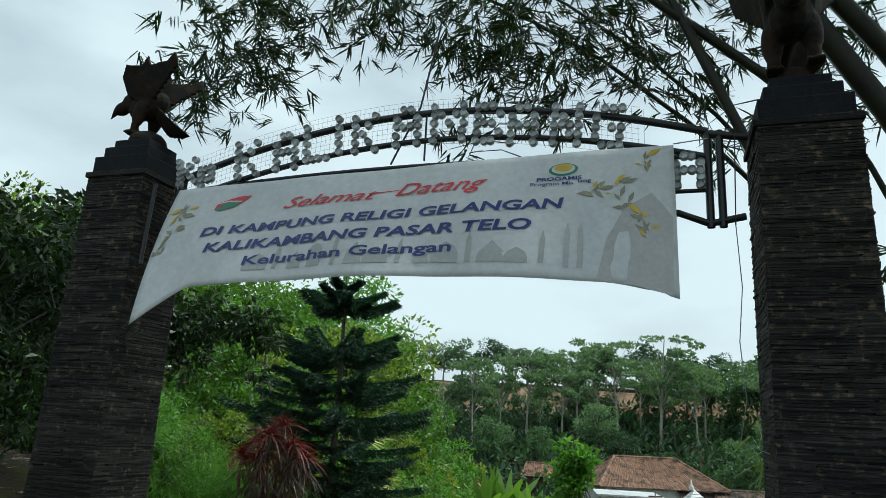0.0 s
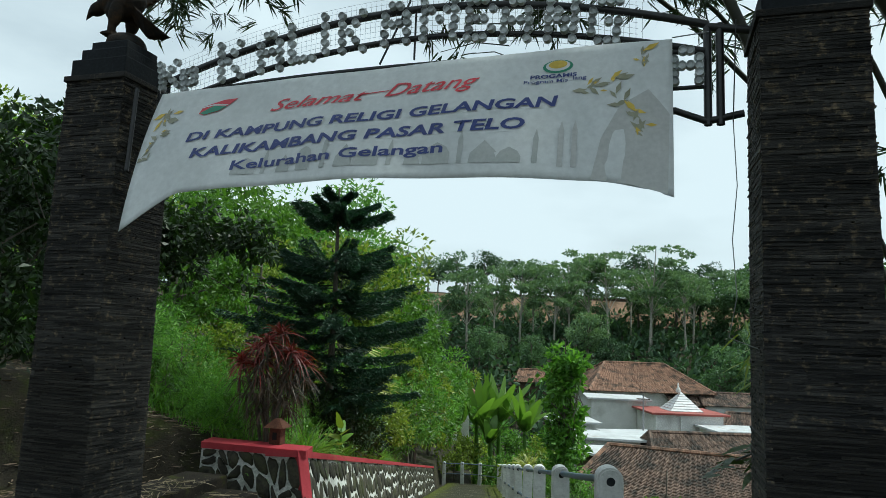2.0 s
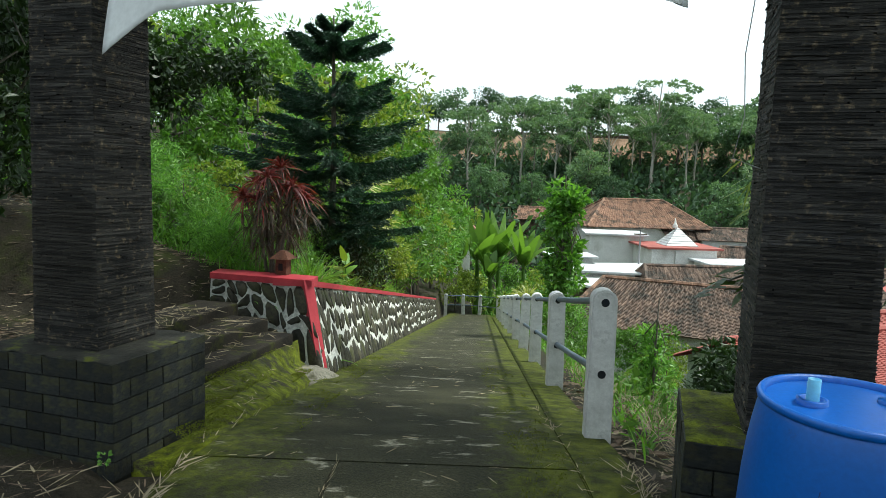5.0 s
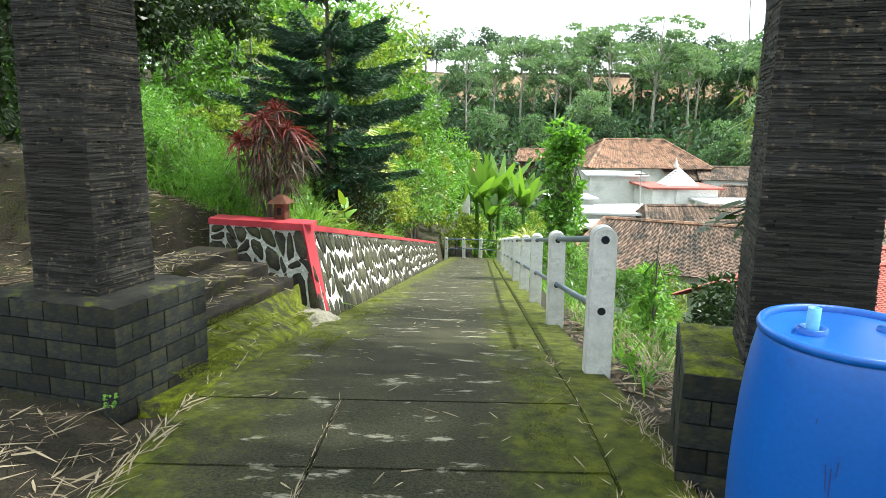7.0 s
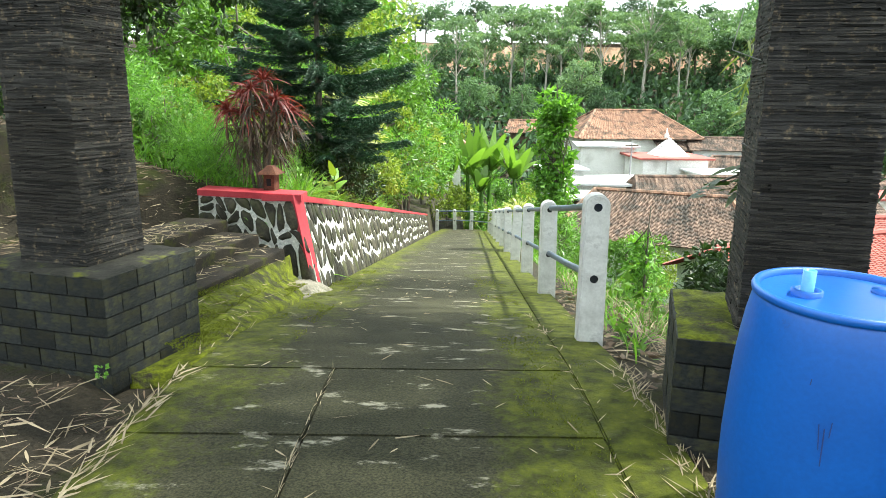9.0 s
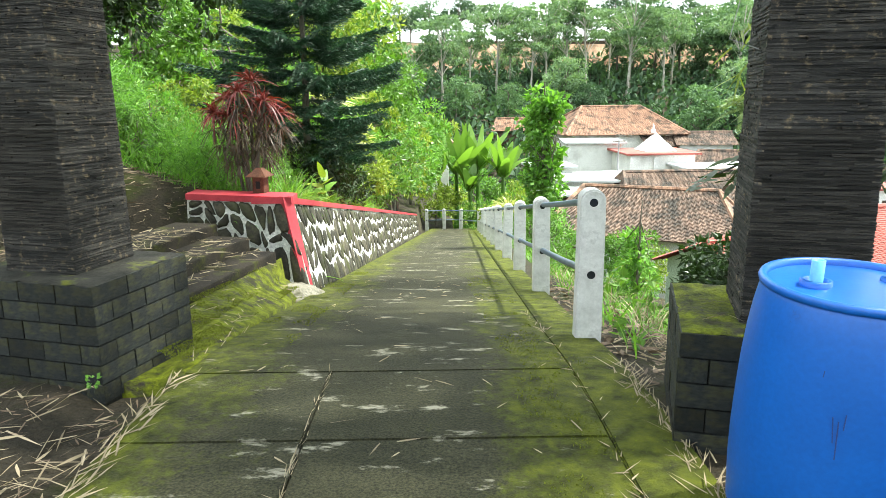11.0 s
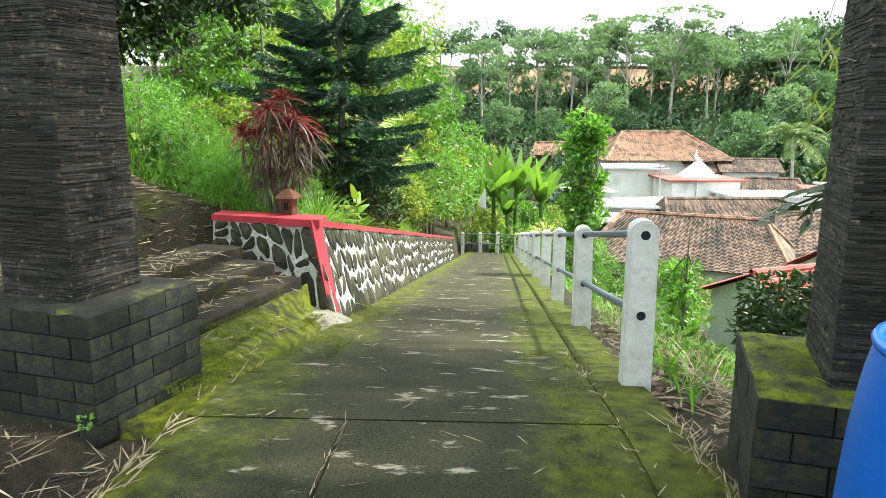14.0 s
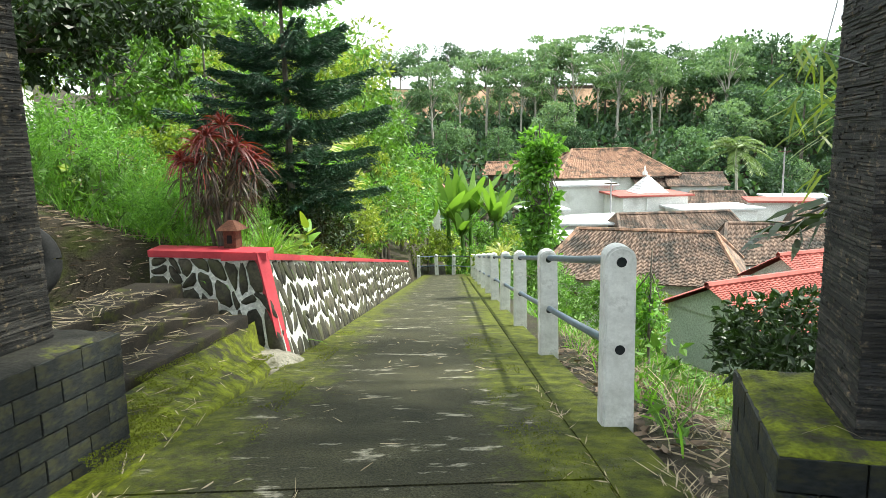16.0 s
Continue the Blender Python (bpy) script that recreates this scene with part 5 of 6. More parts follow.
# far trees: light-crowned, thin pale trunks
def albizia(base, h, seed_turn):
    th = thing("albizia_tree", "tall slender tree with a pale trunk and flat airy crown", "tree", Matrix.Translation(base), "tall trees on the far slope")
    t = np.linspace(0, 1, 8)[:, None]
    trunk = np.array([0, 0, -0.4]) + np.array([0.05 * h * math.sin(seed_turn), 0, h]) * t + np.cumsum(R.normal(size=(8, 3)) * 0.1, 0) * t
    wood = [tube(trunk, 0.20 * (1 - 0.7 * t[:, 0]), 6)]
    cen, rad = [], []
    for k in range(17):
        a, lvl = R.uniform(0, 6.3), R.uniform(0.58, 1.0)
        reach = h * 0.26 * (0.35 + 0.8 * R.rand()) * (1.15 - abs(lvl - 0.85))
        c = np.array([math.cos(a) * reach, math.sin(a) * reach, h * lvl + R.normal() * 0.3]) + trunk[-1] * [1, 1, 0]
        s = trunk[min(7, int(lvl * 7) - 1)]
        wood.append(tube([s, (s + c) / 2 + [0, 0, 0.3], c], [0.07, 0.05, 0.02], 4))
        cen.append(c)
        w = R.uniform(0.8, 1.7)
        rad.append((w, w, 0.24))
    part("trunk", np_mesh("trunk", *join(wood), True), M["pale_bark"], th)
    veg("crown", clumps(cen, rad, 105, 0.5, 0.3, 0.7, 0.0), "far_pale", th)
    return th


alb = [albizia(G(9, 97), 12.5, 0.0), albizia(G(19, 100), 14.0, 1.0), albizia(G(26.5, 95), 15.5, 2.0), albizia(G(1.5, 92), 11.5, 3.0)]
for k, (x, y, s) in enumerate(((13.5, 95, 0.95), (16.2, 99, 1.0), (21.5, 97, 1.03), (28, 99, 0.98), (31.5, 95, 1.02), (34.5, 101, 0.9), (39.5, 90, 1.0), (-2.5, 90, 0.85), (-6, 84, 0.9), (5.5, 99, 0.82), (43, 104, 0.8), (11.5, 103, 0.88), (26.5, 105, 0.9), (-10, 80, 0.9))):
    put(alb[k % 4], G(x, y), s * 0.9, 70 * k)

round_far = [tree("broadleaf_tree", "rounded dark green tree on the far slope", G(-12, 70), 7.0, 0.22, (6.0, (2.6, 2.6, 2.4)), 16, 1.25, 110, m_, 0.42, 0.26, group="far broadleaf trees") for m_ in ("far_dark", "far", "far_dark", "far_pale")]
spots = []
for k in range(120):
    x = R.uniform(-34, 74)
    y = R.uniform(66, 116)
    if x < 6 and y < 74 or (6 < x < 30 and y < 70):
        continue
    tall = R.uniform(0.55, 1.0) * (1.25 if x > 40 else 1.0)
    spots.append((x, y, tall if y < 92 or x > 42 else tall * 0.5))
for x, y, s in [(x + R.uniform(-1, 1), 123 + R.uniform(0, 6), R.uniform(0.7, 1.1)) for x in np.arange(-40, 80, 3.4)] + [(x + R.uniform(-1, 1), 112 - 0.25 * x, 1.7) for x in np.arange(46, 80, 4.2)]:
    spots.append((x, y, s))
for x, y, s in ((35.5, 112, 1.35), (37, 82, 1.1), (33, 78, 0.9), (43, 78, 1.35), (48, 74, 1.6), (55, 78, 1.9), (40, 86, 1.3), (60, 92, 2.0), (2, 108, 0.95), (4.5, 110, 0.8), (16.5, 109, 0.75), (19, 110, 0.85), (29, 110, 1.05), (31, 108, 1.0), (38.5, 109, 1.2), (41, 106, 1.2), (23.5, 111, 0.6), (11, 109, 0.6), (23, 80, 0.6), (3, 84, 0.8)):
    spots.append((x, y, s))
for k, (x, y, s) in enumerate(spots):
    put(round_far[k % 4], G(x, y, -0.4), s, 47 * k)
n = 24000
px_, py_ = R.uniform(-40, 85, n), R.uniform(64, 117, n)
pz = np.array([ground_z(a, b) for a, b in zip(px_, py_)]) + R.rand(n) ** 2 * 2.6
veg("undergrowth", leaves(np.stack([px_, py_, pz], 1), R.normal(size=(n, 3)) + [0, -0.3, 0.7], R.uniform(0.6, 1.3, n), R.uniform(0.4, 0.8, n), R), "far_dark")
tagged(bpy.data.objects["undergrowth"], "dense dark undergrowth covering the far slope", "undergrowth", kind="stuff")


def coconut(base, h, frond):
    th = thing("coconut_palm", "coconut palm with drooping yellow-green fronds", "palm", Matrix.Translation(base))
    part("trunk", np_mesh("trunk", *tube([(0, 0, -0.3), (0.15, 0, h * 0.5), (0, 0.1, h)], [0.2, 0.15, 0.12], 8), True), M["pale_bark"], th)
    for k in range(19):
        a, el = k * 2.4, R.uniform(-0.25, 1.1)
        d = np.array([math.cos(a) * math.cos(el), math.sin(a) * math.cos(el), math.sin(el)])
        s = np.linspace(0, 1, 9)[:, None]
        rib = np.array([0, 0.1, h]) + d * frond * s - np.array([0, 0, 1]) * frond * 0.55 * s ** 2
        u = np.linspace(0.08, 1, 34)
        pts = np.stack([np.interp(u, s[:, 0], rib[:, i]) for i in range(3)], 1)
        sd = unit(np.cross(d, [0, 0, 1.0]))
        way = np.concatenate([np.tile(sd + d * 0.5 - [0, 0, 0.7], (34, 1)), np.tile(-sd + d * 0.5 - [0, 0, 0.7], (34, 1))])
        veg("frond", join([tube(rib, 0.03, 4), leaves(np.concatenate([pts, pts]), way + R.normal(size=(68, 3)) * 0.1, frond * 0.24, 0.09, R)]), "palm", th)


coconut(G(29.4, 64.4), 8.4, 3.1)


# hillside trees behind the wall
hill = [("slope_tree", "feathery bright green tree on the hillside", "fern", 0.18, 0.055), ("slope_tree", "leafy yellow-green tree on the hillside", "yellow", 0.18, 0.085), ("slope_tree", "mid green leafy tree on the hillside", "shrub", 0.19, 0.095)]
hill_src = [tree(nm, lb, G(-5.5 - 1.2 * k, 19 + 2 * k), 4.4, 0.10, (3.6, (1.9, 1.9, 1.7)), 34, 0.58, 125, lf, L, W, group="hillside trees", limbs=12) for k, (nm, lb, lf, L, W) in enumerate(hill)]
for k, (x, y, s) in enumerate(((-3.4, 20.5, 0.8), (-9.5, 17, 1.0), (-8.0, 25, 1.5), (-12.5, 22, 1.3), (-5.0, 30, 1.6), (-10.5, 32, 1.9), (-15.5, 27, 1.6), (-3.0, 26, 0.9), (-6.3, 15.3, 0.85), (-17, 38, 2.0), (-8.5, 40, 1.9), (-3.2, 38, 1.3), (-13.0, 16.5, 0.9), (-21, 30, 1.6), (-24, 42, 2.2), (-5.5, 46, 1.7), (-13, 50, 2.2), (-4.0, 33, 1.6), (-2.2, 43, 1.6), (-4.8, 42, 2.2), (-2.6, 29, 1.2), (-7.5, 36, 2.4))):
    put(hill_src[k % 3], G(x, y, -0.2), s, 63 * k)
# thicket along the lower lane and round its end
thick = [tree("lane_shrub", lb, G(-2.0 - k, 21.5), 1.9, 0.05, (1.35, (0.95, 0.95, 0.95)), 24, 0.32, 85, lf, L, W, group="lane shrubs", limbs=8, category="shrub") for k, (lb, lf, L, W) in enumerate((("yellow-green leafy shrub above the wall", "yellow", 0.13, 0.068), ("fresh green shrub beside the lane", "shrub", 0.14, 0.072), ("bright feathery shrub beside the lane", "fern", 0.16, 0.04)))]
for k, (x, y, s) in enumerate(((-1.75, 17.5, 0.9), (-1.5, 20.0, 1.1), (-1.35, 24, 1.4), (-1.3, 27.5, 1.6), (-1.6, 30.5, 1.9), (-1.0, 34.5, 2.0), (0.3, 35.6, 1.2), (2.6, 34.5, 1.4), (3.6, 32, 1.4), (3.4, 27, 1.2), (4.6, 30, 1.6), (-3.4, 33, 2.4), (1.6, 40, 2.0), (-1.4, 41, 2.4), (5.0, 38, 2.0), (-3.0, 22, 1.3), (5.6, 46, 2.0), (3.0, 48, 2.2), (0.0, 48, 2.4), (3.4, 22.5, 1.0), (4.4, 25.0, 1.1), (7.5, 50, 1.8), (-2.2, 15.2, 0.7), (-3.4, 17.2, 0.9))):
    put(thick[k % 3], G(x, y, -0.1), s, 51 * k)
# shrubs on the steep slope under the railing and between the roofs
for k, (x, y, s) in enumerate(((3.3, 6.4, 0.28), (4.6, 7.4, 0.4), (5.0, 11.0, 0.35), (3.0, 14.0, 0.5), (5.6, 17.5, 0.7), (6.4, 20, 0.8), (8.0, 26, 1.2), (5.8, 5.4, 0.6), (6.8, 7.4, 0.8), (24, 56, 1.6), (19, 56.5, 1.5), (29, 57, 2.0), (31, 53, 2.0), (13.4, 57, 1.4), (9.0, 56, 1.6), (26.5, 42, 1.8), (7.0, 33, 1.6), (14, 27.5, 1.3), (6.2, 26.5, 0.9), (7.6, 27.0, 1.0), (8.8, 26.2, 1.0), (5.4, 24.0, 0.7))):
    put(thick[(k + 1) % 3], G(x, y, -0.15), s, 77 * k)

tree("slender_tree", "slender leafy green tree beside the lane", G(2.66, 15.2), 4.2, 0.05, (2.75, (0.34, 0.34, 1.7)), 34, 0.26, 75, "fern", 0.17, 0.10, limbs=26)
tree("slender_shrub", "small upright bush below the railing", G(3.03, 9.0), 2.0, 0.03, (1.15, (0.20, 0.20, 0.58)), 14, 0.14, 38, "fern", 0.10, 0.055, limbs=12, category="shrub")
tree("dark_shrub", "dark glossy bush beside the pedestal", G(2.55, 4.9), 1.2, 0.03, (0.02 - ground_z(2.55, 4.9), (0.42, 0.42, 0.30)), 20, 0.19, 110, "dark", 0.075, 0.04, limbs=8, category="shrub")
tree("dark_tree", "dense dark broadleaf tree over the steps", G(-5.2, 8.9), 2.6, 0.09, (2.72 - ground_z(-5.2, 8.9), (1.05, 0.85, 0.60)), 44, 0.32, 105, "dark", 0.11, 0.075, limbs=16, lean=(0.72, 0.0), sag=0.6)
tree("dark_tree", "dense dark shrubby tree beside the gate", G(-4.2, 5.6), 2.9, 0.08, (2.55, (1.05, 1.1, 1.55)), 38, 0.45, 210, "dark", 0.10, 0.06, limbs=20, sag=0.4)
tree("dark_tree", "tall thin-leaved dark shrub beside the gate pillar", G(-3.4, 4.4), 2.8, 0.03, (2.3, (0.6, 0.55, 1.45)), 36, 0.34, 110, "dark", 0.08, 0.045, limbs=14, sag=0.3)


spray_p, spray_r = [], []
for k in range(26):
    u = R.rand()
    spray_p.append((-3.3 + 1.15 * u + R.normal() * 0.08, 8.7 + R.normal() * 0.25, 2.95 - 0.30 * u + R.normal() * 0.14))
    spray_r.append((0.13, 0.13, 0.12))
trail = thing("hanging_branch", "dark leafy branch trailing from the tree over the steps", "branch", Matrix.Translation((-3.6, 8.75, 2.9)))
part("twig", np_mesh("twig", *tube([(-0.6, 0, 0.0), (0.5, 0, 0.12), (1.4, -0.05, -0.12)], [0.03, 0.018, 0.006], 6), True), M["culm"], trail)
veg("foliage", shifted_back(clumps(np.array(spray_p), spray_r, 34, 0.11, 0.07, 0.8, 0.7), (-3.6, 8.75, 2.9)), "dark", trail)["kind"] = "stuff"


# dark tiered conifer
def araucaria(base, tiers):
    th = thing("araucaria_tree", "dark green tiered conifer with flat layered branches", "tree", Matrix.Translation(base))
    top = tiers[-1][0] + 0.25
    part("trunk", np_mesh("trunk", *tube([(0, 0, -0.3), (0.04, 0, top * 0.5), (0, 0, top)], [0.09, 0.055, 0.018], 8), True), M["bark"], th)
    for z, reach, rise in tiers:
        nb = 7 if reach > 0.6 else 5
        a0 = R.uniform(0, 6.3)
        out = []
        for b in range(nb):
            a = a0 + b * 2 * math.pi / nb + R.normal() * 0.14
            d = np.array([math.cos(a), math.sin(a), 0.0])
            ln = reach * R.uniform(0.72, 1.14)
            s = np.linspace(0, 1, 7)[:, None]
            rib = np.array([0.0, 0, z + R.normal() * 0.08]) + d * ln * s + np.array([0, 0, 1]) * ln * ((rise - 0.16) * s + 0.16 * s ** 2.4)
            out.append(tube(rib, 0.014 * (1 - 0.7 * s[:, 0]), 5))
            side = np.array([-d[1], d[0], 0])
            for t in np.linspace(0.10, 0.99, 24):
                p0 = np.array([np.interp(t, s[:, 0], rib[:, i]) for i in range(3)])
                for sg in (-1, 1):
                    tl = min(0.40, ln * 0.32) * (1.05 - 0.72 * t) * R.uniform(0.8, 1.15)
                    tw = unit(side * sg * 0.8 + d * 0.8 - np.array([0, 0, 0.22]))
                    m_ = 26
                    u = R.rand(m_)[:, None]
                    pp = p0 + tw * tl * u - np.array([0, 0, 0.30]) * tl * u ** 2
                    out.append(leaves(pp, R.normal(size=(m_, 3)) * 0.42 + tw + d * 0.3 + [0, 0, 0.05], 0.095, 0.019, R))
        veg("branch_tier", join(out), "needle", th)
    return th


ABASE = G(-2.15, 12.4)
tz = ABASE[2]
araucaria(ABASE, [(0.35 - tz, 1.4, 0.0), (0.62 - tz, 1.5, 0.0), (0.92 - tz, 1.6, 0.02), (1.22 - tz, 1.75, 0.05), (1.52 - tz, 1.75, 0.08), (1.78 - tz, 1.85, 0.10), (2.12 - tz, 1.5, 0.10), (2.34 - tz, 1.45, 0.12), (2.72 - tz, 1.25, 0.20), (2.90 - tz, 1.3, 0.26), (3.72 - tz, 0.95, 0.22), (3.86 - tz, 0.70, 0.32), (4.12 - tz, 0.34, 0.4)])


def rosette(n, L, W, droop, up=(0.1, 1.2)):
    a, el = R.uniform(0, 6.28, n), R.uniform(*up, n)
    d = np.stack([np.cos(a) * np.cos(el), np.sin(a) * np.cos(el), np.sin(el)], 1)
    return blades(np.zeros((n, 3)) + d * 0.02, d, L * R.uniform(0.7, 1.15, n), W, droop * R.uniform(0.5, 1.3, n), R, 5)


def shifted(piece, at):
    return piece[0] + np.asarray(at), piece[1]


# bushes on the grassy bank and under the conifer
for k, (x, y, s) in enumerate(((-2.9, 9.2, 0.40), (-3.6, 8.6, 0.36), (-3.9, 9.8, 0.55), (-3.0, 10.6, 0.55), (-4.8, 10.4, 0.6), (-5.4, 9.4, 0.5), (-6.4, 10.6, 0.7), (-4.2, 11.6, 0.65), (-5.6, 12.2, 0.75), (-7.4, 11.8, 0.8), (-3.4, 12.6, 0.7), (-4.6, 14.0, 0.8), (-6.6, 14.2, 0.9), (-8.6, 13.4, 0.95), (-2.5, 8.4, 0.3), (-3.3, 14.8, 0.8))):
    put(thick[(2, 1, 2, 0)[k % 4]], G(x, y, -0.08), s, 39 * k)
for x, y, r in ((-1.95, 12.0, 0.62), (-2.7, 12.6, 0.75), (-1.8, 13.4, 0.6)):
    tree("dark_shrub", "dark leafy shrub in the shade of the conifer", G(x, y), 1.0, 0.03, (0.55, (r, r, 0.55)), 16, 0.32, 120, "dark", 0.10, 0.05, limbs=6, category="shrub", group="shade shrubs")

# red cordyline
cord = thing("cordyline", "cordyline with dark red strap leaves and brown skirt", "shrub", Matrix.Translation(G(-1.88, 7.45)))
cz = 1.50 - ground_z(-1.88, 7.45)
heads = [(0.05, 0, cz + 0.05), (-0.22, 0.05, cz - 0.14), (0.20, -0.05, cz - 0.16), (-0.06, -0.15, cz - 0.06), (-0.36, 0.0, cz - 0.30), (0.30, 0.08, cz - 0.30), (0.1, 0.15, cz - 0.2), (-0.15, -0.1, cz - 0.32)]
for h in heads:
    part("stem", np_mesh("stem", *tube([(h[0] * 0.15, h[1] * 0.15, -0.1), (h[0] * 0.5, h[1] * 0.5, h[2] * 0.6), h], [0.022, 0.018, 0.014], 6), True), M["bark"], cord)
    veg("leaf_head", shifted(rosette(62, 0.31, 0.022, 0.85, (-0.1, 1.5)), h), "red", cord)
veg("dead_leaves", join([shifted(rosette(34, 0.25, 0.014, 0.9, (-0.8, 0.5)), (h[0] * (1.1 - 0.25 * j), h[1], h[2] - 0.16 - 0.17 * j)) for h in heads for j in (0, 1, 2)]), "brown", cord, "brown drooping leaves")

# banana plants past the end of the lane
for k, (x, y, s) in enumerate(((1.4, 36.5, 1.08), (2.6, 37.2, 1.12), (3.9, 36.4, 1.0), (0.5, 38.5, 1.0), (2.1, 35.8, 0.8))):
    bn = thing("banana_plant", "banana plant with broad torn leaves", "banana plant", Matrix.Translation((x, y, -5.9)), "banana plants")
    part("stem", np_mesh("stem", *tube([(0, 0, -0.5), (0.05, 0, 1.2), (0, 0, 3.1 * s)], [0.16, 0.13, 0.08], 8), True), LEAF["shrub"], bn)
    for j in range(12):
        a, el = j * 2.4 + k, R.uniform(0.75, 1.4)
        d = np.array([[math.cos(a) * math.cos(el), math.sin(a) * math.cos(el), math.sin(el)]])
        veg("leaf", blades(np.array([[0, 0, 2.9 * s]]), d, 2.7 * s, 0.66, R.uniform(0.05, 0.42), R, 8), "banana", bn)

# spiky striped plants, lilies and tufts
for k, (x, y, up, n_, L, W, dr, mat, lb) in enumerate((
        (2.5, 21.0, 1.0, 60, 0.8, 0.07, 0.5, "striped", "cream-striped spiky plant beside the railing"),
        (-2.2, 16.2, 2.5, 55, 0.85, 0.08, 0.4, "striped", "tall pale spiky dracaena on the slope"),
        (-1.75, 18.6, 1.9, 55, 0.8, 0.08, 0.4, "striped", "pale spiky dracaena above the wall"),
        (-1.9, 15.0, 1.4, 45, 0.7, 0.07, 0.4, "striped", "pale spiky dracaena behind the conifer"),
        (-5.6, 13.6, 1.2, 40, 0.7, 0.08, 0.35, "shrub", "spiky agave-like plant high on the bank"),
        (-4.4, 12.0, 0.5, 30, 0.6, 0.09, 0.3, "fern", "bright green broad strap-leaved plant"),
        (-1.42, 7.45, 0.1, 22, 0.62, 0.07, 0.5, "fern", "bright green strap-leaved plant behind the coping"),
        (-1.66, 9.6, 0.1, 26, 0.6, 0.10, 0.55, "shrub", "broad-leaved lily behind the wall"),
        (-1.55, 10.8, 0.1, 26, 0.55, 0.10, 0.55, "shrub", "broad-leaved lily behind the wall"),
        (-1.60, 12.3, 0.1, 26, 0.55, 0.10, 0.6, "shrub", "broad-leaved lily behind the wall"))):
    gz_ = ground_z(x, y)
    pl = thing("spiky_plant" if up > 0.4 else "lily_clump", lb, "plant", Matrix.Translation((x, y, gz_)))
    if up > 0.4:
        part("stem", np_mesh("stem", *tube([(0, 0, -0.2), (0.06, 0, up * 0.6), (0, 0, up)], [0.04, 0.03, 0.025], 6), True), M["bark"], pl)
    veg("leaf_rosette", shifted(rosette(n_, L, W, dr, (0.0, 1.4)), (0, 0, up)), mat, pl)
tufts = []
for x, y in ((-1.62, 8.2), (-1.75, 8.9), (-2.2, 8.2), (-1.9, 9.4), (-1.55, 13.6), (-2.6, 9.2), (-1.5, 15.5)):
    tufts.append(shifted(rosette(120, 0.95, 0.018, 0.75, (0.7, 1.5)), G(x, y)))
tagged(veg("grass_tuft", join(tufts), "grass"), "long arching grass tufts behind the wall", "grass", kind="stuff")


def scatter_blades(n, x0, x1, y0, y1, keep, L, W, droop, tilt=0.45):
    x, y = R.uniform(x0, x1, n), R.uniform(y0, y1, n)
    ok = np.array([keep(a, b) for a, b in zip(x, y)])
    x, y = x[ok], y[ok]
    z = np.array([ground_z(a, b) for a, b in zip(x, y)])
    d = R.normal(size=(len(x), 3)) * tilt + [0, 0, 1]
    return blades(np.stack([x, y, z - 0.02], 1), d, L * R.uniform(0.5, 1.3, len(x)), W, droop, R, 3)


def patchy(x, y, f=0.8, lim=-0.1):
    return noise.noise((x * f, y * f, 11.0)) > lim


on_bank = lambda x, y: x < road_mid(y) - 1.75 and y + 0.55 * (x + 2.6) > 7.35
tagged(veg("bank_grass", scatter_blades(30000, -11, -1.3, 7.1, 20, lambda x, y: on_bank(x, y) and patchy(x, y, 1.3, -0.08), 0.55, 0.016, 0.35), "grass"), "lush bright grass covering the bank", "grass", kind="stuff")
n = 9000
bx_, by_ = R.uniform(-8.5, -2.2, n), R.uniform(7.6, 14, n)
ok = np.array([on_bank(a, b) and patchy(a, b, 0.7, -0.05) for a, b in zip(bx_, by_)])
bx_, by_ = bx_[ok], by_[ok]
stems = []
for a, b in list(zip(bx_, by_))[:2300]:
    h = R.uniform(0.35, 1.0) * (0.75 + 0.7 * max(0.0, noise.noise((a * 1.1, b * 1.1, 21.0))))
    lean_ = R.normal(size=2) * 0.12
    for j in range(5):
        base_u = 0.25 + 0.16 * j
        ang = R.uniform(0, 6.28)
        u = R.rand(9)
        out_ = (0.03 + 0.20 * (1.05 - base_u)) * u
        p = np.stack([a + lean_[0] * base_u + np.cos(ang) * out_, b + lean_[1] * base_u + np.sin(ang) * out_, ground_z(a, b) + h * base_u + 0.16 * u], 1)
        stems.append(leaves(p, R.normal(size=(9, 3)) * 0.5 + [math.cos(ang) * 0.6, math.sin(ang) * 0.6, 0.55], R.uniform(0.05, 0.12, 9), 0.012, R))
tagged(veg("feathery_weeds", join(stems), "fern"), "feathery bright green weeds on the bank", "weeds", kind="stuff")
n = 16000
lx, ly = R.uniform(-9, -1.6, n), R.uniform(7.4, 16, n)
ok = np.array([on_bank(a, b) and patchy(a, b, 1.6, 0.02) for a, b in zip(lx, ly)])
lx, ly = lx[ok], ly[ok]
lz = np.array([ground_z(a, b) for a, b in zip(lx, ly)]) + R.rand(len(lx)) ** 1.3 * 0.55
tagged(veg("bank_weeds", leaves(np.stack([lx, ly, lz], 1), R.normal(size=(len(lx), 3)) * 0.9 + [0, -0.2, 0.5], R.uniform(0.06, 0.16, len(lx)), R.uniform(0.03, 0.07, len(lx)), R), "shrub"), "leafy weeds standing in the bank grass", "weeds", kind="stuff")
tagged(veg("bank_stalks", scatter_blades(2200, -9, -1.6, 7.4, 15, lambda x, y: on_bank(x, y) and patchy(x, y, 0.9, 0.1), 0.75, 0.011, 0.35, 0.35), M["straw"]), "dry brown stalks in the bank grass", "dry grass", kind="stuff")
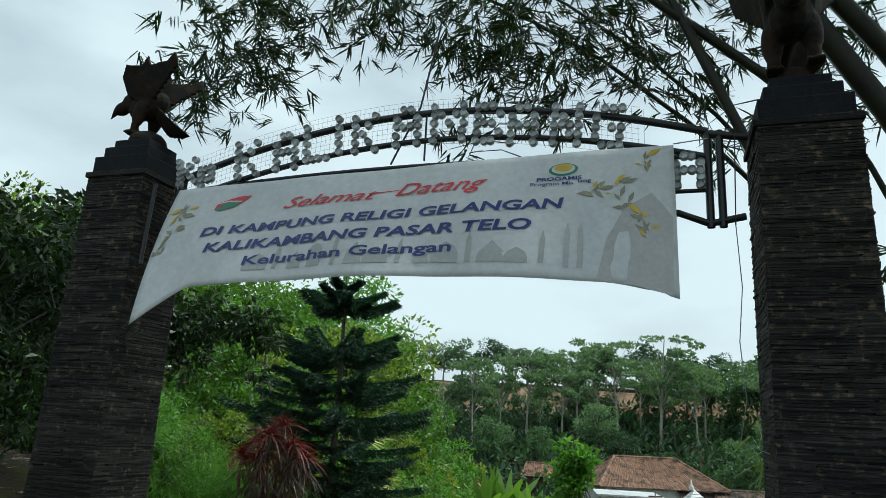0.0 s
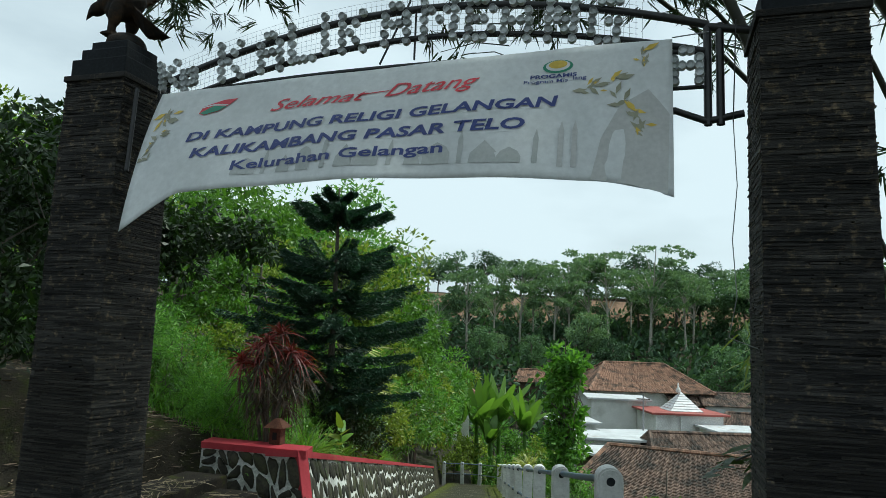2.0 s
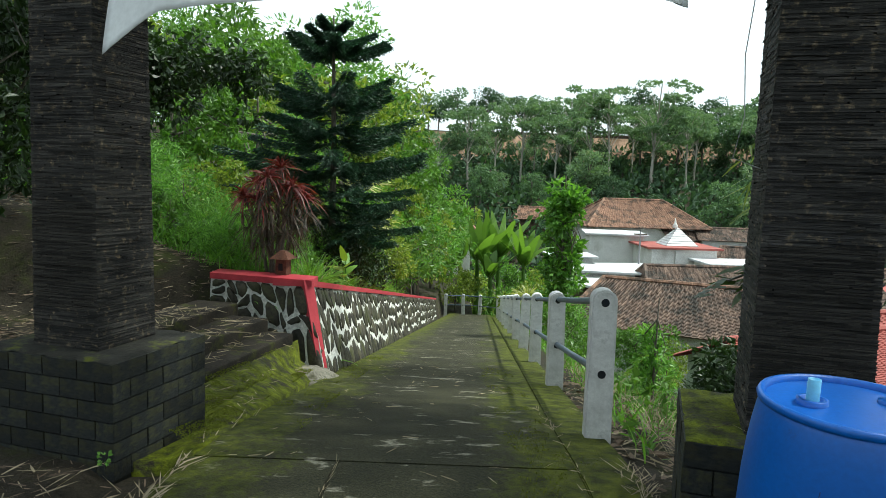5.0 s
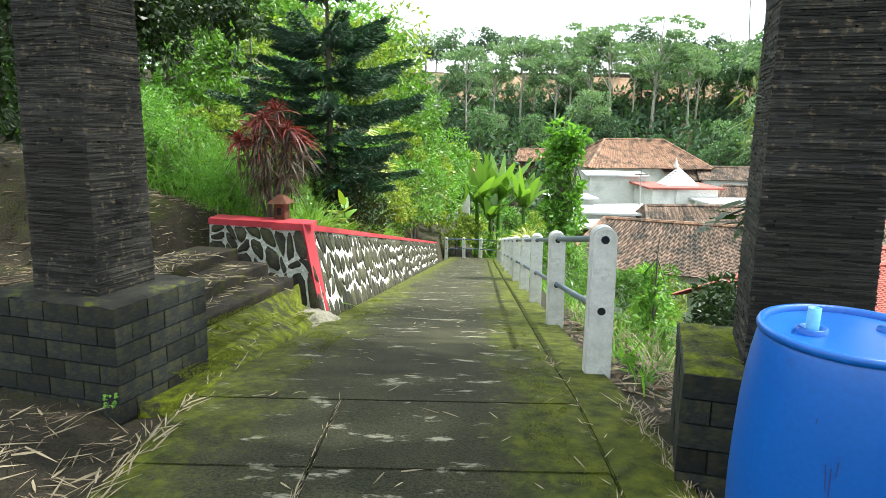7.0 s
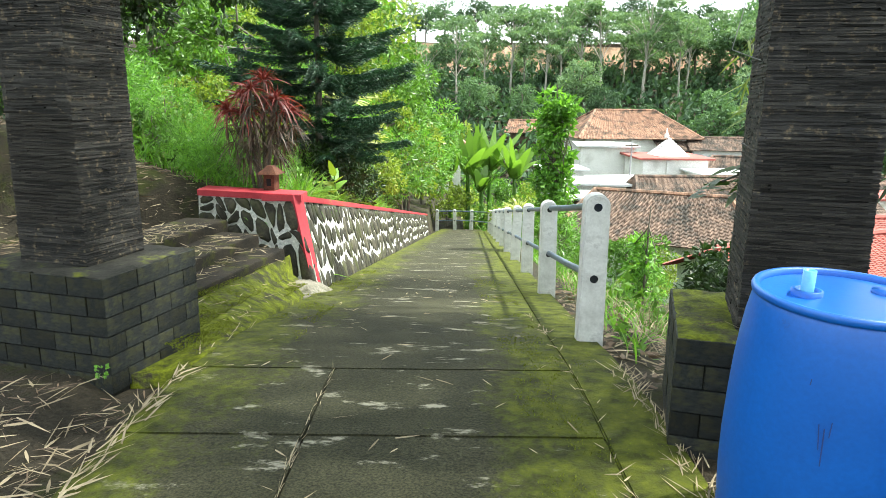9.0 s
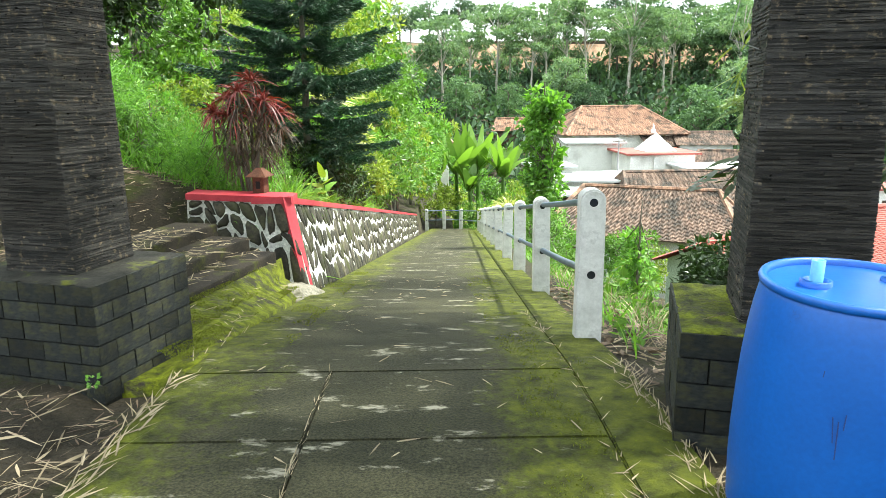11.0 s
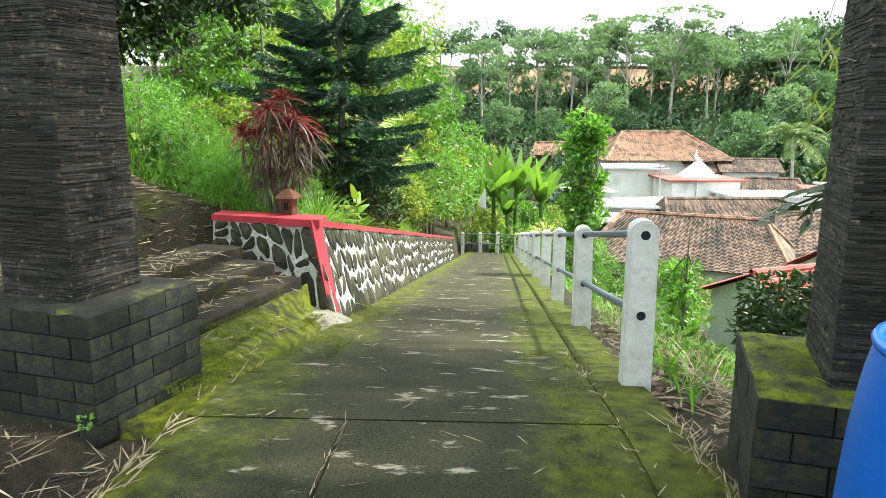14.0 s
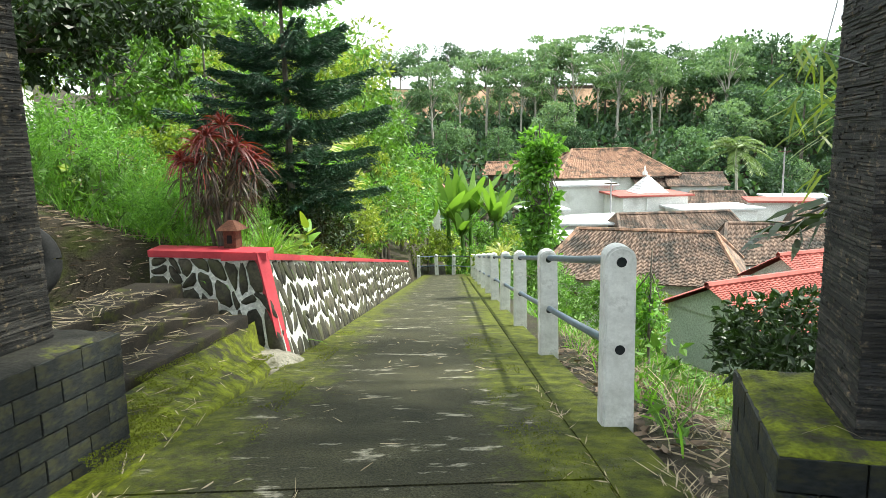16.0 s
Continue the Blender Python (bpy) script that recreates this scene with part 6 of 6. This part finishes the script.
for k, (x, y, n_, L) in enumerate(((-5.5, 11.0, 9, 0.50), (-4.9, 10.6, 8, 0.45), (-4.0, 10.8, 8, 0.55), (-3.6, 10.4, 7, 0.40), (-5.9, 9.9, 7, 0.45), (-4.4, 9.4, 6, 0.38), (-1.50, 10.1, 8, 0.34), (-6.8, 11.6, 9, 0.55))):
    bl = thing("broad_leaf_plant", "bright green broad-leaved plant among the weeds", "plant", Matrix.Translation(G(x, y)), "broad-leaved plants")
    part("stem", np_mesh("stem", *tube([(0, 0, -0.05), (0.02, 0, 0.3), (0, 0.02, 0.6)], [0.018, 0.014, 0.008], 5), True), LEAF["shrub"], bl)
    for j in range(n_):
        a, el = j * 2.4 + k, R.uniform(0.35, 1.25)
        d = np.array([[math.cos(a) * math.cos(el), math.sin(a) * math.cos(el), math.sin(el)]])
        veg("leaf", blades(np.array([[0, 0, 0.22 + 0.05 * j]]), d, L * R.uniform(0.8, 1.2), 0.14, R.uniform(0.1, 0.4), R, 5), "yellow" if j % 3 else "grass", bl)
slope_r = lambda x, y: x > road_mid(y) + 1.28 + 0.02 * y
tagged(veg("slope_grass", scatter_blades(16000, 1.3, 7.5, 3.3, 26, lambda x, y: slope_r(x, y) and (patchy(x, y, 1.4, -0.02) or y > 10), 0.34, 0.017, 0.4), "grass"), "rough bright grass on the slope below the railing", "grass", kind="stuff")
n = 9000
wx, wy = R.uniform(1.35, 6.5, n), R.uniform(3.2, 24, n)
ok = np.array([slope_r(a, b) and patchy(a, b, 1.1, -0.05) for a, b in zip(wx, wy)])
wx, wy = wx[ok], wy[ok]
wz = np.array([ground_z(a, b) for a, b in zip(wx, wy)]) + R.rand(len(wx)) ** 1.5 * 0.40
tagged(veg("slope_weeds", leaves(np.stack([wx, wy, wz], 1), R.normal(size=(len(wx), 3)) + [0, 0, 0.5], R.uniform(0.06, 0.15, len(wx)), R.uniform(0.03, 0.07, len(wx)), R), "shrub"), "leafy weeds on the slope below the railing", "weeds", kind="stuff")
tagged(veg("dry_stalks", scatter_blades(2600, 1.5, 5.0, 3.4, 9.0, lambda x, y: slope_r(x, y), 0.55, 0.008, 0.5, 0.8), M["straw"]), "dry bent stalks among the weeds", "dry grass", kind="stuff")

# small wall-side things
lan = thing("garden_lantern", "small brown wooden lantern with a pitched cap behind the coping", "lantern", pose(-1.72, 7.16, 0.30, 0, 0, -12))
part("housing", box_bm((0.13, 0.13, 0.26), (0, 0, 0.12), 0.008), M["clay"], lan)
bm = bmesh.new()
bmesh.ops.create_cone(bm, cap_ends=True, segments=4, radius1=0.165, radius2=0.04, depth=0.09, matrix=pose(0, 0, 0.295, 0, 0, 45))
part("roof", bm, M["clay"], lan, "pitched brown cap")
# The housing is solid: dark plates paint the shade of its openings.
for s in (-1, 1):
    part("opening", box_bm((0.05, 0.006, 0.08), (0.0, 0.066 * s, 0.16)), M["glass"], lan, "dark plate for a shaded opening")
ty = thing("old_tyre", "old half-buried tyre painted yellow along its edge", "tyre", pose(-3.0, 5.75, 0.50, 78, 0, 35))
ring_pts = [(0.24 * math.cos(a), 0.24 * math.sin(a), 0) for a in np.linspace(0, 2 * math.pi, 29)]
part("tread", np_mesh("tread", *tube(ring_pts, 0.085, 10), True), M["tyre"], ty)
part("painted_edge", np_mesh("painted_edge", *tube([(p[0] * 1.02, p[1] * 1.02, -0.07) for p in ring_pts], 0.045, 8), True), M["yellow"], ty, "faded yellow paint")

# rough stone stub by the drum
stub = thing("stone_stub", "rough dark pebble-faced stub wall beside the drum", "wall", pose(1.86, 1.12, 0, 0, 0, 10))
part("core", box_bm((0.28, 0.5, 0.70), (0.12, 0, 0.33), 0.02), M["mortar"], stub)
rng = random.Random(3)
for k in range(64):
    bm = bmesh.new()
    bmesh.ops.create_icosphere(bm, subdivisions=1, radius=0.5)
    for v in bm.verts:
        v.co *= rng.uniform(0.8, 1.1)
    row, colm = divmod(k, 8)
    part("pebble", bm, M["stone"], stub, m=pose(-0.03, -0.24 + 0.066 * colm + rng.uniform(-0.01, 0.01), 0.04 + 0.085 * row, rng.uniform(0, 90), 0, 0) @ Matrix.Diagonal((0.07, 0.075, 0.08, 1)))


# ---- bamboo ----
def fan(at, n, L, W, lean):
    """A fan of narrow leaves from one twig tip."""
    axis = unit(R.normal(size=3) * [0.7, 0.5, 0.30] + np.asarray(lean) + [0, 0, -0.55])
    p = np.asarray(at) + R.normal(size=(n, 3)) * 0.015 + axis * R.rand(n)[:, None] * 0.07
    return blades(p, axis + R.normal(size=(n, 3)) * 0.36, L * R.uniform(0.55, 1.2, n), W, 0.08, R, 2)


def spray(at, n, L, W, spread, down=0.7, way=(0, 0, 0)):
    """A drooping twig cluster of narrow leaves."""
    p = np.asarray(at) + R.normal(size=(n, 3)) * spread
    d = R.normal(size=(n, 3)) * [0.75, 0.75, 0.35] + np.array([0, 0, -down]) + np.asarray(way)
    return blades(p, d, L * R.uniform(0.6, 1.25, n), W, 0.15, R, 2)


bam = thing("bamboo_clump", "leaning bamboo clump with narrow leaves overhead and added unseen shade sprays", "bamboo", Matrix.Translation(G(5.4, 5.2)))
b0 = np.array(G(5.4, 5.2))
for k, (tx, ty_, tz_, sx, sy) in enumerate(((1.4, 4.6, 6.4, -0.9, -0.4), (2.3, 3.6, 7.0, -0.6, -0.5), (0.2, 5.2, 6.0, -0.7, 0.3), (3.2, 4.4, 7.4, -0.3, 0.0), (3.0, 3.2, 7.2, -0.2, -0.6), (4.2, 3.0, 7.0, 0.2, -0.4), (-1.8, 5.6, 6.6, -0.5, 0.5), (3.8, 5.4, 7.5, 0.1, 0.4), (2.0, 0.5, 7.5, 0.0, -0.8), (-0.5, 1.0, 7.8, -0.4, -0.9))):
    end = np.array([tx, ty_, tz_]) - b0
    s = np.linspace(0, 1, 12)[:, None]
    bend = np.array([sx * 0.7, sy, 5.8 + 0.25 * k])
    line = np.array([sx, sy, -0.3]) * (1 - s) ** 2 + bend * 2 * s * (1 - s) + end * s ** 2
    rad = 0.045 * (1 - 0.75 * s[:, 0])
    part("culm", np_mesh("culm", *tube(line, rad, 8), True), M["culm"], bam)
thin_ = []
centres = [(-2.13, 5.0, 5.01, 1.0), (-2.28, 5.0, 4.6, 0.7), (-2.28, 5.0, 4.30, 0.5), (-1.73, 5.0, 4.73, 0.8), (-1.62, 5.0, 5.2, 0.8), (-0.89, 5.0, 5.22, 0.7), (-0.06, 5.0, 5.19, 0.9), (0.26, 5.0, 4.84, 0.8), (0.66, 5.0, 5.05, 1.3), (0.77, 5.0, 4.56, 0.8), (1.22, 5.0, 5.12, 1.3), (1.46, 5.0, 4.82, 0.7), (1.87, 5.0, 5.14, 1.1), (2.15, 5.0, 4.65, 0.9), (2.2, 4.9, 4.1, 0.4), (0.19, 5.0, 4.06, 0.15), (3.62, 5.0, 5.2, 1.0), (3.39, 5.0, 4.43, 0.8), (-2.0, 5.4, 5.6, 1.0), (-0.8, 5.4, 5.7, 1.0), (0.4, 5.5, 5.7, 1.2), (1.6, 5.5, 5.7, 1.2), (2.8, 5.2, 5.6, 1.0), (3.3, 4.0, 3.0, 0.5)]
for cx, cy, cz_, w in centres:
    lean = R.normal(size=3) * [0.35, 0.2, 0.0]
    for k in range(int((66 if cx < 1.0 else 48) * w)):
        at = np.array([cx, cy, cz_]) + R.normal(size=3) * [0.24, 0.35, 0.15] * (0.45 + 0.6 * w)
        thin_.append(fan(at, 9, 0.175, 0.024, lean))
# Larger sprays above the view, unseen, added to shade the near lane and gate.
for k in range(460):
    yy = R.uniform(-5.0, 9.0)
    at = np.array([R.uniform(-2.5, 9.5), yy, max(6.6, 2.4 + 0.82 * (yy + 0.5)) + R.rand() * 1.6])
    thin_.append(spray(at, 40, 0.40, 0.062, 0.36, 0.3))
for at, n_, L, W in (((1.86, 3.45, 0.98), 10, 0.20, 0.050), ((2.0, 3.5, 1.03), 9, 0.19, 0.048), ((1.72, 3.42, 0.95), 5, 0.20, 0.050), ((2.85, 4.3, 1.5), 22, 0.2, 0.022), ((2.8, 3.9, 2.0), 22, 0.2, 0.022), ((2.9, 3.6, 1.0), 26, 0.2, 0.022), ((3.1, 3.4, 1.6), 30, 0.2, 0.022), ((3.0, 3.3, 0.6), 30, 0.22, 0.024), ((3.0, 3.3, 0.2), 26, 0.22, 0.024), ((3.2, 3.6, 2.3), 30, 0.2, 0.02)):
    thin_.append(spray(at, n_, L, W, 0.05 if W > 0.034 else 0.09, 0.5, (-1.7 if W > 0.034 else -0.5, -0.1, 0)))
tv, tf = join(thin_)
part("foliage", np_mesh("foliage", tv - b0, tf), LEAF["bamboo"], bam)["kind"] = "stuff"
hang = join([spray(at, 12, 0.19, 0.024, 0.07, 0.9, (-0.5, 0, 0)) for at in ((2.08, 3.9, 1.70), (2.14, 3.9, 1.52), (2.22, 3.95, 1.36), (2.10, 3.9, 1.58), (2.2, 3.9, 1.1))])
part("hanging_spray", np_mesh("hanging_spray", hang[0] - b0, hang[1]), LEAF["yellow"], bam, "yellow-green hanging bamboo leaves")["kind"] = "stuff"
twigs = []
for cx, cy, cz_, w in centres:
    for k in range(5 if cx > -0.8 else 2):
        a = np.array([cx, cy, cz_]) + R.normal(size=3) * [0.18, 0.2, 0.12]
        b = a + R.normal(size=3) * [0.2, 0.2, 0.08] + [0.3, 0, 0.22]
        twigs.append(tube([a, (a + b) / 2 + [0, 0, 0.06], b], [0.003, 0.005, 0.007], 4))
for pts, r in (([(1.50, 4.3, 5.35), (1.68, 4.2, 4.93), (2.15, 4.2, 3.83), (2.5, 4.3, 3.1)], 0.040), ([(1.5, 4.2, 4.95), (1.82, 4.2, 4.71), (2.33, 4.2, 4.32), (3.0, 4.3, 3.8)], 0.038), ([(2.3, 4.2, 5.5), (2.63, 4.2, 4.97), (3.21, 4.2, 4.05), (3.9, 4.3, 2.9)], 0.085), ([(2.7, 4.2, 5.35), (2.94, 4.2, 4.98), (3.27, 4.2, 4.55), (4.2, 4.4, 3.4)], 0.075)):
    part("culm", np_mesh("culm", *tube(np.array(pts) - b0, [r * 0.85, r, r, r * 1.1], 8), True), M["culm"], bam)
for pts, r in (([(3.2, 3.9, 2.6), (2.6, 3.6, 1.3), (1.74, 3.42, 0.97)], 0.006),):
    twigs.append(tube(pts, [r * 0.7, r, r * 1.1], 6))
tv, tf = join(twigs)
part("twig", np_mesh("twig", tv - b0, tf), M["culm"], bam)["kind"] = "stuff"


# ---- litter ----
def lane_surface(x, y):
    xm = road_mid(y)
    if -1.22 < x - (0.04 * (y - 4) if y > 4 else 0) < 0.9:
        return road_z(y) + 0.006
    if x >= 0.9 and x < 1.2:
        return road_z(y) - 0.014
    return ground_z(x, y) + 0.012


def litter(n, xf, yf, L, W, on=lane_surface, turn=None, lift=0.02):
    x, y = xf(n), yf(n)
    if callable(x):
        x = x(y)
    a = R.uniform(0, 6.28, n) if turn is None else R.normal(size=n) * turn[1] + turn[0]
    z = np.array([on(p, q) for p, q in zip(x, y)]) + R.rand(n) * lift
    d = np.stack([np.cos(a), np.sin(a), R.normal(size=n) * 0.025], 1)
    return blades(np.stack([x, y, z], 1), d, L * R.uniform(0.4, 1.3, n), W * R.uniform(0.5, 1.3, n), 0.02, R, 2)


left_line = lambda y: -1.24 - 0.05 * np.sin(y * 2.1)
pile = [
    litter(300, lambda n: (lambda y: left_line(y) + R.normal(size=len(y)) * 0.05), lambda n: R.uniform(0.9, 4.2, n), 0.19, 0.012, turn=(1.5, 0.35), lift=0.016),
    litter(520, lambda n: R.uniform(-2.9, -1.3, n), lambda n: R.uniform(0.8, 2.95, n), 0.22, 0.016),
    litter(60, lambda n: (lambda y: 0.90 + R.normal(size=len(y)) * 0.02), lambda n: R.uniform(1.4, 5.0, n), 0.12, 0.009, turn=(1.6, 0.5)),
    litter(170, lambda n: R.normal(size=n) * 0.035 + 1.19, lambda n: R.uniform(1.7, 3.2, n), 0.15, 0.009, turn=(1.5, 0.5), lift=0.02),
    litter(110, lambda n: R.uniform(-1.1, 0.9, n), lambda n: R.uniform(1.2, 8.5, n), 0.10, 0.010, lift=0.004),
    litter(60, lambda n: R.normal(size=n) * 0.008 - 0.40, lambda n: R.uniform(1.3, 3.1, n), 0.10, 0.006, turn=(1.57, 0.10), lift=0.004),
    litter(420, lambda n: R.uniform(1.25, 2.8, n), lambda n: R.uniform(3.0, 6.5, n), 0.16, 0.012),
    litter(1700, lambda n: R.uniform(-5.5, -2.0, n), lambda n: R.uniform(4.0, 8.8, n), 0.15, 0.014, on=lambda x, y: max(ground_z(x, y), -0.2) + 0.01),
]
tagged(veg("dry_leaf_litter", join(pile), M["straw"]), "scattered dry bamboo leaves on lane and soil", "leaf litter", kind="stuff")
tagged(veg("brown_litter", join([litter(4200, lambda n: R.uniform(-6, -2.0, n), lambda n: R.uniform(4.0, 9.2, n), 0.11, 0.022, on=lambda x, y: ground_z(x, y) + 0.01), litter(500, lambda n: R.uniform(-3, -1.28, n), lambda n: R.uniform(0.8, 3.1, n), 0.10, 0.012), litter(900, lambda n: R.uniform(1.24, 2.9, n), lambda n: R.uniform(2.9, 7.5, n), 0.09, 0.04)]), M["brown_leaf"]), "brown decaying leaf litter on the soil", "leaf litter", kind="stuff")


# dry leaves on the steps, moss tufts, small weeds at the pedestals
def step_top(x, y):
    k = x - 0.23 * (y - 4.3)
    return -0.13 if k > -2.22 else (-0.01 if k > -2.58 else 0.10)


def apron_top(x, y):
    i = (y - 3.2) / 3.45 * 11
    if x > -1.40:
        return road_z(y) * 0.9 + 0.03
    inner = -1.98 + 0.05 * i
    t = min(1.0, max(0.0, (-1.40 - x) / (-1.40 - inner)))
    return (road_z(y) * 0.8 + 0.03) * (1 - t) + (-0.09 - 0.014 * i) * t


on_steps = litter(420, lambda n: (lambda y: -2.55 + 0.23 * (y - 4.3) + R.uniform(-0.55, 0.5, len(y))), lambda n: R.uniform(4.4, 6.4, n), 0.20, 0.013, on=lambda x, y: step_top(x, y) + 0.01, lift=0.03)
on_apron = litter(70, lambda n: R.uniform(-1.75, -1.22, n), lambda n: R.uniform(4.0, 6.3, n), 0.17, 0.011, on=lambda x, y: apron_top(x, y) + 0.012, lift=0.03)
tagged(veg("step_litter", join([on_steps, on_apron]), M["straw"]), "dry bamboo leaves lying on the steps", "leaf litter", kind="stuff")


def moss_points(n, xf, yf, top, lim):
    x, y = xf(n), yf(n)
    ok = np.array([noise.noise((a * 3.5, b * 2.0, 5.0)) > lim for a, b in zip(x, y)])
    x, y = x[ok], y[ok]
    return np.stack([x, y, np.array([top(a, b) for a, b in zip(x, y)])], 1)


mp = [moss_points(20000, lambda n: R.uniform(-1.85, -1.2, n), lambda n: R.uniform(3.3, 6.5, n), apron_top, -0.12),
      moss_points(9000, lambda n: R.uniform(0.55, 1.2, n), lambda n: R.uniform(1.5, 8.0, n), lambda x, y: road_z(y) + (0.0 if x < 0.9 else -0.018), 0.08),
      moss_points(9000, lambda n: R.uniform(-1.2, -0.75, n), lambda n: R.uniform(3.4, 9.0, n), lambda x, y: road_z(y), 0.12)]
mp = np.concatenate(mp)
LEAF["moss"] = leaf_material("moss_tuft_green", (0.045, 0.054, 0.006), (0.13, 0.15, 0.012), 0.3, 0.9)
tagged(veg("moss_tufts", leaves(mp, R.normal(size=(len(mp), 3)) * 0.7 + [0, 0, 0.7], R.uniform(0.006, 0.016, len(mp)), R.uniform(0.004, 0.010, len(mp)), R), "moss"), "short yellow-green moss tufts on the concrete", "moss", kind="stuff")
for pts in ([(1.285, 2.375, 0.482), (1.40, 2.42, 0.490)], [(1.405, 2.415, 0.488), (1.445, 2.33, 0.484)]):
    dry = thing("dry_leaf", "single pale dry bamboo leaf lying on the mossy pedestal", "leaf", Matrix.Translation(pts[0]), "dry leaves on the pedestal")
    d_ = np.array([np.array(pts[-1]) - np.array(pts[0])])
    veg("blade", blades(np.zeros((1, 3)), d_, float(np.linalg.norm(d_)), 0.022 if pts[0][0] < 1.35 else 0.009, 0.03, R, 4), M["straw"], dry)
weed = thing("weed_seedling", "small green seedling at the foot of the pedestal", "weed", Matrix.Translation((-1.60, 2.98, -0.08)))
part("stem", np_mesh("stem", *tube([(0, 0, 0), (0.01, 0, 0.07)], [0.003, 0.002], 4)), M["culm"], weed)
wp, wd = ball(26, (0, 0, 0.07), (0.026, 0.026, 0.035))
veg("leaves", leaves(wp, wd + [0, 0, 0.3], 0.024, 0.018, R), "fern", weed)
